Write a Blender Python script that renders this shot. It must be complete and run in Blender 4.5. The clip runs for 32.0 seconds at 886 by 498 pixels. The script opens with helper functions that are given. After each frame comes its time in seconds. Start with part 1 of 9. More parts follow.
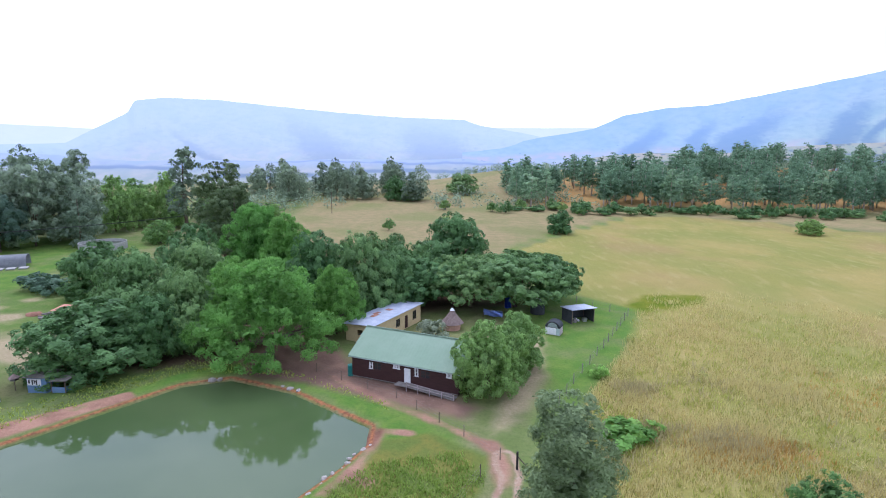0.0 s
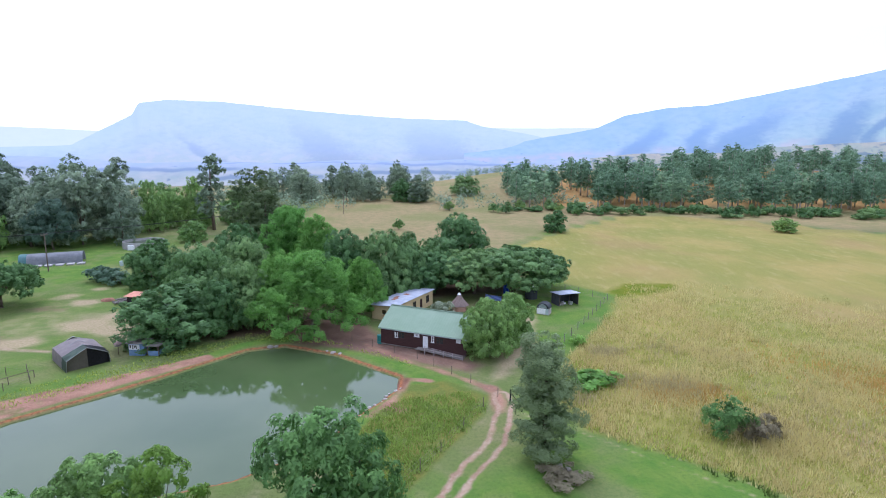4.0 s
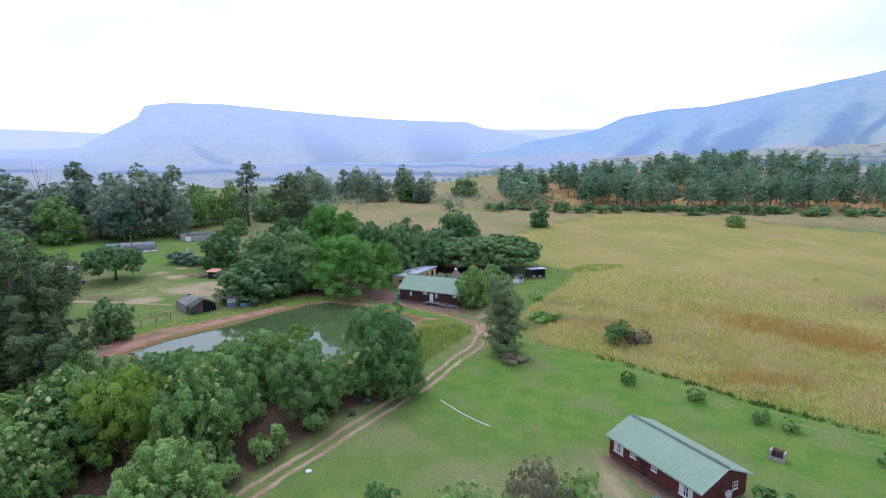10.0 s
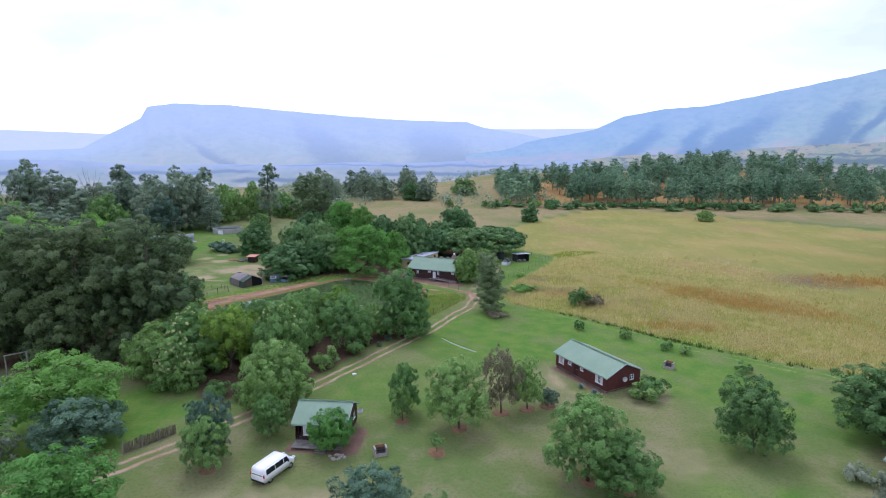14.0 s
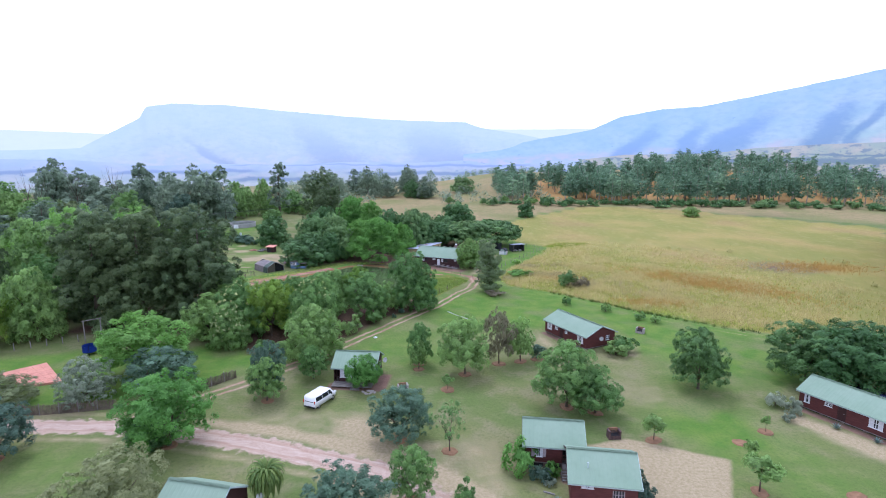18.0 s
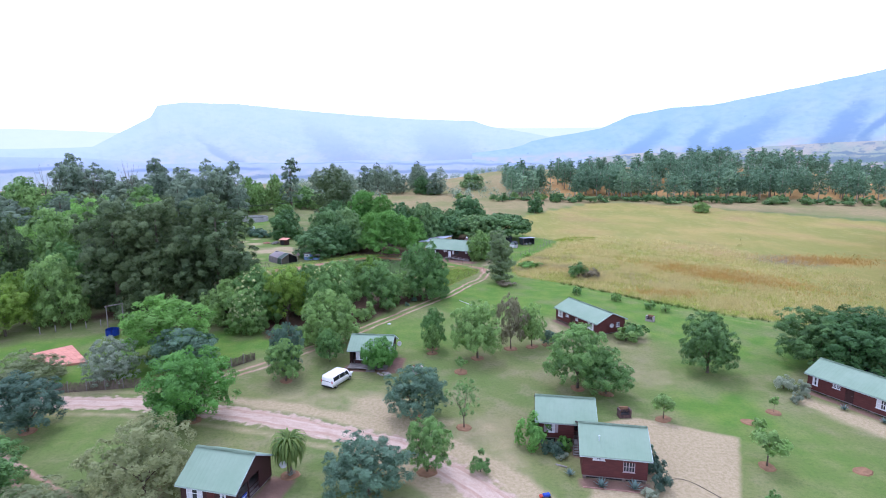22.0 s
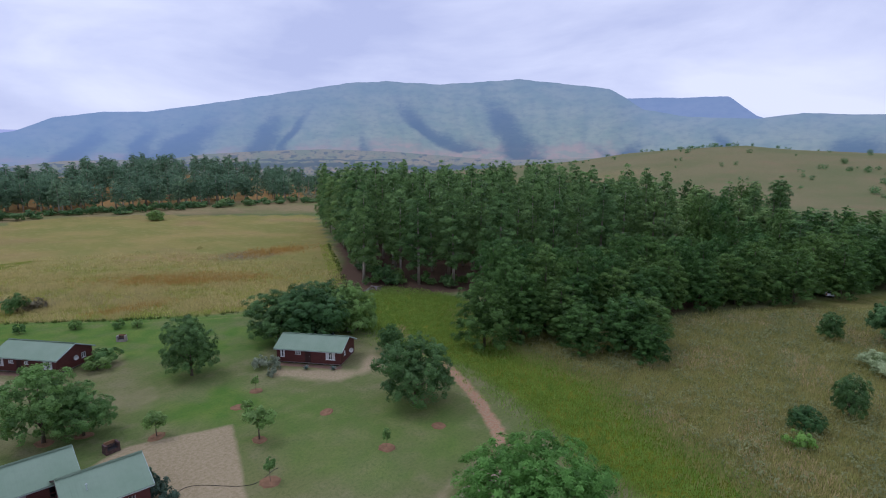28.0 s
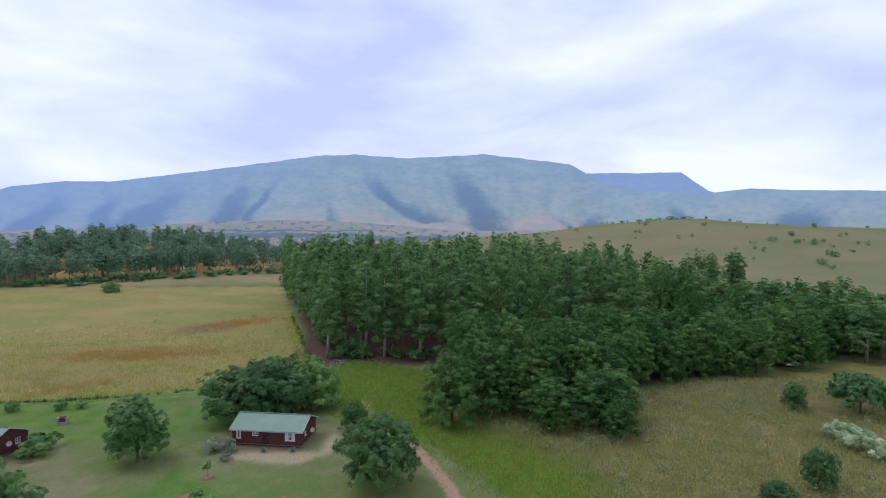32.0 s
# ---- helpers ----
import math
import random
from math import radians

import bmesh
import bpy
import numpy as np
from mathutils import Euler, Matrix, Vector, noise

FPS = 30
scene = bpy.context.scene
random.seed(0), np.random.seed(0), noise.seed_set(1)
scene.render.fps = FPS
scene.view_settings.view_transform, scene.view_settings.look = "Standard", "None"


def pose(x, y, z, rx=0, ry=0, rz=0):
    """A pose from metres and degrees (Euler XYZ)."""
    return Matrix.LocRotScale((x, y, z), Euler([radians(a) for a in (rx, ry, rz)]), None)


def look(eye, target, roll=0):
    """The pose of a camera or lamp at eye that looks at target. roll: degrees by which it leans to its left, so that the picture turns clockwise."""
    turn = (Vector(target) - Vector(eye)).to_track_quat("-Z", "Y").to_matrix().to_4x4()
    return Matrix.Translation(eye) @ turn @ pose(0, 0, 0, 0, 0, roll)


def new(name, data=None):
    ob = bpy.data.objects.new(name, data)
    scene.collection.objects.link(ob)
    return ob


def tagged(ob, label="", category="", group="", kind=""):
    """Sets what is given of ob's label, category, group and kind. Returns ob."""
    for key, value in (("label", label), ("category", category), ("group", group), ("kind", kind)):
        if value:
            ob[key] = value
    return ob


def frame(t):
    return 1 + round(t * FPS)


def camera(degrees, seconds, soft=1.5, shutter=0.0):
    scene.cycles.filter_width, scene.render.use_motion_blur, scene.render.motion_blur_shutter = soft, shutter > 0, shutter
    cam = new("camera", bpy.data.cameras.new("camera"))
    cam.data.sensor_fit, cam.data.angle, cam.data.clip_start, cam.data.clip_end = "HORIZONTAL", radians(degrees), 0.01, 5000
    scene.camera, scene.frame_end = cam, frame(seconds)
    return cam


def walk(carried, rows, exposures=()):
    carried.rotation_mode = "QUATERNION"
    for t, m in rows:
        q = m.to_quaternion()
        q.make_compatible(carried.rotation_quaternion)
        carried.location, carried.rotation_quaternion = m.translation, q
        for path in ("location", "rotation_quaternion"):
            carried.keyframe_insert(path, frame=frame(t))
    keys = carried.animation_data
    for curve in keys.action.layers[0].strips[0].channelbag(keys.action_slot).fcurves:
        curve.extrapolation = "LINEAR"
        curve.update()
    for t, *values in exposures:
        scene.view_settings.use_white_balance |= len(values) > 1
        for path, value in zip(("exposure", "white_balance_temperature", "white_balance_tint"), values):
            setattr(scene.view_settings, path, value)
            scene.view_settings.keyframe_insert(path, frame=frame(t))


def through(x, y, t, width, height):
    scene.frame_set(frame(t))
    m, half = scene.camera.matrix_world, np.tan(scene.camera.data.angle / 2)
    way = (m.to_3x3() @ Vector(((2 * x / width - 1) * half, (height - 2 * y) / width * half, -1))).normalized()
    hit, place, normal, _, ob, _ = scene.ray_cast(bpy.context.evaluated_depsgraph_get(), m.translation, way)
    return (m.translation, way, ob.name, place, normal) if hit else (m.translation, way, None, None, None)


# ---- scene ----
cam = camera(78.2, 32.0, soft=1.0)
PATH = [
    (0, (-0.328, -1.072, 27.818), (-0.394, 0.895, 27.465), 0.4),
    (0.5, (-0.573, -3.057, 27.94), (-0.637, -1.089, 27.59), 0.2),
    (1, (-0.655, -5.118, 28.187), (-0.72, -3.15, 27.837), 0.2),
    (1.5, (-0.753, -7.261, 28.49), (-0.82, -5.293, 28.14), 0.2),
    (2, (-0.947, -9.369, 28.786), (-1.014, -7.402, 28.435), 0.2),
    (2.5, (-0.96, -11.652, 29.113), (-1.03, -9.684, 28.762), 0.2),
    (3, (-1.039, -13.975, 29.404), (-1.109, -12.007, 29.053), 0.2),
    (3.5, (-1.013, -16.175, 29.622), (-1.085, -14.208, 29.27), 0.2),
    (5.5, (-0.918, -25.692, 30.455), (-0.993, -23.724, 30.103), 0.1),
    (6, (-0.997, -28.412, 30.676), (-1.072, -26.445, 30.324), 0.1),
    (6.5, (-0.889, -31.316, 30.793), (-0.964, -29.349, 30.443), 0.0),
    (7, (-0.762, -34.273, 30.972), (-0.839, -32.305, 30.624), 0.0),
    (7.5, (-0.623, -37.473, 31.155), (-0.701, -35.505, 30.808), 0.1),
    (8, (-0.375, -40.741, 31.388), (-0.455, -38.773, 31.041), 0.0),
    (8.5, (-0.312, -44.106, 31.697), (-0.391, -42.138, 31.348), -0.0),
    (9, (0.038, -47.41, 31.998), (-0.04, -45.442, 31.648), 0.1),
    (9.5, (0.354, -50.966, 32.299), (0.275, -48.999, 31.95), -0.0),
    (10, (0.676, -54.585, 32.518), (0.596, -52.618, 32.17), 0.0),
    (10.5, (0.983, -58.382, 32.773), (0.901, -56.414, 32.425), -0.1),
    (11, (1.185, -62.276, 33.04), (1.101, -60.308, 32.692), -0.0),
    (11.5, (1.247, -66.118, 33.216), (1.164, -64.15, 32.868), -0.0),
    (12, (1.391, -69.87, 33.386), (1.308, -67.902, 33.039), -0.1),
    (12.5, (1.539, -73.608, 33.796), (1.456, -71.64, 33.446), -0.1),
    (13, (1.638, -77.027, 34.015), (1.556, -75.06, 33.663), 0.0),
    (13.5, (1.789, -80.234, 34.053), (1.708, -78.267, 33.703), -0.1),
    (15.5, (1.988, -90.666, 34.164), (1.901, -88.699, 33.814), -0.1),
    (16, (1.867, -92.877, 34.225), (1.781, -90.91, 33.874), -0.1),
    (16.5, (1.674, -94.832, 34.083), (1.59, -92.864, 33.732), -0.1),
    (17, (1.302, -96.495, 34.008), (1.221, -94.528, 33.657), -0.0),
    (17.5, (1.096, -98.149, 33.938), (1.018, -96.181, 33.587), -0.0),
    (18, (0.833, -99.594, 33.813), (0.759, -97.627, 33.463), -0.1),
    (18.5, (0.572, -100.656, 33.709), (0.502, -98.689, 33.357), -0.0),
    (19, (0.301, -101.408, 33.523), (0.236, -99.441, 33.169), 0.1),
    (19.5, (0.144, -101.797, 33.234), (0.084, -99.829, 32.881), 0.0),
    (20, (0.007, -101.762, 32.977), (-0.129, -99.799, 32.622), -0.0),
    (20.5, (0.104, -101.609, 32.692), (-0.169, -99.66, 32.337), -0.0),
    (21, (0.246, -101.675, 32.46), (-0.026, -99.725, 32.106), -0.1),
    (21.5, (0.199, -101.752, 32.321), (-0.026, -99.796, 31.966), -0.1),
    (22, (0.137, -101.819, 32.203), (0.032, -99.854, 31.849), -0.1),
    (22.5, (0.153, -102.005, 32.1), (0.254, -100.039, 31.747), -0.1),
    (23, (0.02, -102.009, 31.984), (0.4, -100.077, 31.633), -0.2),
    (23.5, (-0.107, -102.046, 31.943), (0.519, -100.179, 31.594), -0.2),
    (24, (-0.245, -101.982, 31.812), (0.571, -100.189, 31.466), -0.2),
    (24.5, (-0.309, -102.041, 31.679), (0.66, -100.325, 31.337), -0.1),
    (25, (-0.39, -102.007, 31.616), (0.727, -100.382, 31.278), -0.1),
    (25.5, (-0.392, -101.984, 31.56), (0.86, -100.46, 31.225), -0.2),
    (26, (-0.354, -101.886, 31.532), (0.985, -100.438, 31.201), -0.2),
    (26.5, (-0.448, -101.896, 31.594), (0.956, -100.51, 31.265), -0.2),
    (28.5, (-0.436, -101.815, 31.889), (1.103, -100.579, 31.565), -0.0),
    (29, (-0.434, -101.895, 31.684), (1.118, -100.674, 31.369), 0.0),
    (29.5, (-0.38, -101.946, 31.606), (1.181, -100.734, 31.296), 0.0),
    (30, (-0.345, -101.921, 31.712), (1.225, -100.722, 31.402), 0.0),
    (30.5, (-0.286, -101.948, 31.864), (1.29, -100.762, 31.532), -0.1),
    (31, (-0.166, -101.945, 32.065), (1.41, -100.77, 31.699), -0.0),
    (31.5, (0.027, -101.831, 32.164), (1.615, -100.657, 31.844), 0.1),
    (32, (-0.043, -101.635, 32.156), (1.57, -100.455, 32.082), 0.2),
]
walk(cam, [(t, look(eye, target, roll)) for t, eye, target, roll in PATH],
     [(0, 0.93, 5380, 19), (6, 0.9, 5360, 19), (9, 0.72, 5380, 19), (13, 0.57, 5420, 19), (16, 0.82, 5400, 19), (19, 0.98, 5190, 24), (20, 1.0, 5150, 25), (20.6, 1.14, 5150, 25), (22, 1.08, 5160, 25),
      (23, 0.82, 5230, 24), (24, 0.40, 5300, 23), (25.5, -0.16, 5400, 22), (26.5, -0.26, 5420, 22), (29, -0.05, 5500, 20), (31, 0.05, 5560, 18), (32, 0.12, 5450, 20)])

# ---- world, sun ----
world = bpy.data.worlds.new("overcast_sky")
world.use_nodes = True
scene.world = world
wn, wl = world.node_tree.nodes, world.node_tree.links
wn.clear()
w_out = wn.new("ShaderNodeOutputWorld")
w_bg = wn.new("ShaderNodeBackground")
w_sky = wn.new("ShaderNodeTexSky")
w_sky.sky_type = "NISHITA"
w_sky.sun_disc = False
w_sky.sun_elevation, w_sky.sun_rotation = radians(52), radians(-20)
w_scale = wn.new("ShaderNodeVectorMath")
w_scale.operation = "SCALE"
w_scale.inputs[3].default_value = 0.10
w_co = wn.new("ShaderNodeTexCoord")
w_map = wn.new("ShaderNodeMapping")
w_map.inputs["Scale"].default_value = (1.0, 1.0, 3.2)
w_noise = wn.new("ShaderNodeTexNoise")
w_noise.inputs["Scale"].default_value = 2.3
w_noise.inputs["Detail"].default_value = 7.0
w_noise.inputs["Roughness"].default_value = 0.52
w_noise.inputs["Distortion"].default_value = 0.35
w_ramp = wn.new("ShaderNodeValToRGB")
w_ramp.color_ramp.elements[0].position, w_ramp.color_ramp.elements[0].color = 0.32, (0.66, 0.69, 0.84, 1)
w_ramp.color_ramp.elements[1].position, w_ramp.color_ramp.elements[1].color = 0.64, (1.06, 1.06, 1.08, 1)
w_mix = wn.new("ShaderNodeMix")
w_mix.data_type = "RGBA"
w_mix.inputs[0].default_value = 0.9
wl.new(w_co.outputs["Generated"], w_map.inputs["Vector"])
wl.new(w_map.outputs["Vector"], w_noise.inputs["Vector"])
wl.new(w_noise.outputs["Fac"], w_ramp.inputs["Fac"])
wl.new(w_sky.outputs["Color"], w_scale.inputs[0])
wl.new(w_scale.outputs["Vector"], w_mix.inputs[6])
wl.new(w_ramp.outputs["Color"], w_mix.inputs[7])
wl.new(w_mix.outputs[2], w_bg.inputs["Color"])
w_bg.inputs["Strength"].default_value = 0.92
wl.new(w_bg.outputs["Background"], w_out.inputs["Surface"])

sun = new("sun", bpy.data.lights.new("sun", "SUN"))
sun.data.energy, sun.data.angle, sun.data.color = 0.8, radians(16), (1.0, 0.95, 0.87)
sun.matrix_world = look((-20, 55, 100), (0, 0, 0))

# ---- materials ----
def material(name, rough=0.9, metal=0.0):
    m = bpy.data.materials.new(name)
    m.use_nodes = True
    b = m.node_tree.nodes["Principled BSDF"]
    b.inputs["Roughness"].default_value, b.inputs["Metallic"].default_value = rough, metal
    b.inputs["Specular IOR Level"].default_value = 0.25
    return m, m.node_tree.nodes, m.node_tree.links, b


def rgba(c):
    return (c[0], c[1], c[2], 1.0)


def mixer(nodes, links, fac, a, b, blend="MIX"):
    n = nodes.new("ShaderNodeMix")
    n.data_type, n.blend_type = "RGBA", blend
    for socket, v in ((n.inputs[0], fac), (n.inputs[6], a), (n.inputs[7], b)):
        if isinstance(v, (int, float)):
            socket.default_value = v
        elif isinstance(v, tuple):
            socket.default_value = rgba(v)
        else:
            links.new(v, socket)
    return n.outputs[2]


def noise_node(nodes, links, scale, detail=4.0, vector=None, stretch=None):
    n = nodes.new("ShaderNodeTexNoise")
    n.inputs["Scale"].default_value, n.inputs["Detail"].default_value = scale, detail
    if vector is not None:
        if stretch:
            mp = nodes.new("ShaderNodeMapping")
            mp.inputs["Scale"].default_value = stretch
            links.new(vector, mp.inputs["Vector"])
            vector = mp.outputs["Vector"]
        links.new(vector, n.inputs["Vector"])
    return n.outputs["Fac"]


def ramp(nodes, links, fac, lo, hi, a=0.0, b=1.0):
    n = nodes.new("ShaderNodeMapRange")
    n.inputs[1].default_value, n.inputs[2].default_value = lo, hi
    n.inputs[3].default_value, n.inputs[4].default_value = a, b
    n.interpolation_type = "SMOOTHSTEP"
    links.new(fac, n.inputs[0])
    return n.outputs[0]


def bump(nodes, links, bsdf, height, strength, distance):
    n = nodes.new("ShaderNodeBump")
    n.inputs["Strength"].default_value, n.inputs["Distance"].default_value = strength, distance
    links.new(height, n.inputs["Height"])
    links.new(n.outputs["Normal"], bsdf.inputs["Normal"])


def plain(name, a, b, scale=3.0, rough=0.8, metal=0.0, fine=40.0, depth=0.004, stretch=None, grime=0.45):
    """Two tones by broad stains and fine grain, with a little relief."""
    m, n, l, s = material(name, rough, metal)
    co = n.new("ShaderNodeTexCoord").outputs["Object"]
    big = noise_node(n, l, scale, 4, co, stretch)
    small = noise_node(n, l, fine, 3, co, stretch)
    c = mixer(n, l, ramp(n, l, big, 0.3, 0.7), a, b)
    c = mixer(n, l, ramp(n, l, small, 0.35, 0.75, 0.0, grime), c, tuple(0.55 * v for v in a))
    l.new(c, s.inputs["Base Color"])
    bump(n, l, s, small, 0.4, depth)
    return m


def leafy(name, dark, light, through=0.35, tip=None, clumped=None):
    """Foliage: each leaf, each spray of leaves and each tree takes its own tone."""
    m, n, l, s = material(name, 0.6)
    geo = n.new("ShaderNodeNewGeometry")
    info = n.new("ShaderNodeObjectInfo")
    co = n.new("ShaderNodeTexCoord").outputs["Object"]
    patch = noise_node(n, l, 0.45, 3, co)
    tone = geo.outputs["Random Per Island"]
    # tone also carries painted light: paler shoot tips, darker crown insides
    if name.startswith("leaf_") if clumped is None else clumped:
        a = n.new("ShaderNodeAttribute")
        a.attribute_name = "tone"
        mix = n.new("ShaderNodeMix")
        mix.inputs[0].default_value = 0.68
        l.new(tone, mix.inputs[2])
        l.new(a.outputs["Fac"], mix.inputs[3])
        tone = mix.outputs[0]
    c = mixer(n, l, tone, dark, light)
    c = mixer(n, l, ramp(n, l, patch, 0.35, 0.7, 0.0, 0.45), c, tip or tuple(1.2 * v for v in light))
    hsv = n.new("ShaderNodeHueSaturation")
    l.new(ramp(n, l, info.outputs["Random"], 0.0, 1.0, 0.82, 1.2), hsv.inputs["Value"])
    l.new(ramp(n, l, info.outputs["Random"], 0.0, 1.0, 0.515, 0.485), hsv.inputs["Hue"])
    l.new(c, hsv.inputs["Color"])
    l.new(hsv.outputs["Color"], s.inputs["Base Color"])
    t = n.new("ShaderNodeBsdfTranslucent")
    l.new(hsv.outputs["Color"], t.inputs["Color"])
    mix = n.new("ShaderNodeMixShader")
    mix.inputs[0].default_value = min(0.5, through + 0.12)
    out = n["Material Output"]
    l.new(s.outputs["BSDF"], mix.inputs[1])
    l.new(t.outputs["BSDF"], mix.inputs[2])
    l.new(mix.outputs["Shader"], out.inputs["Surface"])
    return m


M = {}
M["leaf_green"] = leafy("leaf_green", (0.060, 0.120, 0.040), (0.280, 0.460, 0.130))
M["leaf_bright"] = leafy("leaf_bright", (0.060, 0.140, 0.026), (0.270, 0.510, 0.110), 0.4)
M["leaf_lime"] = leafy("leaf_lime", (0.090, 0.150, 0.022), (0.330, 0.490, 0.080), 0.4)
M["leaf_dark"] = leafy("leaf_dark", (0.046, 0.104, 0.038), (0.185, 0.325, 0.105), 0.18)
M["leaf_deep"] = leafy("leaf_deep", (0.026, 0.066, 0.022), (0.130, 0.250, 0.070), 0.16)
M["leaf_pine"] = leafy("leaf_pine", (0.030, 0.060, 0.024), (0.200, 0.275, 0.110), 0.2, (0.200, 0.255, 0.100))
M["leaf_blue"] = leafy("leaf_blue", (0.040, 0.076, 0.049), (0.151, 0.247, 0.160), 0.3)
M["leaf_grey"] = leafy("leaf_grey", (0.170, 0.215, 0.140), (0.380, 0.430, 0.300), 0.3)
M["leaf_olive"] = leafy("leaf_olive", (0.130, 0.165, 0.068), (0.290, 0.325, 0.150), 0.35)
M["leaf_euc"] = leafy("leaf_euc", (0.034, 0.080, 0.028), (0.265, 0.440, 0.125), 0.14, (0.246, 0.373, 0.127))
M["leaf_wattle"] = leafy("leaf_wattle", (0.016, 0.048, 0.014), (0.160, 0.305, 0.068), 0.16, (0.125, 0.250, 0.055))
M["leaf_brown"] = leafy("leaf_brown", (0.170, 0.145, 0.090), (0.330, 0.290, 0.175), 0.3)
M["leaf_purple"] = leafy("leaf_purple", (0.248, 0.068, 0.369), (0.455, 0.150, 0.611), 0.3, (0.580, 0.218, 0.738))
M["leaf_white"] = leafy("leaf_white", (0.240, 0.330, 0.130), (0.620, 0.700, 0.420), 0.3)
M["leaf_thin"] = leafy("leaf_thin", (0.090, 0.135, 0.065), (0.270, 0.350, 0.160), 0.3)
M["blossom"] = leafy("blossom", (0.300, 0.360, 0.120), (0.560, 0.600, 0.280), 0.4)
M["pampas"] = leafy("pampas", (0.620, 0.580, 0.480), (0.800, 0.760, 0.660), 0.4)
M["grass_dry"] = leafy("grass_dry", (0.400, 0.365, 0.140), (0.560, 0.515, 0.215), 0.45, (0.517, 0.503, 0.176))
M["grass_green"] = leafy("grass_green", (0.231, 0.330, 0.056), (0.402, 0.476, 0.101), 0.45)
M["grass_veld"] = leafy("grass_veld", (0.240, 0.268, 0.078), (0.410, 0.410, 0.140), 0.45, (0.410, 0.372, 0.137))
M["grass_field"] = leafy("grass_field", (0.304, 0.329, 0.061), (0.486, 0.474, 0.122), 0.45)
# dark enough to paint the shadow line of the ditch
M["grass_dark"] = leafy("grass_dark", (0.040, 0.075, 0.018), (0.095, 0.150, 0.030), 0.3)
M["grass_brown"] = leafy("grass_brown", (0.420, 0.340, 0.170), (0.580, 0.480, 0.260), 0.45)
M["grass_rust"] = leafy("grass_rust", (0.500, 0.275, 0.075), (0.640, 0.390, 0.130), 0.4)
M["grass_strip"] = leafy("grass_strip", (0.190, 0.330, 0.045), (0.350, 0.455, 0.090), 0.45)
# paler, bluer leaves: the haze over far trees is painted into their colour
M["leaf_far_hazed"] = leafy("leaf_far_hazed", (0.085, 0.150, 0.095), (0.300, 0.450, 0.250), 0.3)
M["leaf_hazed"] = leafy("leaf_hazed", (0.092, 0.142, 0.098), (0.300, 0.385, 0.240), 0.25)
M["bark"] = plain("bark", (0.105, 0.080, 0.058), (0.175, 0.145, 0.110), 2.0, 0.95, 0, 18, 0.02, (1, 1, 0.25))
M["bark_pale"] = plain("bark_pale", (0.480, 0.430, 0.360), (0.300, 0.240, 0.180), 0.8, 0.85, 0, 9, 0.01, (1, 1, 0.2))
M["stain_wood"] = plain("stain_wood", (0.112, 0.034, 0.029), (0.076, 0.024, 0.021), 1.2, 0.6, 0, 16, 0.004, (1, 1, 6))
M["stain_dark"] = plain("stain_dark", (0.055, 0.024, 0.022), (0.040, 0.018, 0.017), 1.2, 0.6, 0, 16, 0.004, (1, 1, 6))
M["roof_green"] = plain("roof_green", (0.205, 0.290, 0.198), (0.232, 0.312, 0.222), 0.35, 0.75, 0.0, 2.2, 0.0005, (1, 1, 1), 0.10)
M["roof_trim"] = plain("roof_trim", (0.480, 0.560, 0.540), (0.380, 0.470, 0.440), 2, 0.5, 0, 20, 0.002)
M["roof_zinc"] = plain("roof_zinc", (0.520, 0.550, 0.640), (0.360, 0.400, 0.520), 0.6, 0.45, 0.3, 6, 0.003)
M["rust"] = plain("rust", (0.360, 0.180, 0.120), (0.240, 0.120, 0.080), 1.5, 0.9, 0, 14, 0.004)
M["plaster"] = plain("plaster", (0.620, 0.490, 0.270), (0.540, 0.420, 0.230), 0.8, 0.9, 0, 18, 0.003)
M["plaster_pink"] = plain("plaster_pink", (0.560, 0.330, 0.250), (0.500, 0.300, 0.220), 0.8, 0.9, 0, 18, 0.003)
M["white"] = plain("white", (0.780, 0.780, 0.780), (0.700, 0.710, 0.720), 3, 0.5, 0, 30, 0.001)
M["cloth_white"] = plain("cloth_white", (0.700, 0.690, 0.680), (0.560, 0.560, 0.570), 8, 0.95, 0, 24, 0.01, (6, 6, 0.3))
M["grey_wood"] = plain("grey_wood", (0.260, 0.240, 0.215), (0.170, 0.150, 0.130), 2, 0.9, 0, 22, 0.006, (1, 1, 0.3))
M["post_wood"] = plain("post_wood", (0.190, 0.150, 0.115), (0.120, 0.090, 0.070), 2, 0.9, 0, 22, 0.006)
M["steel"] = plain("steel", (0.520, 0.520, 0.530), (0.420, 0.420, 0.430), 4, 0.4, 0.8, 30, 0.001)
M["black"] = plain("black", (0.018, 0.018, 0.020), (0.030, 0.030, 0.033), 4, 0.6, 0, 30, 0.001)
M["rubber"] = plain("rubber", (0.022, 0.022, 0.022), (0.035, 0.034, 0.033), 6, 0.85, 0, 40, 0.002)
M["stone"] = plain("stone", (0.420, 0.380, 0.340), (0.300, 0.260, 0.230), 4, 0.9, 0, 18, 0.015)
M["soil"] = plain("soil", (0.290, 0.165, 0.088), (0.200, 0.115, 0.062), 1.6, 1.0, 0, 14, 0.02)
M["concrete"] = plain("concrete", (0.400, 0.390, 0.370), (0.320, 0.310, 0.295), 1.5, 0.9, 0, 20, 0.004)
M["canvas_green"] = plain("canvas_green", (0.170, 0.230, 0.175), (0.120, 0.165, 0.130), 1, 0.8, 0, 14, 0.006)
M["canvas_grey"] = plain("canvas_grey", (0.480, 0.420, 0.405), (0.390, 0.350, 0.340), 1, 0.8, 0, 14, 0.006)
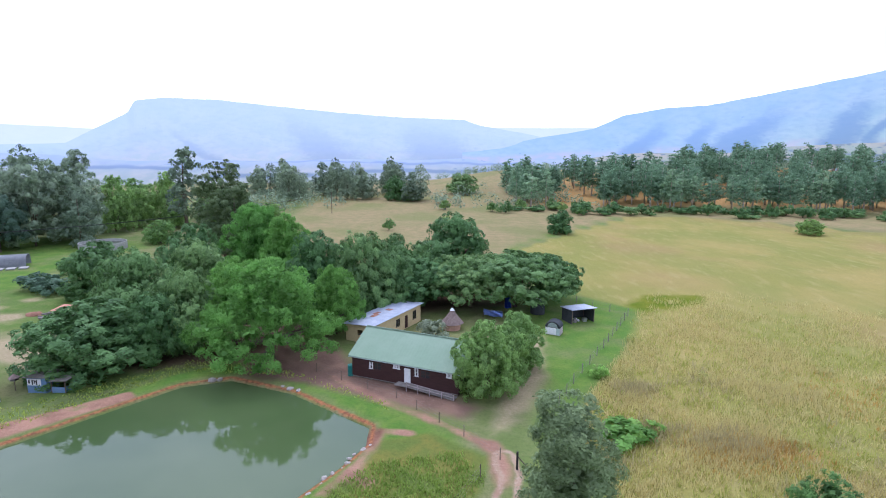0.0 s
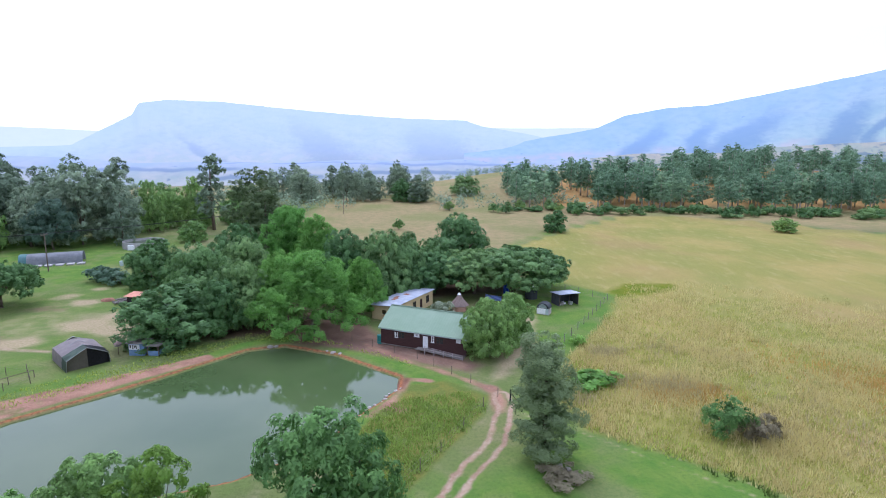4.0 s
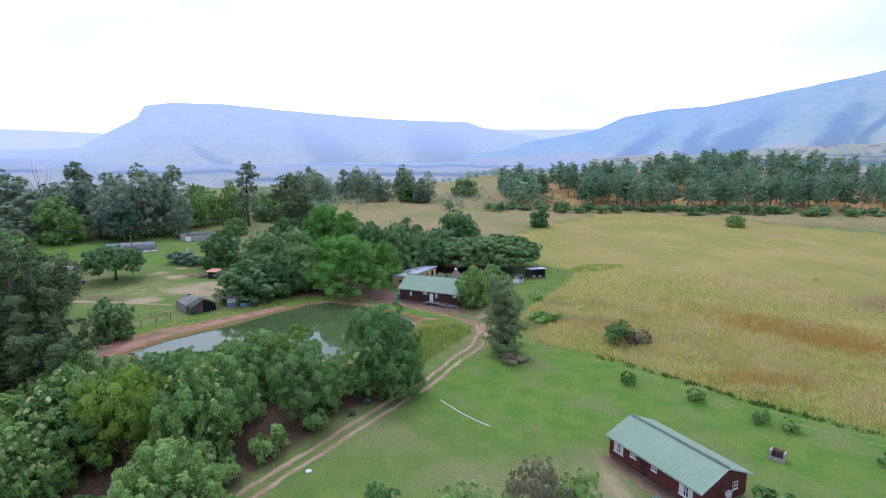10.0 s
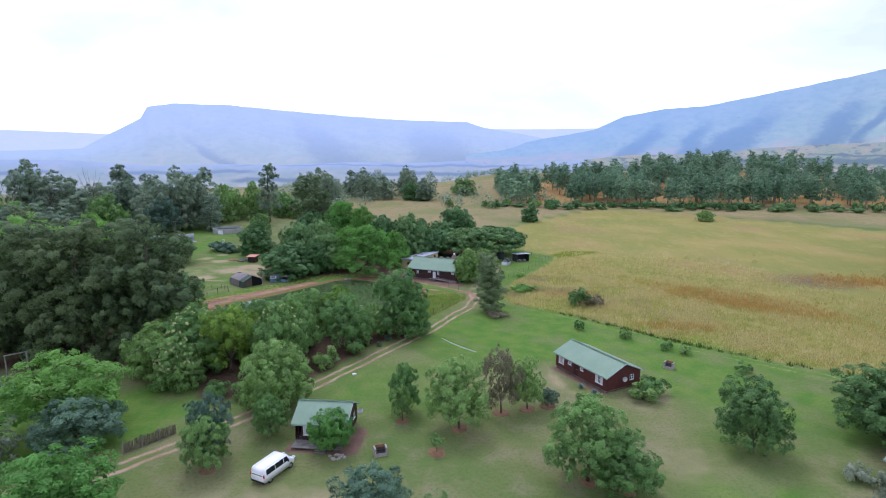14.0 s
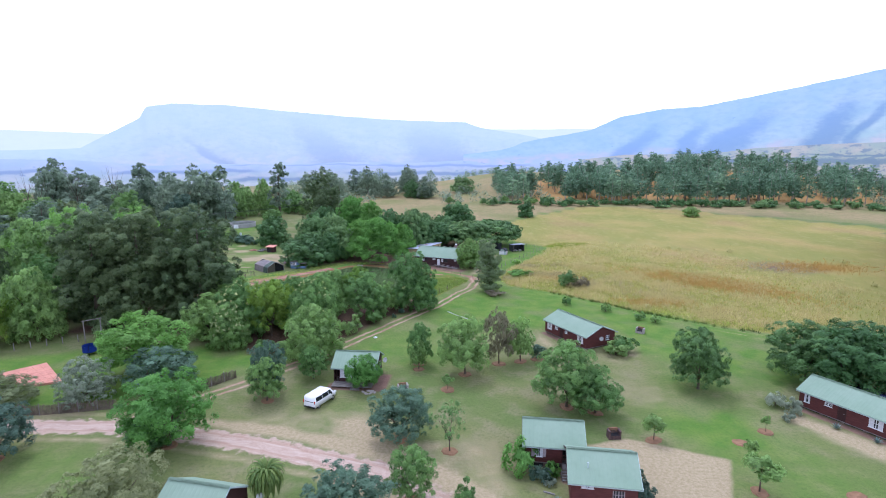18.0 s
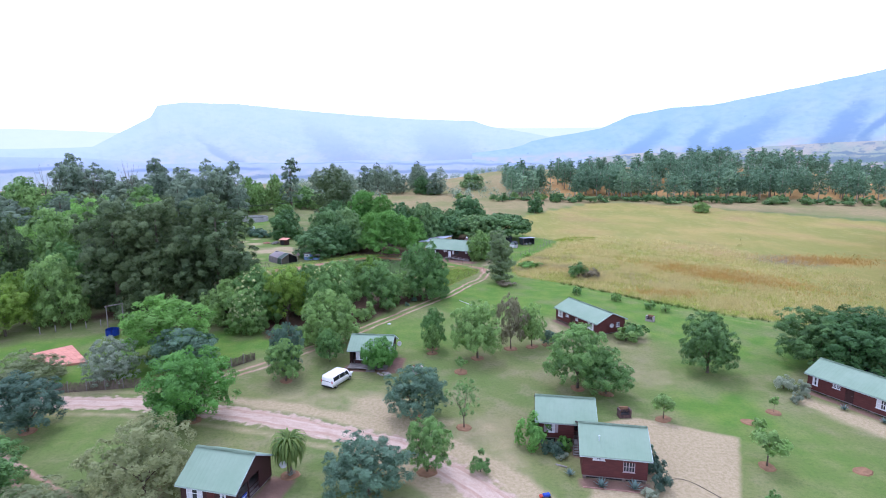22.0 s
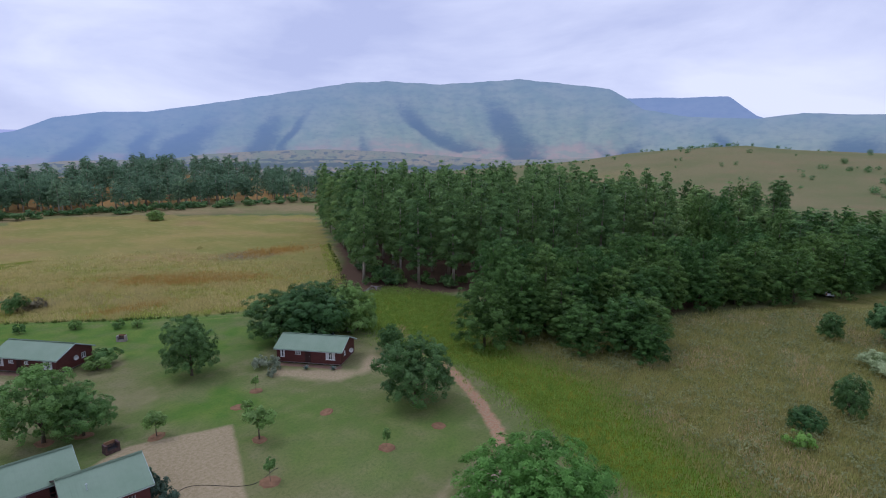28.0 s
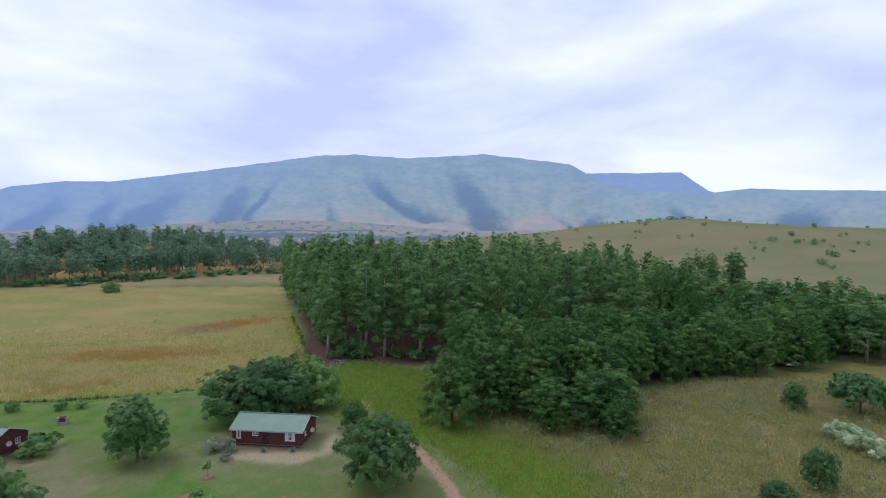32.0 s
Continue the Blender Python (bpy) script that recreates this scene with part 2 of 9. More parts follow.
M["canvas_olive"] = plain("canvas_olive", (0.210, 0.190, 0.140), (0.160, 0.150, 0.110), 1, 0.85, 0, 14, 0.006)
M["plastic"] = plain("plastic", (0.420, 0.430, 0.460), (0.330, 0.345, 0.375), 1, 0.5, 0, 10, 0.004)
M["tin_khaki"] = plain("tin_khaki", (0.300, 0.265, 0.180), (0.240, 0.205, 0.135), 0.8, 0.6, 0, 8, 0.002)
M["brick_dark"] = plain("brick_dark", (0.130, 0.080, 0.070), (0.070, 0.048, 0.045), 4, 0.9, 0, 16, 0.006)
M["shutter"] = plain("shutter", (0.420, 0.350, 0.350), (0.350, 0.290, 0.290), 2, 0.8, 0, 18, 0.003)
M["brick_pink"] = plain("brick_pink", (0.380, 0.220, 0.170), (0.300, 0.170, 0.130), 2, 0.9, 0, 14, 0.004)
M["shade_net"] = plain("shade_net", (0.040, 0.045, 0.050), (0.060, 0.065, 0.070), 1, 0.85, 0, 40, 0.004)
M["blue_paint"] = plain("blue_paint", (0.130, 0.220, 0.380), (0.190, 0.280, 0.420), 1.2, 0.6, 0, 14, 0.003)
M["blue_sheet"] = plain("blue_sheet", (0.180, 0.270, 0.620), (0.290, 0.380, 0.700), 2, 0.5, 0, 18, 0.006)
M["bright_blue"] = plain("bright_blue", (0.020, 0.050, 0.300), (0.030, 0.075, 0.380), 2, 0.6, 0, 18, 0.003)
M["teal_paint"] = plain("teal_paint", (0.020, 0.160, 0.140), (0.030, 0.200, 0.170), 2, 0.6, 0, 18, 0.003)
M["teal_roof"] = plain("teal_roof", (0.160, 0.360, 0.380), (0.240, 0.400, 0.400), 1, 0.5, 0, 18, 0.003)
M["thatch"] = plain("thatch", (0.260, 0.200, 0.170), (0.160, 0.120, 0.110), 3, 1.0, 0, 20, 0.02, (1, 1, 0.2))
M["tile_orange"] = plain("tile_orange", (0.640, 0.300, 0.210), (0.540, 0.240, 0.170), 0.8, 0.85, 0, 8, 0.01)
M["red_paint"] = plain("red_paint", (0.450, 0.060, 0.030), (0.350, 0.050, 0.030), 2, 0.6, 0, 20, 0.003)
M["car_white"] = plain("car_white", (0.900, 0.900, 0.905), (0.880, 0.880, 0.890), 2, 0.2, 0, 20, 0.0003, (1, 1, 1), 0.04)
M["car_navy"] = plain("car_navy", (0.020, 0.028, 0.080), (0.030, 0.040, 0.110), 2, 0.25, 0.3, 20, 0.0005)
M["agave"] = leafy("agave", (0.150, 0.230, 0.200), (0.240, 0.330, 0.290), 0.15)
M["palm_leaf"] = leafy("palm_leaf", (0.120, 0.190, 0.045), (0.260, 0.350, 0.100), 0.4)


def glassy(name, colour, rough=0.05):
    m, n, l, s = material(name, rough)
    s.inputs["Base Color"].default_value = rgba(colour)
    s.inputs["Specular IOR Level"].default_value = 0.7
    return m


M["pane"] = glassy("pane", (0.030, 0.034, 0.040))
M["lamp_red"] = glassy("lamp_red", (0.450, 0.015, 0.010), 0.2)
M["lamp_clear"] = glassy("lamp_clear", (0.700, 0.720, 0.740), 0.1)


def pond_water():
    m, n, l, s = material("pond_water", 0.045)
    co = n.new("ShaderNodeTexCoord").outputs["Object"]
    silt = noise_node(n, l, 0.06, 3, co)
    l.new(mixer(n, l, ramp(n, l, silt, 0.3, 0.7), (0.052, 0.088, 0.030), (0.078, 0.112, 0.044)), s.inputs["Base Color"])
    s.inputs["IOR"].default_value = 1.40
    s.inputs["Specular IOR Level"].default_value = 0.8
    bump(n, l, s, noise_node(n, l, 1.3, 3, co, (1, 0.5, 1)), 0.05, 0.02)
    return m


M["water"] = pond_water()


def land():
    """The ground: lawn, dry field grass, rough veld, bright grass and bare soil, laid out by the sheet's own cover layers."""
    m, n, l, s = material("land", 1.0)
    s.inputs["Specular IOR Level"].default_value = 0.05
    co = n.new("ShaderNodeTexCoord").outputs["Object"]

    def layer(name, edge, scale=0.35, amount=0.5):
        a = n.new("ShaderNodeAttribute")
        a.attribute_name = name
        wob = noise_node(n, l, scale, 5, co)
        add = n.new("ShaderNodeMath")
        add.operation = "MULTIPLY_ADD"
        l.new(wob, add.inputs[0])
        add.inputs[1].default_value = amount
        l.new(a.outputs["Fac"], add.inputs[2])
        return ramp(n, l, add.outputs[0], 0.5 + amount / 2 - edge, 0.5 + amount / 2 + edge)

    broad = noise_node(n, l, 0.045, 5, co)
    mid = noise_node(n, l, 0.33, 5, co)
    fine = noise_node(n, l, 2.6, 5, co)
    grain = noise_node(n, l, 11.0, 4, co)
    lawn = mixer(n, l, ramp(n, l, broad, 0.35, 0.65), (0.130, 0.182, 0.052), (0.192, 0.206, 0.076))
    lawn = mixer(n, l, ramp(n, l, noise_node(n, l, 0.10, 5, co), 0.48, 0.64, 0, 0.5), lawn, (0.275, 0.240, 0.130))
    lawn = mixer(n, l, ramp(n, l, mid, 0.45, 0.75, 0, 0.6), lawn, (0.272, 0.236, 0.138))
    lawn = mixer(n, l, ramp(n, l, fine, 0.4, 0.8, 0, 0.5), lawn, (0.085, 0.115, 0.038))
    lush = mixer(n, l, ramp(n, l, mid, 0.35, 0.7), (0.105, 0.200, 0.034), (0.160, 0.235, 0.046))
    lush = mixer(n, l, ramp(n, l, noise_node(n, l, 0.12, 5, co), 0.48, 0.66, 0, 0.7), lush, (0.195, 0.210, 0.085))
    lush = mixer(n, l, ramp(n, l, fine, 0.4, 0.8, 0, 0.5), lush, (0.065, 0.135, 0.034))
    dry = mixer(n, l, ramp(n, l, broad, 0.35, 0.66), (0.275, 0.258, 0.068), (0.370, 0.295, 0.098))
    dry = mixer(n, l, ramp(n, l, noise_node(n, l, 0.060, 6, co, (1, 0.5, 1)), 0.36, 0.68, 0, 0.75), dry, (0.235, 0.245, 0.062))
    dry = mixer(n, l, ramp(n, l, noise_node(n, l, 0.028, 6, co, (1, 0.7, 1)), 0.50, 0.70, 0, 0.6), dry, (0.340, 0.225, 0.105))
    dry = mixer(n, l, ramp(n, l, noise_node(n, l, 0.5, 6, co, (1, 0.3, 1)), 0.5, 0.75, 0, 0.4), dry, (0.440, 0.365, 0.160))
    dry = mixer(n, l, ramp(n, l, fine, 0.35, 0.75, 0, 0.45), dry, (0.205, 0.180, 0.068))
    rust = mixer(n, l, ramp(n, l, fine, 0.3, 0.75), (0.480, 0.255, 0.085), (0.370, 0.230, 0.085))
    pasture = mixer(n, l, ramp(n, l, mid, 0.3, 0.75), (0.320, 0.245, 0.125), (0.235, 0.210, 0.095))
    pasture = mixer(n, l, ramp(n, l, noise_node(n, l, 0.03, 6, co), 0.42, 0.66, 0, 0.75), pasture, (0.195, 0.205, 0.075))
    hill = mixer(n, l, ramp(n, l, noise_node(n, l, 0.012, 6, co), 0.35, 0.65), (0.235, 0.212, 0.105), (0.180, 0.195, 0.085))
    hill = mixer(n, l, ramp(n, l, noise_node(n, l, 0.05, 6, co), 0.5, 0.75, 0, 0.5), hill, (0.270, 0.195, 0.110))
    burnt = mixer(n, l, ramp(n, l, fine, 0.3, 0.7), (0.235, 0.165, 0.100), (0.170, 0.140, 0.085))
    paddock = mixer(n, l, ramp(n, l, mid, 0.35, 0.65), (0.195, 0.190, 0.045), (0.130, 0.175, 0.040))
    paddock = mixer(n, l, ramp(n, l, fine, 0.4, 0.8, 0, 0.5), paddock, (0.090, 0.110, 0.030))
    veld = mixer(n, l, ramp(n, l, mid, 0.3, 0.7), (0.170, 0.180, 0.045), (0.270, 0.235, 0.085))
    veld = mixer(n, l, ramp(n, l, fine, 0.35, 0.75, 0, 0.6), veld, (0.095, 0.105, 0.024))
    strip = mixer(n, l, ramp(n, l, mid, 0.3, 0.7), (0.120, 0.165, 0.012), (0.185, 0.195, 0.022))
    strip = mixer(n, l, ramp(n, l, fine, 0.45, 0.8, 0, 0.5), strip, (0.075, 0.100, 0.010))
    earth = mixer(n, l, ramp(n, l, mid, 0.3, 0.7), (0.410, 0.300, 0.205), (0.335, 0.230, 0.150))
    earth = mixer(n, l, ramp(n, l, fine, 0.4, 0.75, 0, 0.6), earth, (0.510, 0.410, 0.315))
    red = mixer(n, l, ramp(n, l, mid, 0.3, 0.7), (0.250, 0.125, 0.085), (0.150, 0.075, 0.050))
    yard = mixer(n, l, ramp(n, l, mid, 0.3, 0.7), (0.240, 0.150, 0.108), (0.175, 0.110, 0.082))
    yard = mixer(n, l, ramp(n, l, fine, 0.5, 0.8, 0, 0.5), yard, (0.300, 0.200, 0.165))
    clay = mixer(n, l, ramp(n, l, mid, 0.35, 0.65), (0.390, 0.225, 0.155), (0.270, 0.150, 0.105))
    clay = mixer(n, l, ramp(n, l, noise_node(n, l, 0.22, 5, co), 0.55, 0.68, 0, 0.7), clay, (0.150, 0.190, 0.055))
    clay = mixer(n, l, ramp(n, l, fine, 0.5, 0.8, 0, 0.5), clay, (0.470, 0.300, 0.220))
    bare = mixer(n, l, ramp(n, l, fine, 0.3, 0.7), (0.330, 0.270, 0.150), (0.420, 0.340, 0.210))
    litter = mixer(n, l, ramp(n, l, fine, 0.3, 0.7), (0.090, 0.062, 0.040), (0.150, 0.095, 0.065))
    c = lawn
    for name, colour, edge in (("pasture", pasture, 0.35), ("hill", hill, 0.3), ("field", dry, 0.22), ("rust", rust, 0.3), ("veld", veld, 0.25), ("strip", strip, 0.25), ("burnt", burnt, 0.35), ("lush", lush, 0.4), ("paddock", paddock, 0.25),
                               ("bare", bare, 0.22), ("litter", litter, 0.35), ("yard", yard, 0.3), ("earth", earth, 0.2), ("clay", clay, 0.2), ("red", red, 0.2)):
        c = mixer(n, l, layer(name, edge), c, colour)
    def line(name, wide, edge, inner=None):
        """Cover along a line, from the signed distance to it; inner leaves the middle to the grass."""
        a = n.new("ShaderNodeAttribute")
        a.attribute_name = name
        d = n.new("ShaderNodeMath")
        d.operation = "ABSOLUTE"
        l.new(a.outputs["Fac"], d.inputs[0])
        out = d.outputs[0]
        if inner:
            sway = n.new("ShaderNodeMath")
            sway.operation = "MULTIPLY_ADD"
            l.new(noise_node(n, l, 0.28, 4, co), sway.inputs[0])
            sway.inputs[1].default_value = 1.1
            l.new(out, sway.inputs[2])
            back = n.new("ShaderNodeMath")
            back.operation = "SUBTRACT"
            l.new(sway.outputs[0], back.inputs[0])
            back.inputs[1].default_value = 0.55
            out = back.outputs[0]
            m1 = n.new("ShaderNodeMath")
            m1.operation = "SUBTRACT"
            l.new(out, m1.inputs[0])
            m1.inputs[1].default_value = inner
            m2 = n.new("ShaderNodeMath")
            m2.operation = "ABSOLUTE"
            l.new(m1.outputs[0], m2.inputs[0])
            out = m2.outputs[0]
        w = n.new("ShaderNodeMath")
        w.operation = "MULTIPLY_ADD"
        l.new(noise_node(n, l, 0.9, 5, co), w.inputs[0])
        w.inputs[1].default_value = 1.7 * wide
        l.new(out, w.inputs[2])
        return ramp(n, l, w.outputs[0], wide * 1.85 - edge, wide * 1.85 + edge, 1.0, 0.0)

    rim = mixer(n, l, ramp(n, l, fine, 0.35, 0.7), (0.400, 0.165, 0.075), (0.200, 0.085, 0.050))
    c = mixer(n, l, line("ruts", 0.30, 0.22, 0.82), c, mixer(n, l, ramp(n, l, noise_node(n, l, 0.16, 4, co), 0.42, 0.6, 0, 0.5), earth, clay))
    ld = n.new("ShaderNodeAttribute")
    ld.attribute_name = "lane"
    sv = n.new("ShaderNodeCombineXYZ")
    l.new(ld.outputs["Fac"], sv.inputs[0])
    l.new(mid, sv.inputs[1])
    worn = noise_node(n, l, 1.6, 4, sv.outputs[0], (1.0, 1.2, 1.0))
    road = mixer(n, l, ramp(n, l, worn, 0.38, 0.62), (0.415, 0.285, 0.208), (0.530, 0.415, 0.325))
    road = mixer(n, l, ramp(n, l, noise_node(n, l, 1.1, 5, co), 0.52, 0.75, 0, 0.5), road, (0.330, 0.215, 0.165))
    c = mixer(n, l, line("lane", 1.75, 0.35), c, road)
    c = mixer(n, l, line("path", 0.85, 0.4), c, mixer(n, l, ramp(n, l, fine, 0.35, 0.65), (0.410, 0.235, 0.135), (0.400, 0.290, 0.180)))
    c = mixer(n, l, line("shore", 0.20, 0.22), c, rim)
    c = mixer(n, l, ramp(n, l, grain, 0.3, 0.75, 0, 0.5), c, mixer(n, l, 1.0, c, (0.45, 0.45, 0.42), "MULTIPLY"))
    l.new(c, s.inputs["Base Color"])
    bump(n, l, s, fine, 0.7, 0.12)
    return m


M["land"] = land()


def mountain(name, haze, near, far, grass, soils, gully=0.75):
    """Distant range: grass slopes, wooded gullies and bare foothills, with haze painted on as a glow that grows with
    depth.
    """
    m, n, l, s = material(name, 1.0)
    s.inputs["Specular IOR Level"].default_value = 0.0
    way = n.new("ShaderNodeCombineXYZ")
    co = way.outputs[0]

    def field(key):
        at = n.new("ShaderNodeAttribute")
        at.attribute_name = key
        return at.outputs["Fac"]

    l.new(field("along"), way.inputs[0])
    l.new(field("up"), way.inputs[1])

    def broken(key, scale, amount, lo, hi, top=1.0):
        """A cover layer with a ragged edge."""
        a = n.new("ShaderNodeMath")
        a.operation = "MULTIPLY_ADD"
        l.new(noise_node(n, l, scale, 6, co), a.inputs[0])
        a.inputs[1].default_value = amount
        l.new(field(key), a.inputs[2])
        return ramp(n, l, a.outputs[0], lo + amount / 2, hi + amount / 2, 0.0, top)

    c = mixer(n, l, ramp(n, l, noise_node(n, l, 0.35, 6, co), 0.35, 0.65), *grass)
    c = mixer(n, l, ramp(n, l, noise_node(n, l, 1.3, 6, co), 0.42, 0.75, 0, 0.5), c, tuple(0.6 * v for v in grass[0]))
    low = mixer(n, l, ramp(n, l, noise_node(n, l, 0.7, 5, co), 0.4, 0.6), *soils)
    c = mixer(n, l, broken("foot", 0.6, 0.9, 0.15, 0.85, 0.9), c, low)
    # dark woods; in the gullies the same colour also paints their shade
    c = mixer(n, l, broken("wood", 0.6, 0.9, 0.1, 1.05, gully), c, (0.045, 0.080, 0.045))
    c = mixer(n, l, broken("wood", 2.2, 1.1, 0.4, 0.9, 0.6 * gully), c, (0.030, 0.055, 0.030))
    c = mixer(n, l, broken("copse", 1.1, 1.6, 0.52, 0.64, 0.8), c, (0.045, 0.070, 0.040))
    c = mixer(n, l, broken("copse", 4.5, 1.6, 0.60, 0.70, 0.7), c, (0.045, 0.070, 0.040))
    l.new(c, s.inputs["Base Color"])
    # haze painted as emission, mixed over the surface
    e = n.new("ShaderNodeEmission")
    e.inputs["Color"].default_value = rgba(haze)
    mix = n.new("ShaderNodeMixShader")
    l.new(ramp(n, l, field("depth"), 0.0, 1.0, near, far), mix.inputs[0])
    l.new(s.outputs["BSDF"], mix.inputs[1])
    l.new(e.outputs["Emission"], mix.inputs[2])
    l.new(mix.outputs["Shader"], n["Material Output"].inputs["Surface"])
    return m


GRASS_HILL = ((0.230, 0.280, 0.125), (0.310, 0.330, 0.165))
# painted haze: glow colour, then its share near and far
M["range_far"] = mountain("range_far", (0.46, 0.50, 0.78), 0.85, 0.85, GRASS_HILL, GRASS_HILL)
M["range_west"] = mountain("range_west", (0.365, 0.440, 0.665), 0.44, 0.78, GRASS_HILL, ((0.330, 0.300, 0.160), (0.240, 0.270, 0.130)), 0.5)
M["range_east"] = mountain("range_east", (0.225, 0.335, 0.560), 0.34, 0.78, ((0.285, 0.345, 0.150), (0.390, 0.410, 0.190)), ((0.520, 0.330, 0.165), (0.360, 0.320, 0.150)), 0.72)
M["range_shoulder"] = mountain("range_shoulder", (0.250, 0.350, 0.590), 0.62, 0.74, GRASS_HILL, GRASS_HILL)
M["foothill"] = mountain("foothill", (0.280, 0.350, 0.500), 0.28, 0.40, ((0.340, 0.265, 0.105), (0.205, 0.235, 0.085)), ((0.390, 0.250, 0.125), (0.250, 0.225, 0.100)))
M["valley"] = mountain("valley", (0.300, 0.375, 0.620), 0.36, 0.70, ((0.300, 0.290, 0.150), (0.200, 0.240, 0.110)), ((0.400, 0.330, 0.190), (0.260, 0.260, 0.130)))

# ---- mesh helpers ----
def fast_mesh(name, verts, faces, smooth=False):
    """A mesh from arrays of vertices and of faces that all have as many corners."""
    verts, faces = np.asarray(verts, np.float32), np.asarray(faces, np.int32)
    me = bpy.data.meshes.new(name)
    me.vertices.add(len(verts))
    me.vertices.foreach_set("co", verts.ravel())
    k = faces.shape[1]
    me.loops.add(faces.size)
    me.loops.foreach_set("vertex_index", faces.ravel())
    me.polygons.add(len(faces))
    me.polygons.foreach_set("loop_start", np.arange(0, faces.size, k, dtype=np.int32))
    if smooth:
        me.polygons.foreach_set("use_smooth", np.ones(len(faces), bool))
    me.update(calc_edges=True)
    me.validate()
    return me


def part(name, data, mat, parent=None, label=""):
    """Links a bmesh or a mesh as one object, under a thing or a part."""
    if isinstance(data, bmesh.types.BMesh):
        me = bpy.data.meshes.new(name)
        data.to_mesh(me)
        data.free()
    else:
        me = data
    if mat and not me.materials:
        me.materials.append(M[mat])
    ob = new(name, me)
    if parent is not None:
        ob.parent = parent
    return tagged(ob, label)


def thing(name, m, label, category, group="", kind=""):
    """An empty at the base of a thing, to carry its parts."""
    ob = new(name)
    ob.matrix_basis = m
    ob.empty_display_size = 0.3
    return tagged(ob, label, category, group, kind)


def box(bm, lo, hi, bevel=0.0):
    c, d = [(a + b) / 2 for a, b in zip(lo, hi)], [b - a for a, b in zip(lo, hi)]
    r = bmesh.ops.create_cube(bm, size=1, matrix=Matrix.Translation(c) @ Matrix.Diagonal((*d, 1)))
    if bevel:
        edges = list({e for v in r["verts"] for e in v.link_edges})
        bmesh.ops.bevel(bm, geom=edges, offset=bevel, segments=1, affect="EDGES")
    return bm


def boxes(*spans, bevel=0.0):
    bm = bmesh.new()
    for lo, hi in spans:
        box(bm, lo, hi, bevel)
    return bm


def rod(bm, a, b, ra, rb=None, sides=7):
    a, b = Vector(a), Vector(b)
    d = b - a
    m = Matrix.Translation((a + b) / 2) @ d.to_track_quat("Z", "Y").to_matrix().to_4x4()
    bmesh.ops.create_cone(bm, cap_ends=True, segments=sides, radius1=ra, radius2=ra if rb is None else rb, depth=d.length, matrix=m)
    return bm


def tube(pts, r, sides=6):
    """One bent pipe through a line of places."""
    bm = bmesh.new()
    pts = [Vector(p) for p in pts]
    rings = []
    for k, p in enumerate(pts):
        d = (pts[min(k + 1, len(pts) - 1)] - pts[max(k - 1, 0)]).normalized()
        a = d.cross(Vector((0, 0, 1)) if abs(d.z) < 0.9 else Vector((1, 0, 0))).normalized()
        b = d.cross(a)
        rings.append([bm.verts.new(p + r * (math.cos(t) * a + math.sin(t) * b)) for t in (2 * math.pi * q / sides for q in range(sides))])
    for u, w in zip(rings, rings[1:]):
        for q in range(sides):
            bm.faces.new((u[q], u[(q + 1) % sides], w[(q + 1) % sides], w[q]))
    bm.faces.new(rings[0][::-1])
    bm.faces.new(rings[-1])
    return bm


def rods(*spans, sides=7):
    bm = bmesh.new()
    for a, b, ra, rb in spans:
        rod(bm, a, b, ra, rb, sides)
    return bm


# ---- ground ----
PADDOCK = [(-8.5, 47), (-3, 49.6), (2.4, 45.2), (1.5, 40), (-3, 31), (-7.5, 22), (-13, 26), (-13.2, 33), (-10.5, 40), (-8.6, 44)]
POND = [(-55.5, 29.0), (-51.6, 36.4), (-43.7, 45.4), (-33.7, 59.4), (-28.5, 61.6), (-19.8, 58.2), (-9.3, 50.6), (-9.1, 47.1), (-11.0, 42.8),
        (-13.5, 38.6), (-15.5, 32.5), (-22, 26.5), (-31, 22.5), (-40.5, 20.8), (-48.9, 25.0)]
FIELD = [(12.2, 37), (24.6, 28.6), (39.3, 14.2), (51.4, 4.7), (63.3, -1.6), (76, -4), (87.5, 1.5), (105.5, 27), (142, 80), (180, 135), (190, 150),
         (168, 172), (140, 200), (112, 228), (70, 232), (40, 192), (17, 156), (15, 125), (21.6, 105), (31, 94), (23, 74), (14.6, 59), (10.5, 46)]
VELD = [(90, -32), (76, -50), (70.5, -72), (60, -87), (54, -95), (50, -150), (260, -150), (260, -120), (175, -110), (150, -94), (131, -82), (100, -66)]
STRIP = [(66, -35), (76, -8), (92, -6), (96, -28), (76, -50), (70.5, -72), (60, -87), (54, -95), (49, -105), (44, -96), (50, -82), (56, -72), (64, -54)]
YARD = [(-27, 61.5), (-20, 60.5), (-11, 57), (0, 52.5), (2, 55), (-1, 58), (-14, 66), (-18, 73), (-24, 76), (-30, 70)]
MAIN = [(-130, 4), (-92.9, -18.8), (-73.9, -32.1), (-63.7, -37.9), (-54.9, -38.2), (-42.5, -37.8), (-33.5, -39.2), (-24.4, -41.1), (-14.9, -44.1), (-7.9, -46.4),
        (-3.2, -49.7), (1.4, -54.0), (8, -62), (20, -72), (32, -75.5), (42, -73.5)]
TRACK = [(3.9, 45.5), (4.2, 42), (2.8, 34.5), (-1.0, 27), (-4.4, 19), (-10, 10), (-14.8, 1.5), (-20.3, -8.0), (-25.5, -16.0), (-31.4, -24.6), (-35.4, -29.2), (-41, -35.5)]
BRANCH = [(-70, -36), (-65, -40.5), (-54.5, -49.2), (-45.8, -53.8), (-38.3, -57.8), (-30, -65), (-22, -80), (-18, -110), (-16, -150)]
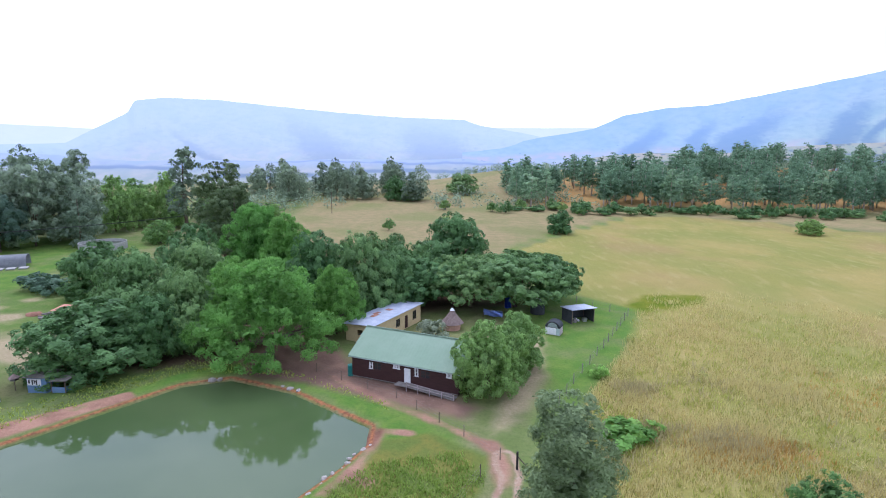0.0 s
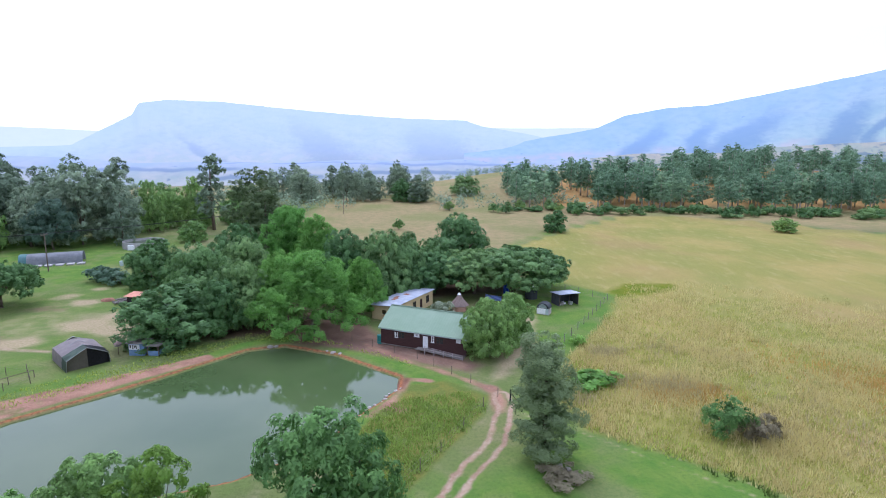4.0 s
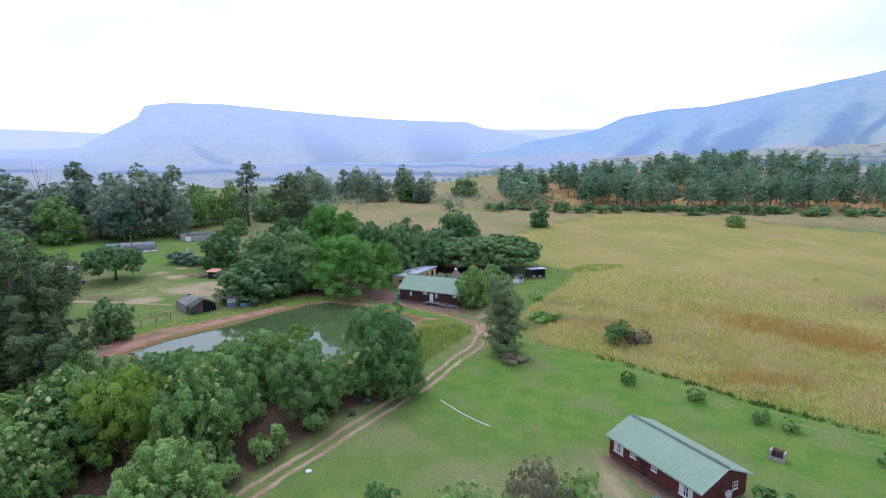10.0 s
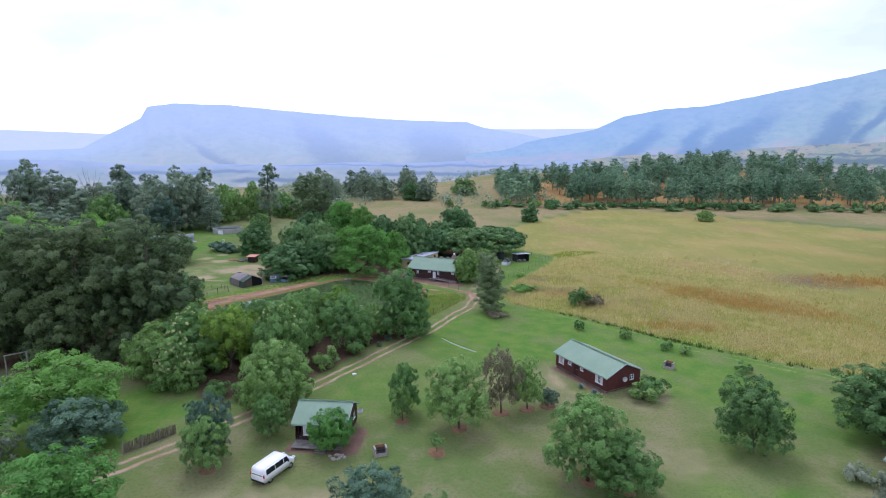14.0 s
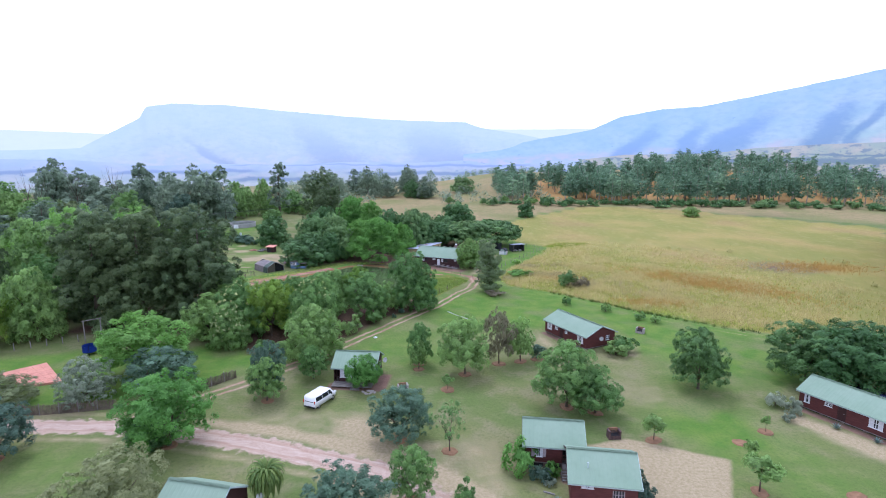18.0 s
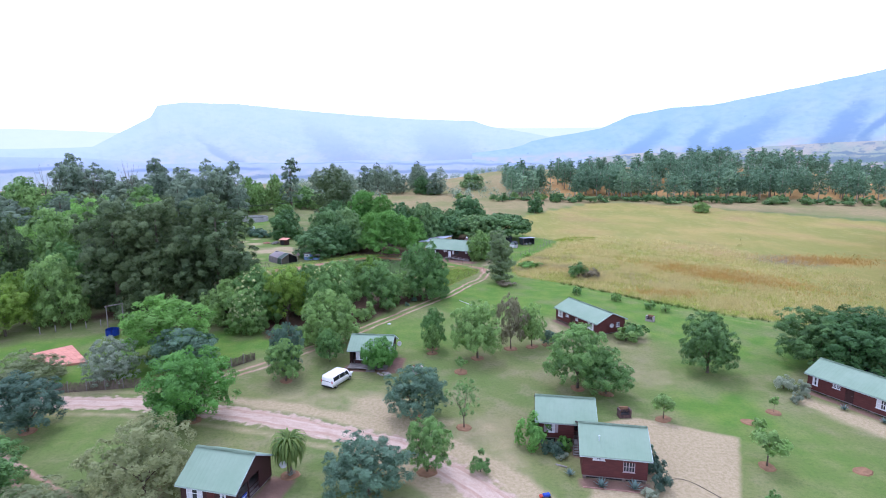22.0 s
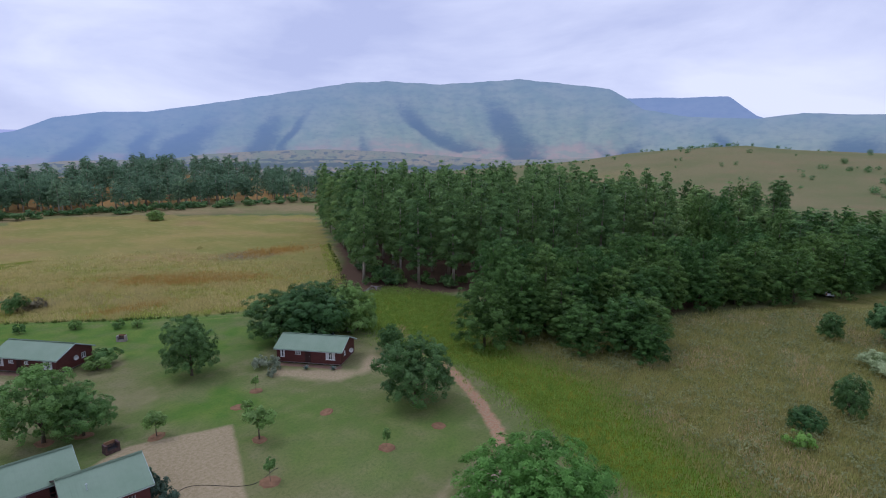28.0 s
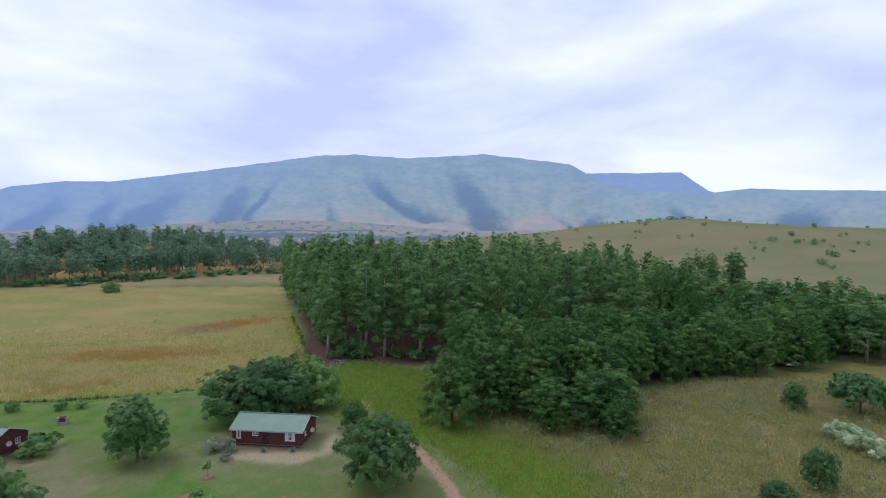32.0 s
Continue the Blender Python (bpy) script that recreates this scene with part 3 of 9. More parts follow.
EDGE_TRACK = [(3.6, 43), (11, 38.6), (18.1, 32.6), (27.9, 24.9), (37.5, 12.6), (57, -1.5), (66, -14), (70, -30)]
RIGHT_PATH = [(72, -31), (68.3, -36.1), (60.6, -53.4), (55.6, -61.2), (49.6, -69.0), (44, -73)]
PASTURE = [(-60, 108), (-20, 104), (6, 100), (16, 118), (17, 156), (40, 192), (70, 232), (112, 228), (200, 160), (500, 300), (300, 700), (-100, 700), (-80, 300)]


def lot(a, b):
    return [(a[0], a[1]), (b[0], a[1]), (b[0], b[1]), (a[0], b[1])]


def pad(at, a, b):
    """Corners of a rectangle in a turned frame (x, y, degrees)."""
    c, s = math.cos(radians(at[2])), math.sin(radians(at[2]))
    return [(at[0] + x * c - y * s, at[1] + x * s + y * c) for x, y in lot(a, b)]


def reach(x, y, line, closed=False):
    """Distance from points to a line of corners; inside a closed one it is negative."""
    best, inside = np.full(x.shape, 1e9), np.zeros(x.shape, bool)
    ring = line + [line[0]] if closed else line
    for (ax, ay), (bx, by) in zip(ring, ring[1:]):
        dx, dy = bx - ax, by - ay
        u = np.clip(((x - ax) * dx + (y - ay) * dy) / (dx * dx + dy * dy), 0, 1)
        best = np.minimum(best, np.hypot(x - ax - u * dx, y - ay - u * dy))
        if closed:
            cut = (ay > y) != (by > y)
            inside ^= cut & (x < ax + (y - ay) * dx / (dy if abs(dy) > 1e-9 else 1e-9))
    return np.where(inside, -best, best) if closed else best


def soft(d, width):
    """One inside, none outside, over a margin."""
    return np.clip(0.5 - d / width, 0, 1)


def step(v, a, b):
    t = np.clip((v - a) / (b - a), 0, 1)
    return t * t * (3 - 2 * t)


def relief(x, y):
    """Height of the land."""
    bank = reach(x, y, POND, True)
    z = np.where(bank < 3.0, -1.7 * step(-bank, -0.25, 1.5), 0.0) + 0.18 * step(-bank, -4.5, -1.6) * step(bank, 0.2, 1.2)
    away = np.hypot(x - 10, y + 20)
    z += 0.25 * np.sin(x * 0.043 + 1) * np.sin(y * 0.037) * step(away, 130, 220)
    # rise behind the field, with the plantation on it
    z += 19.0 * np.exp(-(((x - 200) / 170) ** 2) - ((y - 420) / 110) ** 2)
    z += 9.0 * np.exp(-(((x - 40) / 60) ** 2) - ((y - 520) / 110) ** 2)
    # brown hill beyond the gum trees
    az = np.degrees(np.arctan2(x, y + 102))
    far = np.hypot(x, y + 102)
    crest = np.interp(az, [40, 52, 56, 64, 69, 74, 79, 83, 88, 94, 105, 125], [0, 14, 18, 27, 38, 44, 47, 41, 37, 34, 22, 0])
    z += crest * step(far, 300, 800) * (1 - 0.8 * step(far, 860, 1300))
    # the far country rolls
    z += 0.35 * step(far, 700, 1600) * (10 * np.sin(x * 0.004 + 0.6) * np.cos(y * 0.0036) + 6 * np.sin(x * 0.011) * np.sin(y * 0.009 + 2))
    z -= 16 * step(far, 420, 1000) * step(-az, -30, 25) + 30 * step(far, 780, 1150) * step(-az, -60, -45)
    return z


def spaced(lo, hi, gap, far):
    core = np.arange(lo, hi + gap / 2, gap)
    out, g, v = [], gap, hi
    while v < far:
        g = min(g * 1.085, 90)
        v += g
        out.append(v)
    low, g, v = [], gap, lo
    while v > -far:
        g = min(g * 1.085, 90)
        v -= g
        low.append(v)
    return np.array(low[::-1] + core.tolist() + out)


def build_ground():
    xs, ys = spaced(-76, 66, 0.6, 2600), spaced(-74, 66, 0.6, 2600)
    gx, gy = np.meshgrid(xs, ys)
    x, y = gx.ravel(), gy.ravel()
    nx, ny = len(xs), len(ys)
    i = np.arange(nx * ny).reshape(ny, nx)
    faces = np.stack([i[:-1, :-1], i[:-1, 1:], i[1:, 1:], i[1:, :-1]], -1).reshape(-1, 4)
    me = fast_mesh("ground", np.stack([x, y, relief(x, y)], -1), faces, True)
    bank = reach(x, y, POND, True)
    field = reach(x, y, FIELD, True)
    main = reach(x, y, MAIN)
    track = reach(x, y, TRACK)
    edge = reach(x, y, EDGE_TRACK)
    branch = reach(x, y, BRANCH)
    path = reach(x, y, RIGHT_PATH)
    away = np.hypot(x, y + 20)
    layers = {
        "pasture": np.maximum(soft(reach(x, y, PASTURE, True), 12), step(away, 330, 420)),
        "hill": np.maximum(step(away, 420, 640), step(x, 200, 300) * step(-y, -160, 0)),
        "field": soft(field, 3.0),
        "rust": np.clip(0.85 * np.exp(-((0.73 * (x - 64) - 0.68 * (y - 42)) / 19) ** 2 - ((0.68 * (x - 64) + 0.73 * (y - 42)) / 5) ** 2) + 0.6 * np.exp(-((x - 105) / 12) ** 2 - ((y - 62) / 7) ** 2) + 0.5 * np.exp(-((x - 30) / 7) ** 2 - ((y - 48) / 4) ** 2) + 0.6 * soft(reach(x, y, [(36, 268), (160, 258), (300, 238), (330, 300), (300, 420), (60, 400)], True), 14), 0, 0.8),
        "veld": soft(reach(x, y, VELD, True), 6),
        "strip": np.maximum(soft(reach(x, y, STRIP, True), 5), 0.9 * soft(reach(x, y, [(29, 90), (35, 94), (46, 99), (48, 106), (36, 105), (30, 98)], True), 5)),
        "paddock": soft(reach(x, y, PADDOCK, True), 2.0),
        "burnt": np.clip(0.85 * np.exp(-((x - 96) / 13) ** 2 - ((y - 62) / 10) ** 2) + 0.6 * np.exp(-((x - 160) / 40) ** 2 - ((y - 196) / 9) ** 2), 0, 0.8),
        "lush": np.clip(0.55 * soft(reach(x, y, [(-96, 54), (-62, 42), (-52, 60), (-58, 80), (-70, 112), (-100, 112)], True), 10) + 0.9 * np.exp(-((bank - 1.9) / 1.5) ** 2) * (y > 28) + 0.5 * soft(reach(x, y, [(27, -36), (34, -30), (46, -44), (56, -60), (44, -72), (30, -68), (27, -56)], True), 8) + 0.75 * soft(reach(x, y, [(26, -4), (34, 8), (46, 3), (58, -10), (62, -20), (46, -24), (40, -14), (32, -12)], True), 7) + 0.8 * soft(reach(x, y, [(-34, 63), (-28, 64.5), (-19, 61), (-8, 53.5), (-6.5, 50), (-9, 44), (-12, 38), (-5, 30), (0, 38), (2.5, 44), (-1, 50), (-8, 56), (-20, 63.5), (-28, 67)], True), 2.5) + 0.45 * soft(reach(x, y, [(-14, 20), (2, 30), (12, 30), (30, 18), (20, 2), (2, -8), (-16, -14), (-26, -4)], True), 14) + 0.7 * np.exp(-((field - 2.5) / 3.0) ** 2) * (x < 70) + 0.85 * np.exp(-((x - 12) / 16) ** 2 - ((y - 20) / 13) ** 2)
                        + 0.75 * soft(reach(x, y, [(-60, 32), (-50, 44), (-36, 63), (-28, 66), (-36, 66), (-52, 52), (-64, 40)], True), 5)
                        + 1.0 * soft(reach(x, y, [(-86, -20), (-62, -11), (-34, -8), (-32, -20), (-44, -31), (-62, -34), (-76, -29)], True), 5)
                        + 0.7 * soft(reach(x, y, [(14, 62), (23, 75), (31, 94), (20, 106), (10, 100), (6, 80), (8, 66)], True), 6)
                        + 0.8 * soft(reach(x, y, [(-150, 95), (-95, 100), (-90, 125), (-90, 160), (-160, 170)], True), 12)
                        + 0.6 * np.exp(-((x - 36) / 9) ** 2 - ((y + 20) / 7) ** 2)
                        + 0.7 * np.exp(-((x - 33) / 20) ** 2 - ((y - 9) / 6) ** 2)
                        + 0.55 * np.exp(-((x - 30) / 9) ** 2 - ((y + 33) / 7) ** 2) + 0.5 * np.exp(-((x + 8) / 14) ** 2 - ((y + 14) / 8) ** 2) + 0.5 * np.exp(-((x + 45) / 14) ** 2 - ((y + 47) / 6) ** 2), 0, 1),
        "bare": np.clip(0.5 * soft(reach(x, y, [(-13, -37), (6, -38), (8, -46), (10, -58), (0, -60), (-12, -50)], True), 7) + 0.45 * soft(reach(x, y, [(-30, -34), (-14, -30), (-4, -34), (-12, -42), (-28, -39)], True), 6) + 0.4 * soft(reach(x, y, [(20, -20), (30, -16), (34, -30), (22, -34)], True), 8) + soft(reach(x, y, [(14, -41), (20.4, -38.4), (30.7, -42.9), (22.1, -61.3), (18, -69), (8, -62), (12, -54)], True), 1.6)
                        + 0.8 * soft(reach(x, y, [(44, -30), (52, -41), (60, -36), (56, -44), (47, -43), (42, -34)], True), 4)
                        + 0.7 * soft(reach(x, y, [(15, 2), (14, -6), (21, -14), (31, -12), (32, -4), (26, -14), (19, -12)], True), 4)
                        + 0.6 * soft(np.abs(main - 3.2) - 0.8, 2) + 0.75 * soft(np.abs(edge - 0.9) - 0.25, 1.2)
                        + 0.42 * soft(reach(x, y, [(-92, 60), (-66, 58), (-60, 80), (-82, 84)], True), 12) + sum(0.7 * np.exp(-((x - a) / 3.4) ** 2 - ((y - b) / 2.6) ** 2) for a, b in ((-60, 67), (-56, 68), (-80, 95), (-63, 76), (-66, 70), (-76, 84), (-71, 60), (-55, 63), (-83, 88), (-58, 73)))
                        + 0.75 * soft(reach(x, y, [(6, 66), (9, 78), (13, 80), (11, 64), (5, 50), (2, 48)], True), 4), 0, 1),
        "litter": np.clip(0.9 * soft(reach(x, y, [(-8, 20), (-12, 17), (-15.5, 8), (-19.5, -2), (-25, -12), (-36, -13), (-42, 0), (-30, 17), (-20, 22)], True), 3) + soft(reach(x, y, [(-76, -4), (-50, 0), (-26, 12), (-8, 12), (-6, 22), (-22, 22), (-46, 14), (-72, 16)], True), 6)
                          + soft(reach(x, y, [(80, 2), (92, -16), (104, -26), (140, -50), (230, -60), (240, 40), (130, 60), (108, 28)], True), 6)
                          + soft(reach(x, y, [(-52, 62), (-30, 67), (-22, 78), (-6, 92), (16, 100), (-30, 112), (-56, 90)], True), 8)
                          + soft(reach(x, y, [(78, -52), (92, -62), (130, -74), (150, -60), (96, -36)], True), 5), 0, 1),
        "yard": np.clip(0.4 * np.exp(-((x + 89) / 10) ** 2 - ((y - 71) / 7) ** 2) + 0.6 * np.exp(-((x + 81) / 9) ** 2 - ((y - 62) / 3) ** 2) + 0.5 * np.exp(-((x + 80) / 6) ** 2 - ((y - 79) / 2.5) ** 2) + soft(reach(x, y, YARD, True), 4)
                        + sum(0.95 * soft(reach(x, y, pad(at, a, b), True), 0.9) for at, a, b in (((14.75, -48.85, -7), (-3.4, -4.6), (3.4, -3)), ((-15.1, -21.2, -3), (-3.6, -5.2), (4.6, -2.6)),
                              ((-15.1, -21.2, -3), (2.9, -4.6), (5.0, 1.0)), ((-22.95, -55.6, -10.5), (2.6, -3.4), (5.4, 3.4)), ((22.15, -2.65, -60.4), (-5.8, -4.4), (5.8, -3.1)),
                              ((51.3, -32.4, -60.4), (-5.4, -4.3), (5.6, -3.0)), ((11, -42.3, -6), (0.6, -5.6), (2.6, -3)))), 0, 1),
        "earth": np.clip(0.8 * np.exp(-((x + 36.5) / 3.2) ** 2 - ((y + 60) / 2.6) ** 2) + 0.8 * soft(reach(x, y, [(-94, 58.5), (-75, 57.6), (-62, 56.6), (-62, 57.8), (-75, 59.4), (-94, 61)], True), 2.5)
                         + 0.25 * soft(reach(x, y, [(46, 268), (66, 262), (110, 268), (210, 262), (240, 300), (120, 350), (60, 350)], True), 24), 0, 1),
        "clay": 0.75 * np.exp(-((x - 3.6) / 1.6) ** 2 - ((y - 43.5) / 4.5) ** 2) + 0.6 * np.exp(-(reach(x, y, [(-16, 62.5), (-8.3, 55.6), (-1.5, 50.8), (2.6, 47.2)]) / 1.1) ** 2) + 0.8 * np.exp(-((x + 5.8) / 1.6) ** 2 - ((y - 49.2) / 0.9) ** 2) + 0.7 * np.exp(-((x + 8.2) / 1.6) ** 2 - ((y - 41) / 1.6) ** 2) + 0.6 * soft(reach(x, y, [(-9.8, 51), (-7.4, 49.5), (-7.6, 45), (-11.2, 38), (-12.8, 38.2), (-10, 44)], True), 1.6) + soft(reach(x, y, [(-57, 25), (-53, 36), (-45, 45.5), (-37, 55.5), (-38.5, 57), (-48, 48.5), (-57, 40.5), (-65, 31), (-63, 23)], True), 1.8),
        "ruts": np.clip(np.minimum(track, branch), 0, 20),
        "lane": np.clip(main, 0, 20),
        "path": np.clip(path, 0, 20),
        "shore": np.clip(bank - 0.25, -20, 20),
        "red": np.clip(soft(bank + 0.3, 0.5) + 0.7 * soft(reach(x, y, [(-9.2, 51), (-7.4, 49.5), (-8.4, 46), (-9.4, 46)], True), 1.5)
                       + soft(reach(x, y, [(-49, 22), (-40, 18), (-34, 20), (-42, 24)], True), 2), 0, 1),
    }
    for name, v in layers.items():
        me.attributes.new(name, "FLOAT", "POINT").data.foreach_set("value", v.astype(np.float32))
    me.materials.append(M["land"])
    tagged(new("ground", me), "wide valley ground of lawn, dry grass and red soil tracks", "ground", kind="structure")


build_ground()

# pond: one level sheet, a little larger than the hollow that holds it
bm = bmesh.new()
bm.faces.new([bm.verts.new((-30 + (x + 30) * 1.05, 41 + (y - 41) * 1.05, -0.30)) for x, y in POND])
tagged(part("water", bm, "water"), "still murky green pond that mirrors sky and trees", "pond", kind="structure")


# ---- mountains ----
def crests(pairs):
    return np.array(pairs[0::2], float), np.array(pairs[1::2], float)


WEST = crests([-60, .004, -40, .004, -36.5, .006, -35.3, .0074, -33.3, .0274, -30.6, .0536, -30.0, .0715, -27.9, .0780, -23.1, .0779, -18, .0706, -12.5, .0631,
               -6.9, .0568, .1, .0528, 1.8, .0430, 5.8, .0314, 9, .020, 14, .010, 20, .002])
EAST = crests([0, .002, 4, .010, 8, .024, 10.3, .0300, 12.7, .0376, 15.5, .0590, 19.3, .0700, 22.5, .0720, 28, .0890, 33.3, .1056, 36, .1140, 40.8, .1290,
               44.7, .1331, 49.9, .1281, 58.1, .1358, 62.3, .1266, 66.8, .1158, 68.3, .1001, 70, .080, 74, .066, 79.7, .060, 83.1, .0663, 87.1, .0609, 90, .059, 100, .05, 125, .02])
FAR = crests([-75, .024, -46, .030, -40.4, .0325, -36.7, .0310, -32, .028, -10, .03, 1, .0405, 8, .0395, 13, .040, 30, .03, 60, .03, 90, .03, 130, .03])
SHOULDER = crests([58, .07, 66, .094, 68.3, .0982, 70.8, .0987, 73, .0968, 77.3, .0963, 78.3, .082, 79.6, .065, 82, .05, 86, .02])
FOOT = crests([12, -.012, 16, -.004, 23.8, -.002, 27, .006, 32, .0115, 38.3, .0150, 45, .0110, 53, .0, 57, -.004, 62, -.002, 70, .001, 80, -.004, 95, -.006, 120, -.01])
LOW = crests([-80, .004, -60, -.004, -45, -.006, -36, -.010, -30, -.020, -24, -.018, -18, -.021, -12, -.016, -5, -.018, 0, -.014, 4, -.018, 8, -.014, 12, -.012, 16, -.014, 22, -.016, 40, -.02, 60, -.024, 70, -.03])


# wooded gullies, their shade painted in with the trees: (width in degrees, then azimuth and share of the crest's height
# at the head, half way and at the mouth)
EAST_GULLIES = [(2.2, 19.2, .86, 17.7, .57, 15.1, .16), (1.8, 23.1, .83, 21.5, .47, 21.1, .2), (4.0, 28.8, .90, 25.7, .61, 22.1, .04), (2.6, 33.8, .88, 32.1, .42, 30.4, .06),
                (1.0, 37.5, .87, 34.1, .40, 33.0, .1), (1.0, 41.7, .50, 42.2, .27, 43.0, .09), (2.6, 45.1, .90, 47.9, .54, 52.8, .27), (3.2, 54.2, .92, 56.8, .49, 59.2, .0),
                (1.8, 70.5, .56, 68.4, .21, 67.4, .04), (1.4, 64.8, .40, 66.8, .22, 68.5, .03), (1.6, 76.1, .8, 77.6, .39, 79.1, .24), (4.0, 86.4, .76, 86.9, .49, 86.2, .15)]
WEST_GULLIES = [(1.2, -27.8, .6, -25.9, .35, -23.5, .1), (4.5, -17.5, .9, -14.5, .45, -12.8, .05), (6.0, -5.0, .95, -3.5, .5, -2.0, .05)]

# belts of wood: azimuth from and to, slope of the line of sight, half width
VALLEY_WOODS = [(-13, 5, -.036, .0035), (-10, 8, -.023, .0022), (-34, -20, -.030, .003), (-52, -36, -.026, .003), (-24, -12, -.044, .004), (2, 16, -.030, .002), (-60, -44, -.040, .004), (-24, -8, -.0205, .0012)]
FOOT_WOODS = [(24, 46, -.0125, .0045), (42, 58, -.018, .005), (30, 46, -.004, .0015)]


def range_mesh(name, crest, near, top, mat, seed, label, gullies=(), rough=0.3, foot=0.0, copse=0.0, fine=(520, 70), dip=40, curve=1.25, belts=(), veil=0.0):
    """A range seen from the valley: a fan of slopes from its foot to its crest, cut by gullies."""
    az = np.linspace(crest[0][0], crest[0][-1], fine[0])
    a, u = np.meshgrid(np.radians(az), np.linspace(0, 1, fine[1]))
    deg = np.degrees(a)
    h = np.interp(deg, *crest) * (1 + 0.003 * np.sin(1.9 * deg + seed) + 0.002 * np.sin(4.7 * deg) + 0.0012 * np.sin(11.1 * deg + 2 * seed))
    part_up = u ** curve
    wood, cut = np.zeros_like(a), np.zeros_like(a)
    for wide, a0, e0, a1, e1, a2, e2 in gullies:
        line = np.interp(part_up, [e2, e1, e0], [a2, a1, a0]) + 0.15 * np.sin(23 * u + a0)
        wide = wide * (0.45 + 0.75 * np.clip(1.15 - part_up, 0, 1))
        d = (deg - line) / wide
        along = np.clip((e0 + 0.1 - part_up) / 0.4, 0, 1) * np.clip((part_up - e2 + 0.1) / 0.12, 0, 1)
        # gully woods and painted shade, spread unevenly to one side
        wood = np.maximum(wood, along * np.exp(-(1.45 * np.where(d > 0, 0.8 * d, 1.35 * d)) ** 2))
        cut = np.maximum(cut, along * np.clip(1 - abs(d) * 0.55, 0, 1))
    for k, (f, lean, w) in enumerate(((31.0, 2.4, 0.35), (59.0, 3.2, 0.3), (113.0, -3.0, 0.22), (203.0, 4.0, 0.14))):
        bend = f * a + lean * np.sin(2.3 * a + seed + k) * u + 1.3 * np.sin(6.7 * a + seed + 2 * k) + 0.3 * np.sin(17 * u + 31 * a + k)
        cut = cut + w * np.clip(np.sin(bend), 0, 1) ** 1.2
    dist = near + (top - near) * u
    rise = np.clip(part_up * (1 - rough * (1 - u) * np.clip(cut, 0, 1.3)), 0, 1)
    z = 32 + h * dist * rise - (1 - u) * dip
    x, y = dist * np.sin(a), dist * np.cos(a) - 102
    for a0, a1, slope, wide in belts:  # belts of wood across the slope
        line = (z - 32) / dist - slope - 0.0012 * np.sin(0.9 * deg + a0) - 0.0006 * np.sin(2.9 * deg)
        wood = np.maximum(wood, 1.1 * np.exp(-(line / wide) ** 2) * np.clip((deg - a0) / 2, 0, 1) * np.clip((a1 - deg) / 2, 0, 1))
    n, k = a.shape
    i = np.arange(n * k).reshape(n, k)
    faces = np.stack([i[:-1, :-1], i[:-1, 1:], i[1:, 1:], i[1:, :-1]], -1).reshape(-1, 4)
    me = fast_mesh(name, np.stack([x, y, z], -1).reshape(-1, 3), faces, True)
    # depth sets how much painted haze each place takes
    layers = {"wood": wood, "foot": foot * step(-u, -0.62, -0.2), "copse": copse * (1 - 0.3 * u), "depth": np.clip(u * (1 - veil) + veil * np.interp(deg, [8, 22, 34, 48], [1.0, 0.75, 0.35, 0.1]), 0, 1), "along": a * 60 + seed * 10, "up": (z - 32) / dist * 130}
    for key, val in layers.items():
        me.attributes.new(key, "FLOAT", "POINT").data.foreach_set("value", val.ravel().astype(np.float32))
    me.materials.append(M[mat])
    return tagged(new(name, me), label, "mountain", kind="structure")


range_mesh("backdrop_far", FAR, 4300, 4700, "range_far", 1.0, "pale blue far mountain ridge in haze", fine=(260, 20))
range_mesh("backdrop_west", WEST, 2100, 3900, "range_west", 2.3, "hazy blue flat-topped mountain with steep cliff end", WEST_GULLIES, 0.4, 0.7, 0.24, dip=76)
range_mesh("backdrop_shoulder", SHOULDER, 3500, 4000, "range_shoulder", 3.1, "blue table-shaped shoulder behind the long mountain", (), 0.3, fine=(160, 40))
range_mesh("backdrop_east", EAST, 1500, 3500, "range_east", 4.2, "long grassy mountain with wooded gullies, their shade painted dark", EAST_GULLIES, 0.5, 0.9, 0.27, veil=0.5)
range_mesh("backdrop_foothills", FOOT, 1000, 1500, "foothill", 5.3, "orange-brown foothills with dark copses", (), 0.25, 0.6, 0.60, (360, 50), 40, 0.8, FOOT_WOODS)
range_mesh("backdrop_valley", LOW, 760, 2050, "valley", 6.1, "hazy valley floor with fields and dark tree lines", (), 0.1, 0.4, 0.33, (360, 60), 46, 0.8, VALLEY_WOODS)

# ---- trees ----
def unit(v):
    return v / np.maximum(np.linalg.norm(v, axis=-1, keepdims=True), 1e-6)


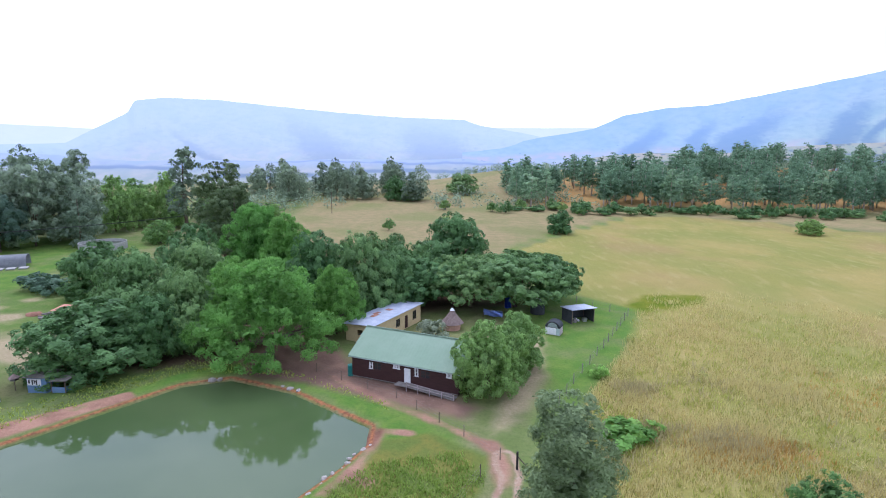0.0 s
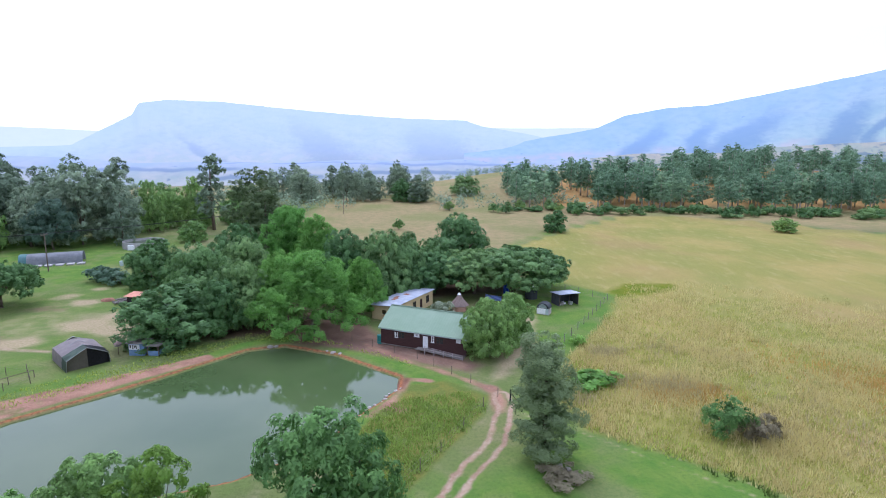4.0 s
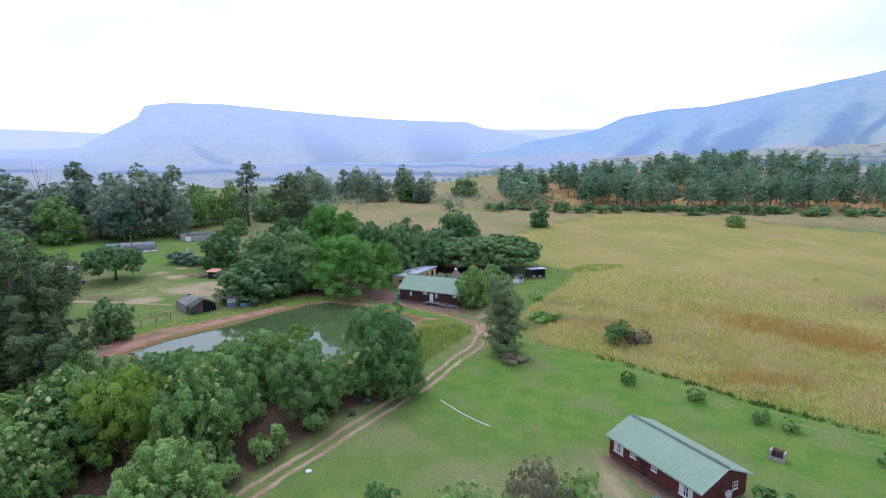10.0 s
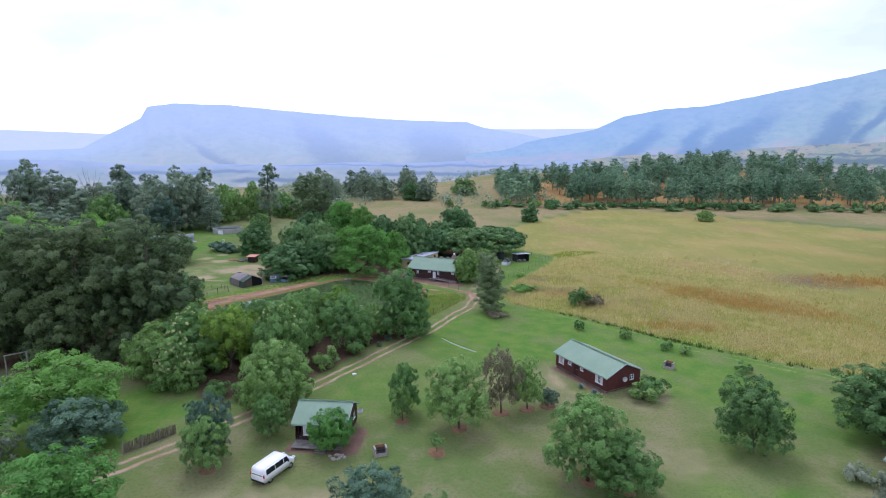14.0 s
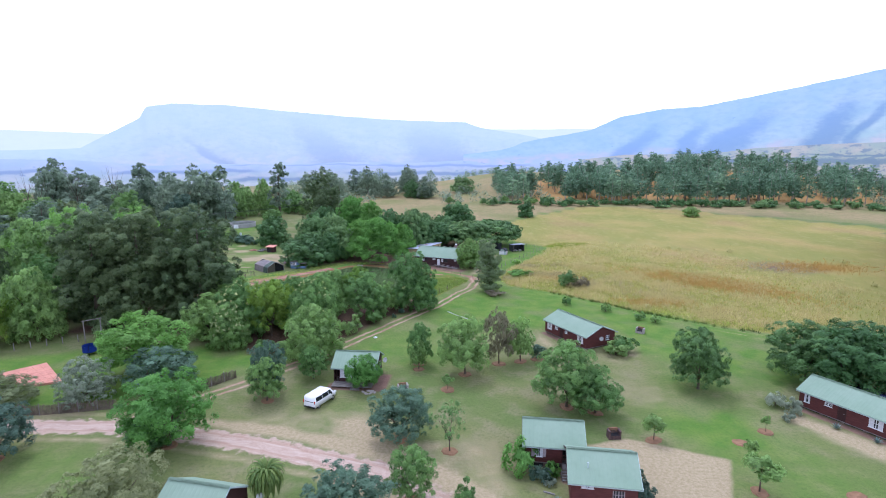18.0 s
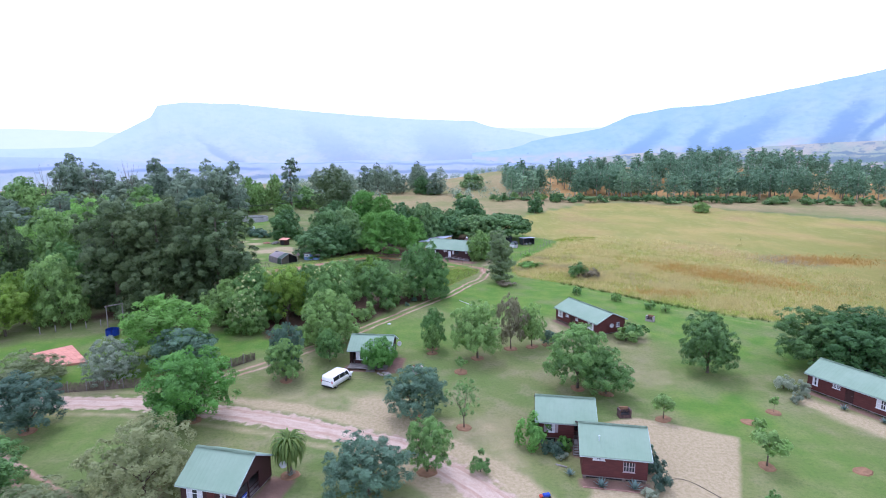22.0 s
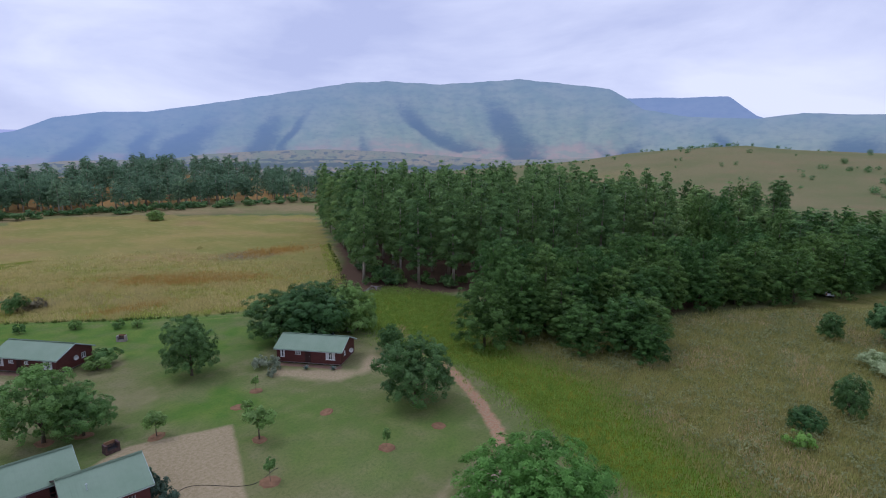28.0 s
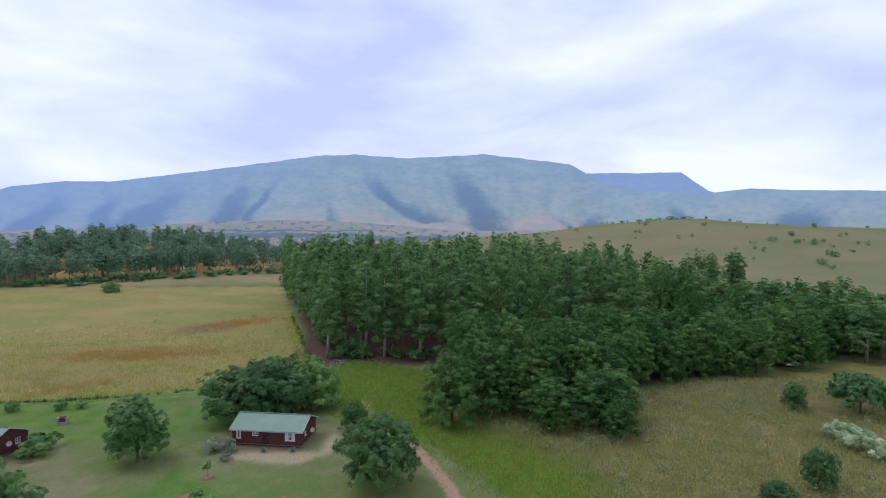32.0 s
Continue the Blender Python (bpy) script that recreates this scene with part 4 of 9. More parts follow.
def leaves(rng, centres, radii, out, count, size, spread=0.75, lift=0.25, droop=0.0, slim=0.62):
    """Leaf sprays domed over clump centres, each a pointed blade. Returns vertices, faces and the tone of each vertex."""
    share = radii ** 2 / (radii ** 2).sum()
    pick = rng.choice(len(centres), count, p=share)
    d = unit(rng.normal(size=(count, 3)) * 0.8 + spread * out[pick] + np.array([0, 0, lift + 0.25]))
    reach_out = rng.uniform(0.5, 1.0, count)
    p = centres[pick] + d * (radii[pick] * reach_out)[:, None]
    n = unit(d + 0.7 * out[pick] + rng.normal(size=(count, 3)) * 0.35)
    along = unit(np.cross(n, rng.normal(size=(count, 3))) + np.array([0, 0, -droop]))
    side = unit(np.cross(n, along))
    s = (size * rng.uniform(0.6, 1.35, count))[:, None]
    b = p - along * s * 0.45
    v = np.stack([b - side * s * 0.5 * slim, b + side * s * 0.5 * slim, p + along * s * 0.55 - n * s * 0.1], 1)
    tone = 0.55 * rng.random(len(centres))[pick] + 0.9 * (reach_out - 0.5)  # random per clump; paler towards the tips, painting the light they catch
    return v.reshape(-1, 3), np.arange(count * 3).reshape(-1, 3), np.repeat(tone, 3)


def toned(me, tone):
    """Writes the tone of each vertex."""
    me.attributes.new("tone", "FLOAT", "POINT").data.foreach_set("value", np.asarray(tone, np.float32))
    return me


def clumps(rng, lobes, per, size, low=-0.45):
    """Clump centres over the outer skin of the lobes of a crown, kept apart from one another."""
    c, r, o = [], [], []
    L = np.array(lobes, float)
    for i, (x, y, z, a, b, h) in enumerate(lobes):
        k = max(6, int(1.7 * per * (a * b + a * h + b * h) / 3 / size ** 2))
        d = unit(rng.normal(size=(k * 2, 3)))
        d = d[d[:, 2] > low][:k]
        q = np.array([x, y, z]) + d * np.array([a, b, h]) * rng.uniform(0.72, 1.0, len(d))[:, None]
        depth = np.linalg.norm((q[:, None, :] - L[None, :, :3]) / L[None, :, 3:], axis=2)
        depth[:, i] = 9
        seen = depth.min(1) > 0.7
        c.append(q[seen])
        r.append(size * rng.uniform(0.6, 1.3, seen.sum()))
        o.append(d[seen])
    c, r, o = np.concatenate(c), np.concatenate(r), np.concatenate(o)
    keep = np.ones(len(c), bool)
    for i in range(len(c)):
        if keep[i]:
            near = np.linalg.norm(c[i + 1:] - c[i], axis=1) < 0.72 * size
            keep[i + 1:] &= ~near
    return c[keep], r[keep], o[keep]


def inside(rng, lobes, count, size):
    """Sprays deep within the lobes, larger than the outer ones, that close the crown."""
    L = np.array(lobes)
    share = L[:, 3] * L[:, 4] * L[:, 5]
    pick = rng.choice(len(L), count, p=share / share.sum())
    p = L[pick, :3] + unit(rng.normal(size=(count, 3))) * L[pick, 3:] * rng.uniform(0.15, 0.62, count)[:, None]
    n = unit(rng.normal(size=(count, 3)))
    along = unit(np.cross(n, rng.normal(size=(count, 3))))
    side = np.cross(n, along)
    s = (size * rng.uniform(0.7, 1.2, count))[:, None] * 0.5
    v = np.stack([p - along * s - side * s, p - along * s + side * s, p + along * s * 1.1], 1)
    return v.reshape(-1, 3), np.arange(count * 3).reshape(-1, 3)


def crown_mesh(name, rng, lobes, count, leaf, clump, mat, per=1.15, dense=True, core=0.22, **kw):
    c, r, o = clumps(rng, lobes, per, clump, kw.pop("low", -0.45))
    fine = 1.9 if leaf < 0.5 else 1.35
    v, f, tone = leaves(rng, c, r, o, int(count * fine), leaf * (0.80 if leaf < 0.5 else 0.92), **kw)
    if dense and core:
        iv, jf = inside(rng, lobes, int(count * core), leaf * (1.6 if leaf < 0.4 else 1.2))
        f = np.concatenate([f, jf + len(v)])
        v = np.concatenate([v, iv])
        # inner sprays take a dark tone, painting the shade within the crown
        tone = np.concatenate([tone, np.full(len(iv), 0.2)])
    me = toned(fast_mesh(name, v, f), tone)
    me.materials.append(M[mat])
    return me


def trunk_mesh(name, spans, mat="bark", sides=7):
    bm = rods(*spans, sides=sides)
    for f in bm.faces:
        f.smooth = True
    me = bpy.data.meshes.new(name)
    bm.to_mesh(me)
    bm.free()
    me.materials.append(M[mat])
    return me


def lobed(rng, n, height, low, radius, flat=0.75, size=0.5, skirt=0):
    """Lobes of a broad crown between two heights."""
    out = [(0, 0, (low + height) / 2, radius * 0.72, radius * 0.72, (height - low) / 2 * 0.9)]
    for k in range(n):
        a = 2 * math.pi * (k + rng.uniform(-0.3, 0.3)) / n
        q = rng.uniform(0.45, 0.68) * radius
        z = low + (height - low) * rng.uniform(0.28, 0.72)
        s = radius * size * rng.uniform(0.8, 1.15)
        out.append((q * math.cos(a), q * math.sin(a), z, s, s, s * flat))
    for k in range(skirt):
        a = 2 * math.pi * (k + 0.5) / skirt
        s = radius * size * rng.uniform(0.75, 0.95)
        out.append((0.62 * radius * math.cos(a), 0.62 * radius * math.sin(a), low + s * flat * 0.9, s, s, s * flat))
    for k in range(max(2, n // 3)):
        a = rng.uniform(0, 6.28)
        q = rng.uniform(0.0, 0.35) * radius
        s = radius * size * rng.uniform(0.7, 0.95)
        out.append((q * math.cos(a), q * math.sin(a), height - s * flat, s, s, s * flat))
    return out


def limbs(rng, lobes, fork, girth, lean=0.15):
    top = (rng.uniform(-lean, lean), rng.uniform(-lean, lean), fork)
    spans = [((0, 0, -0.15), (0, 0, 0.15), girth * 1.5, girth * 1.1), ((0, 0, 0.1), top, girth * 1.1, girth * 0.8)]
    for x, y, z, a, b, h in lobes[1:8]:
        mid = (x * 0.45, y * 0.45, fork + (z - fork) * 0.55)
        spans += [(top, mid, girth * 0.55, girth * 0.36), (mid, (x, y, z), girth * 0.36, girth * 0.12)]
    return spans


KINDS = {}


def kind_of(key, name, crown, spans, size, category, bark="bark"):
    """Stores a tree's two meshes and the height and radius that they are built to."""
    KINDS.setdefault(key, []).append((name, crown, trunk_mesh("trunk", spans, bark), size, category))


def make_kinds():
    for v in range(3):
        rng = np.random.default_rng(10 + v)
        for key, mat in (("round", "leaf_green"), ("bright", "leaf_bright"), ("blue", "leaf_blue"), ("brown", "leaf_brown"), ("lime", "leaf_lime")):
            lob = lobed(rng, 10, 8.0, 1.5, 4.0, 0.75, 0.43, 6)
            airy = key == "brown"
            kind_of(key, "tree", crown_mesh("crown", rng, lob, 7600 if not airy else 5600, 0.27, 0.58, mat, per=1.2, core=0.04 if airy else 0.12, low=-0.75),
                    limbs(rng, lob, 1.5, 0.17), (8.0, 4.0), "tree")
        lob = lobed(rng, 9, 8.0, 3.0, 4.0, 0.5, 0.36)[1:]
        kind_of("airy_lime", "tree", crown_mesh("crown", rng, lob, 4200, 0.26, 0.55, "leaf_lime", core=0.0, low=-0.4), limbs(rng, lob, 1.9, 0.13), (8.0, 4.0), "tree")
        lob = lobed(rng, 7, 8.0, 2.2, 4.0, 0.6, 0.36)[1:]
        kind_of("airy", "tree", crown_mesh("crown", rng, lob, 1700, 0.25, 0.62, "leaf_green", core=0.0, low=-0.6), limbs(rng, lob, 1.7, 0.13), (8.0, 4.0), "tree")
        lob = lobed(rng, 10, 8.5, 1.3, 4.0, 0.9, 0.46, 7)
        for key, mat in (("dense", "leaf_dark"), ("deep", "leaf_deep")):
            kind_of(key, "tree", crown_mesh("crown", rng, lob, 9000, 0.26, 0.55, mat, low=-0.8, per=1.5, core=0.16), limbs(rng, lob, 1.4, 0.2), (8.5, 4.0), "tree")
        lob = lobed(rng, 9, 9.0, 0.1, 5.0, 0.85, 0.48, 8)
        kind_of("full", "tree", crown_mesh("crown", rng, lob, 9500, 0.36, 0.7, "leaf_dark", low=-0.8, per=1.4), limbs(rng, lob, 1.2, 0.25), (9.0, 5.0), "tree")
        lob = lobed(rng, 10, 10.0, 0.3, 5.5, 0.85, 0.42, 8)
        kind_of("leafy", "tree", crown_mesh("crown", rng, lob, 9500, 0.40, 0.72, "leaf_green", low=-0.8, per=1.4), limbs(rng, lob, 1.6, 0.25), (10.0, 5.5), "tree")
        lob = lobed(rng, 10, 8.0, 0.2, 4.2, 0.8, 0.42, 9)
        for key, mat in (("olive_low", "leaf_olive"), ("grey_low", "leaf_grey")):
            kind_of(key, "tree", crown_mesh("crown", rng, lob, 6000, 0.28, 0.55, mat, low=-0.8, core=0.1), limbs(rng, lob, 1.0, 0.14), (8.0, 4.2), "tree")
        lob = lobed(rng, 10, 10.0, 0.3, 5.5, 0.85, 0.42, 8)
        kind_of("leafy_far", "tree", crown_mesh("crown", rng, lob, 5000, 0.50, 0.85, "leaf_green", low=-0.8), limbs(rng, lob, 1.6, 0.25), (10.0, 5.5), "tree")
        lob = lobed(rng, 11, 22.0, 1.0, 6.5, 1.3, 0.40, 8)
        kind_of("broad_far", "tree", crown_mesh("crown", rng, lob, 8000, 0.60, 1.1, "leaf_hazed", low=-0.8), limbs(rng, lob, 4.0, 0.2), (22.0, 6.5), "tree")
        lob = [(0, 0, 6.5, 3.2, 3.2, 4.6)]
        for k in range(34):
            a, u = k * 2.4 + v, (k + rng.uniform(-0.5, 0.5)) / 34
            q = 5.0 * math.sqrt(max(0.02, 1 - max(0.0, u) ** 1.6)) * rng.uniform(0.72, 1.1)
            w = rng.uniform(1.3, 2.2) * (1.1 - 0.3 * u)
            lob.append((q * math.cos(a), q * math.sin(a), 1.6 + 9.9 * max(0.0, u), w, w, w * 0.52))
        kind_of("willow", "tree", crown_mesh("crown", rng, lob, 20000, 0.36, 0.66, "leaf_bright", low=-0.5, per=1.3, lift=0.1, droop=0.9, slim=0.36, core=0.1),
                limbs(rng, lob, 2.4, 0.35), (13.0, 7.0), "tree")
        lob = [(0, 0, 6.1, 3.6, 3.6, 1.2)] + [(3.7 * math.cos(a), 3.7 * math.sin(a), 5.4 + 0.4 * math.sin(5 * a), 2.4, 2.4, 1.1) for a in np.arange(0, 6.2, 0.9)]
        lob += [(4.9 * math.cos(a), 4.9 * math.sin(a), 4.4 + 0.5 * math.sin(4 * a), 1.7, 1.7, 0.9) for a in np.arange(0.4, 6.4, 0.75)]
        lob += [(5.0 * math.cos(a), 5.0 * math.sin(a), 3.1 + 0.5 * math.sin(3 * a + v), 1.6, 1.6, 0.85) for a in np.arange(0.1, 6.2, 0.85)]
        kind_of("acacia", "acacia_tree", crown_mesh("crown", rng, lob, 13500, 0.34, 0.5, "leaf_dark", low=-0.7, lift=0.4, per=1.6), limbs(rng, lob, 2.0, 0.26), (7.3, 6.5), "tree")
        lob = [(0, 0, 11, 4.8, 4.8, 10.2)]
        for k in range(24):
            a, z = k * 2.4 + v, 1.8 + 17 * (k % 8) / 8
            q = 5.0 * math.sqrt(max(0.05, 1 - ((z - 8) / 13.5) ** 2))
            lob.append((q * math.cos(a), q * math.sin(a), z, 2.5, 2.5, 2.6))
        lob += [(2 * math.cos(k * 2.1 + v), 2 * math.sin(k * 2.1 + v), 19.3, 1.9, 1.9, 2.8) for k in range(3)]
        for key, cards, leaf, mat in (("plume", 26000, 0.36, "leaf_pine"), ("plume_far", 5000, 0.62, "leaf_hazed")):
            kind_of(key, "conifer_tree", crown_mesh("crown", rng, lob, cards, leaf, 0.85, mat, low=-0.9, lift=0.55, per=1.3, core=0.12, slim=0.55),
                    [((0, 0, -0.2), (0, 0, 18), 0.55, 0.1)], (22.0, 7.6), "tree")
        for key, cards, leaf, mat in (("gum", 10000, 0.44, "leaf_euc"), ("gum_mid", 4200, 0.58, "leaf_euc"), ("gum_far", 1100, 0.8, "leaf_far_hazed")):
            top, base, wide, n_lobes = (29.0, 7.0, 3.5, 24) if key != "gum_far" else (18.0, 5.0, 3.6, 14)
            lob = []
            for k in range(n_lobes):
                u = (k + rng.uniform(-0.3, 0.3)) / n_lobes
                z = base + (top - 2.2 - base) * max(0.0, u)
                q = wide * 0.62 * math.sin(math.pi * min(1.0, 0.30 + 0.68 * max(0.0, u))) * rng.uniform(0.55, 1.15)
                a = 2.4 * k + rng.uniform(-0.4, 0.4)
                w = rng.uniform(1.25, 1.85) * (1.12 - 0.3 * u)
                lob.append((q * math.cos(a), q * math.sin(a), z, w, w, w * 1.2))
            lob.append((0.2, 0.1, top - 1.9, 1.35, 1.35, 1.8))
            bend = rng.uniform(-0.5, 0.5, 2)
            spans = [((0, 0, -0.2), (bend[0] * 0.5, bend[1] * 0.5, top * 0.42), 0.30, 0.20), ((bend[0] * 0.5, bend[1] * 0.5, top * 0.42), (bend[0], bend[1], top * 0.93), 0.20, 0.04)]
            if key == "gum":
                spans += [((bend[0] * 0.5, bend[1] * 0.5, z - 2.0), (x, y, z), 0.08, 0.03) for x, y, z, *_ in lob[:10:2]]
            kind_of(key, "gum_tree", crown_mesh("crown", rng, lob, cards, leaf, 0.95, mat, low=-0.8, lift=0.65, droop=1.0, slim=0.34, per=1.25, core=0.14),
                    spans, (top, 3.8 if top > 20 else 4.2), "tree", "bark_pale")
        lob = [(0, 0, 6.2, 2.7, 2.7, 5.6)]
        for k in range(30):
            a, u = k * 2.4 + v, k / 30
            q = 3.3 * math.sqrt(max(0.03, 1 - ((u - 0.28) / 0.74) ** 2)) * rng.uniform(0.8, 1.08)
            lob.append((q * math.cos(a), q * math.sin(a), 1.3 + 11.9 * u, *(rng.uniform(0.85, 1.3) * np.array([1, 1, 1.15]))))
        lob.append((0.2, 0.1, 13.5, 0.95, 0.95, 1.5))
        for key, cards, leaf in (("wattle", 22000, 0.27), ("wattle_mid", 8000, 0.42)):
            kind_of(key, "wattle_tree", crown_mesh("crown", rng, lob, cards, leaf, 0.62, "leaf_wattle", low=-0.8, lift=0.9, droop=-1.1, per=1.4, core=0.12, slim=0.38),
                    [((0, 0, -0.2), (0, 0, 12), 0.22, 0.05)], (15.2, 4.4), "tree")
        lob = lobed(rng, 16, 8.2, 0.3, 9.2, 0.62, 0.26, 12) + [(4.6 * math.cos(a), 4.6 * math.sin(a), 6.3, 2.2, 2.2, 1.2) for a in np.arange(0, 6.2, 0.8)]
        kind_of("dome", "tree", crown_mesh("crown", rng, lob, 15000, 0.32, 0.8, "leaf_bright", low=-0.5, lift=0.4, per=1.4), limbs(rng, lob, 2.0, 0.35), (8.2, 9.2), "tree")
        lob = [(0.3 * math.sin(k * 1.7), 0.3 * math.cos(k * 2.3), 1.6 + 1.05 * k, 1.9 - 0.1 * abs(k - 3), 1.9 - 0.1 * abs(k - 3), 1.3) for k in range(10)]
        kind_of("thin", "tree", crown_mesh("crown", rng, lob, 12000, 0.22, 0.5, "leaf_thin", low=-0.9, lift=0.1, droop=0.5, slim=0.5, per=1.6, core=0.12), [((0, 0, -0.2), (0, 0, 11), 0.2, 0.04)], (12.5, 2.8), "tree")
        lob = [(0, 0, 0.75, 0.8, 0.8, 0.7), (0.5, 0.2, 0.6, 0.6, 0.6, 0.5), (-0.45, 0.3, 0.6, 0.6, 0.6, 0.5), (0.0, -0.5, 0.6, 0.6, 0.6, 0.5)]
        for key, mat in (("shrub", "leaf_green"), ("shrub_bright", "leaf_bright"), ("shrub_grey", "leaf_grey"), ("shrub_brown", "leaf_brown"), 
                         ("shrub_dark", "leaf_dark"), ("shrub_purple", "leaf_purple"), ("shrub_white", "leaf_white"), ("shrub_blue", "leaf_blue")):
            kind_of(key, "shrub", crown_mesh("crown", rng, lob, 520, 0.24, 0.36, mat, low=-0.7, core=0.1), [((0, 0, -0.1), (0, 0, 0.8), 0.06, 0.02), ((0, 0, 0.1), (0.4, 0.2, 0.7), 0.04, 0.02),
                    ((0, 0, 0.1), (-0.4, 0.2, 0.7), 0.04, 0.02)], (1.5, 1.15), "shrub")
        lob = lobed(rng, 6, 4.0, 0.2, 2.4, 0.8, 0.5)
        for key, mat in (("bush", "leaf_green"), ("bush_dark", "leaf_dark"), ("bush_white", "leaf_white"), ("bush_purple", "leaf_purple")):
            kind_of(key, "bush", crown_mesh("crown", rng, lob, 1500, 0.30, 0.5, mat, low=-0.8), limbs(rng, lob, 0.5, 0.09), (4.0, 2.5), "bush")
        kind_of("clipped", "bush", crown_mesh("crown", rng, [(0, 0, 2.1, 2.3, 2.3, 1.9), (0.5, 0.3, 2.4, 1.9, 1.9, 1.5), (-0.5, -0.3, 1.7, 1.9, 1.9, 1.5)], 5200, 0.2, 0.36, "leaf_bright", low=-0.9, per=2.2, core=0.2),
                [((0, 0, -0.1), (0, 0, 2.0), 0.12, 0.08)], (4.0, 2.5), "bush")
        lob = [(0, 0, 1.9, 0.7, 0.7, 0.6), (0.35, 0.1, 1.6, 0.45, 0.45, 0.4), (-0.35, 0.15, 1.7, 0.45, 0.45, 0.4), (0.05, -0.4, 1.6, 0.4, 0.4, 0.4)]
        kind_of("sapling", "young_tree", crown_mesh("crown", rng, lob, 420, 0.24, 0.3, "leaf_green", low=-0.7, core=0.1),
                [((0, 0, -0.1), (0, 0, 1.6), 0.045, 0.025), ((0, 0, 1.1), (0.3, 0.1, 1.7), 0.02, 0.01), ((0, 0, 1.1), (-0.3, 0.1, 1.8), 0.02, 0.01)], (2.6, 1.1), "tree")
        lob = [((2.9 - 0.07 * k) * math.cos(2.4 * k + v), (2.9 - 0.07 * k) * math.sin(2.4 * k + v), 5.0 + 0.85 * k + rng.uniform(-1, 1), *(rng.uniform(1.1, 1.7) * np.array([1, 1, 1.1]))) for k in range(18)] + [(0.9, 0.4, 20.0, 1.4, 1.4, 1.2), (-1.0, 0.3, 20.9, 1.2, 1.2, 1.0)]
        kind_of("tall", "tall_tree", crown_mesh("crown", rng, lob, 2600, 0.7, 0.9, "leaf_hazed", low=-0.9, core=0.1),
                [((0, 0, -0.2), (0.3, 0, 10), 0.5, 0.3), ((0.3, 0, 10), (0.2, 0.2, 20), 0.3, 0.08)] + [((0.3, 0, 9.5), (x, y, z), 0.16, 0.05) for x, y, z, *_ in lob[:6]],
                (22.5, 4.0), "tree")
        twigs = [((0, 0, -0.1), (0.2, 0, 7), 0.11, 0.06)]
        for k in range(9):
            a, z = k * 2.4 + v, 4 + k * 0.5
            e = (1.6 * math.cos(a), 1.6 * math.sin(a), z + 3.4)
            twigs += [((0.15, 0, z), e, 0.04, 0.018), (e, (e[0] * 1.3, e[1] * 1.1, e[2] + 1.5), 0.018, 0.008)]
        kind_of("dead", "bare_tree", None, twigs, (13.0, 2.0), "tree")


make_kinds()
TREE_COUNT = {}


def plant(key, x, y, height, radius, label, group="", turn=None, z=None):
    """A tree or shrub of a kind, scaled to its height and radius."""
    k = TREE_COUNT[key] = TREE_COUNT.get(key, -1) + 1
    name, crown, trunk, (h0, r0), category = KINDS[key][k % len(KINDS[key])]
    base = float(relief(np.array([x]), np.array([y]))[0]) if z is None else z
    a = (k * 77.0 + 31 * x) % 360 if turn is None else turn
    s = Matrix.Diagonal((radius / r0, radius / r0, height / h0, 1))
    ob = thing(name, pose(x, y, base, 0, 0, a) @ s, label, category, group)
    part("trunk", trunk, None, ob)
    if crown:
        part("crown", crown, None, ob)
    return ob


def plant_all(key, rows, label, group=""):
    for x, y, h, r in rows:
        plant(key, x, y, h, r, label, group)


def bloom(x, y, h, r, label, group):
    """A broad-leaved tree with clusters of pale flowers over its crown."""
    ob = plant("leafy", x, y, h, r, label, group)
    rng = np.random.default_rng(int(abs(x * 7 + y)))
    d = unit(rng.normal(size=(70, 3)) + np.array([0, -0.3, 0.5]))
    c = np.array([0, 0, 5.3]) + d * np.array([4.6, 4.6, 4.4]) * rng.uniform(0.9, 1.08, 70)[:, None]
    v, f, _ = leaves(rng, c, rng.uniform(0.25, 0.5, 70), d, 1500, 0.26, 1.2, 0.5)
    part("blossoms", fast_mesh("blossoms", v, f), "blossom", ob, "pale yellow-green flower clusters")


LAWN = "trees on the cabin lawn"
plant_all("round", [(1.2, -20, 9.0, 4.0), (-6.1, -15.9, 6.8, 2.2), (14.8, -30.5, 8.5, 4.7), (18.3, -32.1, 6.1, 3.6), (-26.1, -30.1, 6.2, 2.7), (-21.7, -22.5, 5.3, 2.3)],
          "broad green lawn tree in a red soil ring", LAWN)
plant_all("round", [(10.3, -14.4, 7.2, 2.4), (-6.1, -18.3, 4.8, 1.4), (-4.2, -51.3, 5.9, 2.5)], "small green tree standing on the mown lawn", LAWN)
plant_all("airy", [(-0.6, -42.1, 5.7, 2.5)], "small airy green tree standing on the mown lawn", LAWN)
plant_all("brown", [(6.7, -15.6, 9.2, 2.6)], "thin tree with brownish fading leaves on the lawn", LAWN)
plant_all("deep", [(34.9, -24.1, 8.8, 4.0)], "dark round-crowned tree alone on the lawn", LAWN)
plant_all("blue", [(-6.6, -39.7, 6.3, 3.9), (-9.5, -55.2, 5.6, 4.3), (-51.5, -45.6, 6.8, 4.3), (-42.7, -26.6, 6.1, 5.0), (-26.8, -27.6, 7.8, 2.6), (13.2, -13.5, 2.6, 1.4)],
          "blue-green leafy tree with a low rounded crown", LAWN)
plant_all("bright", [(-33.4, -42.0, 8.9, 5.4), (-48.2, -21.6, 9.6, 7.0)], "bright green spreading tree beside the dirt road", LAWN)
plant_all("olive_low", [(-38.3, -62.0, 3.2, 5.0), (-31.0, -56.0, 7.6, 5.0), (-62, -33.7, 4.5, 5.8)], "feathery olive-green tree with fine thin branches", LAWN)
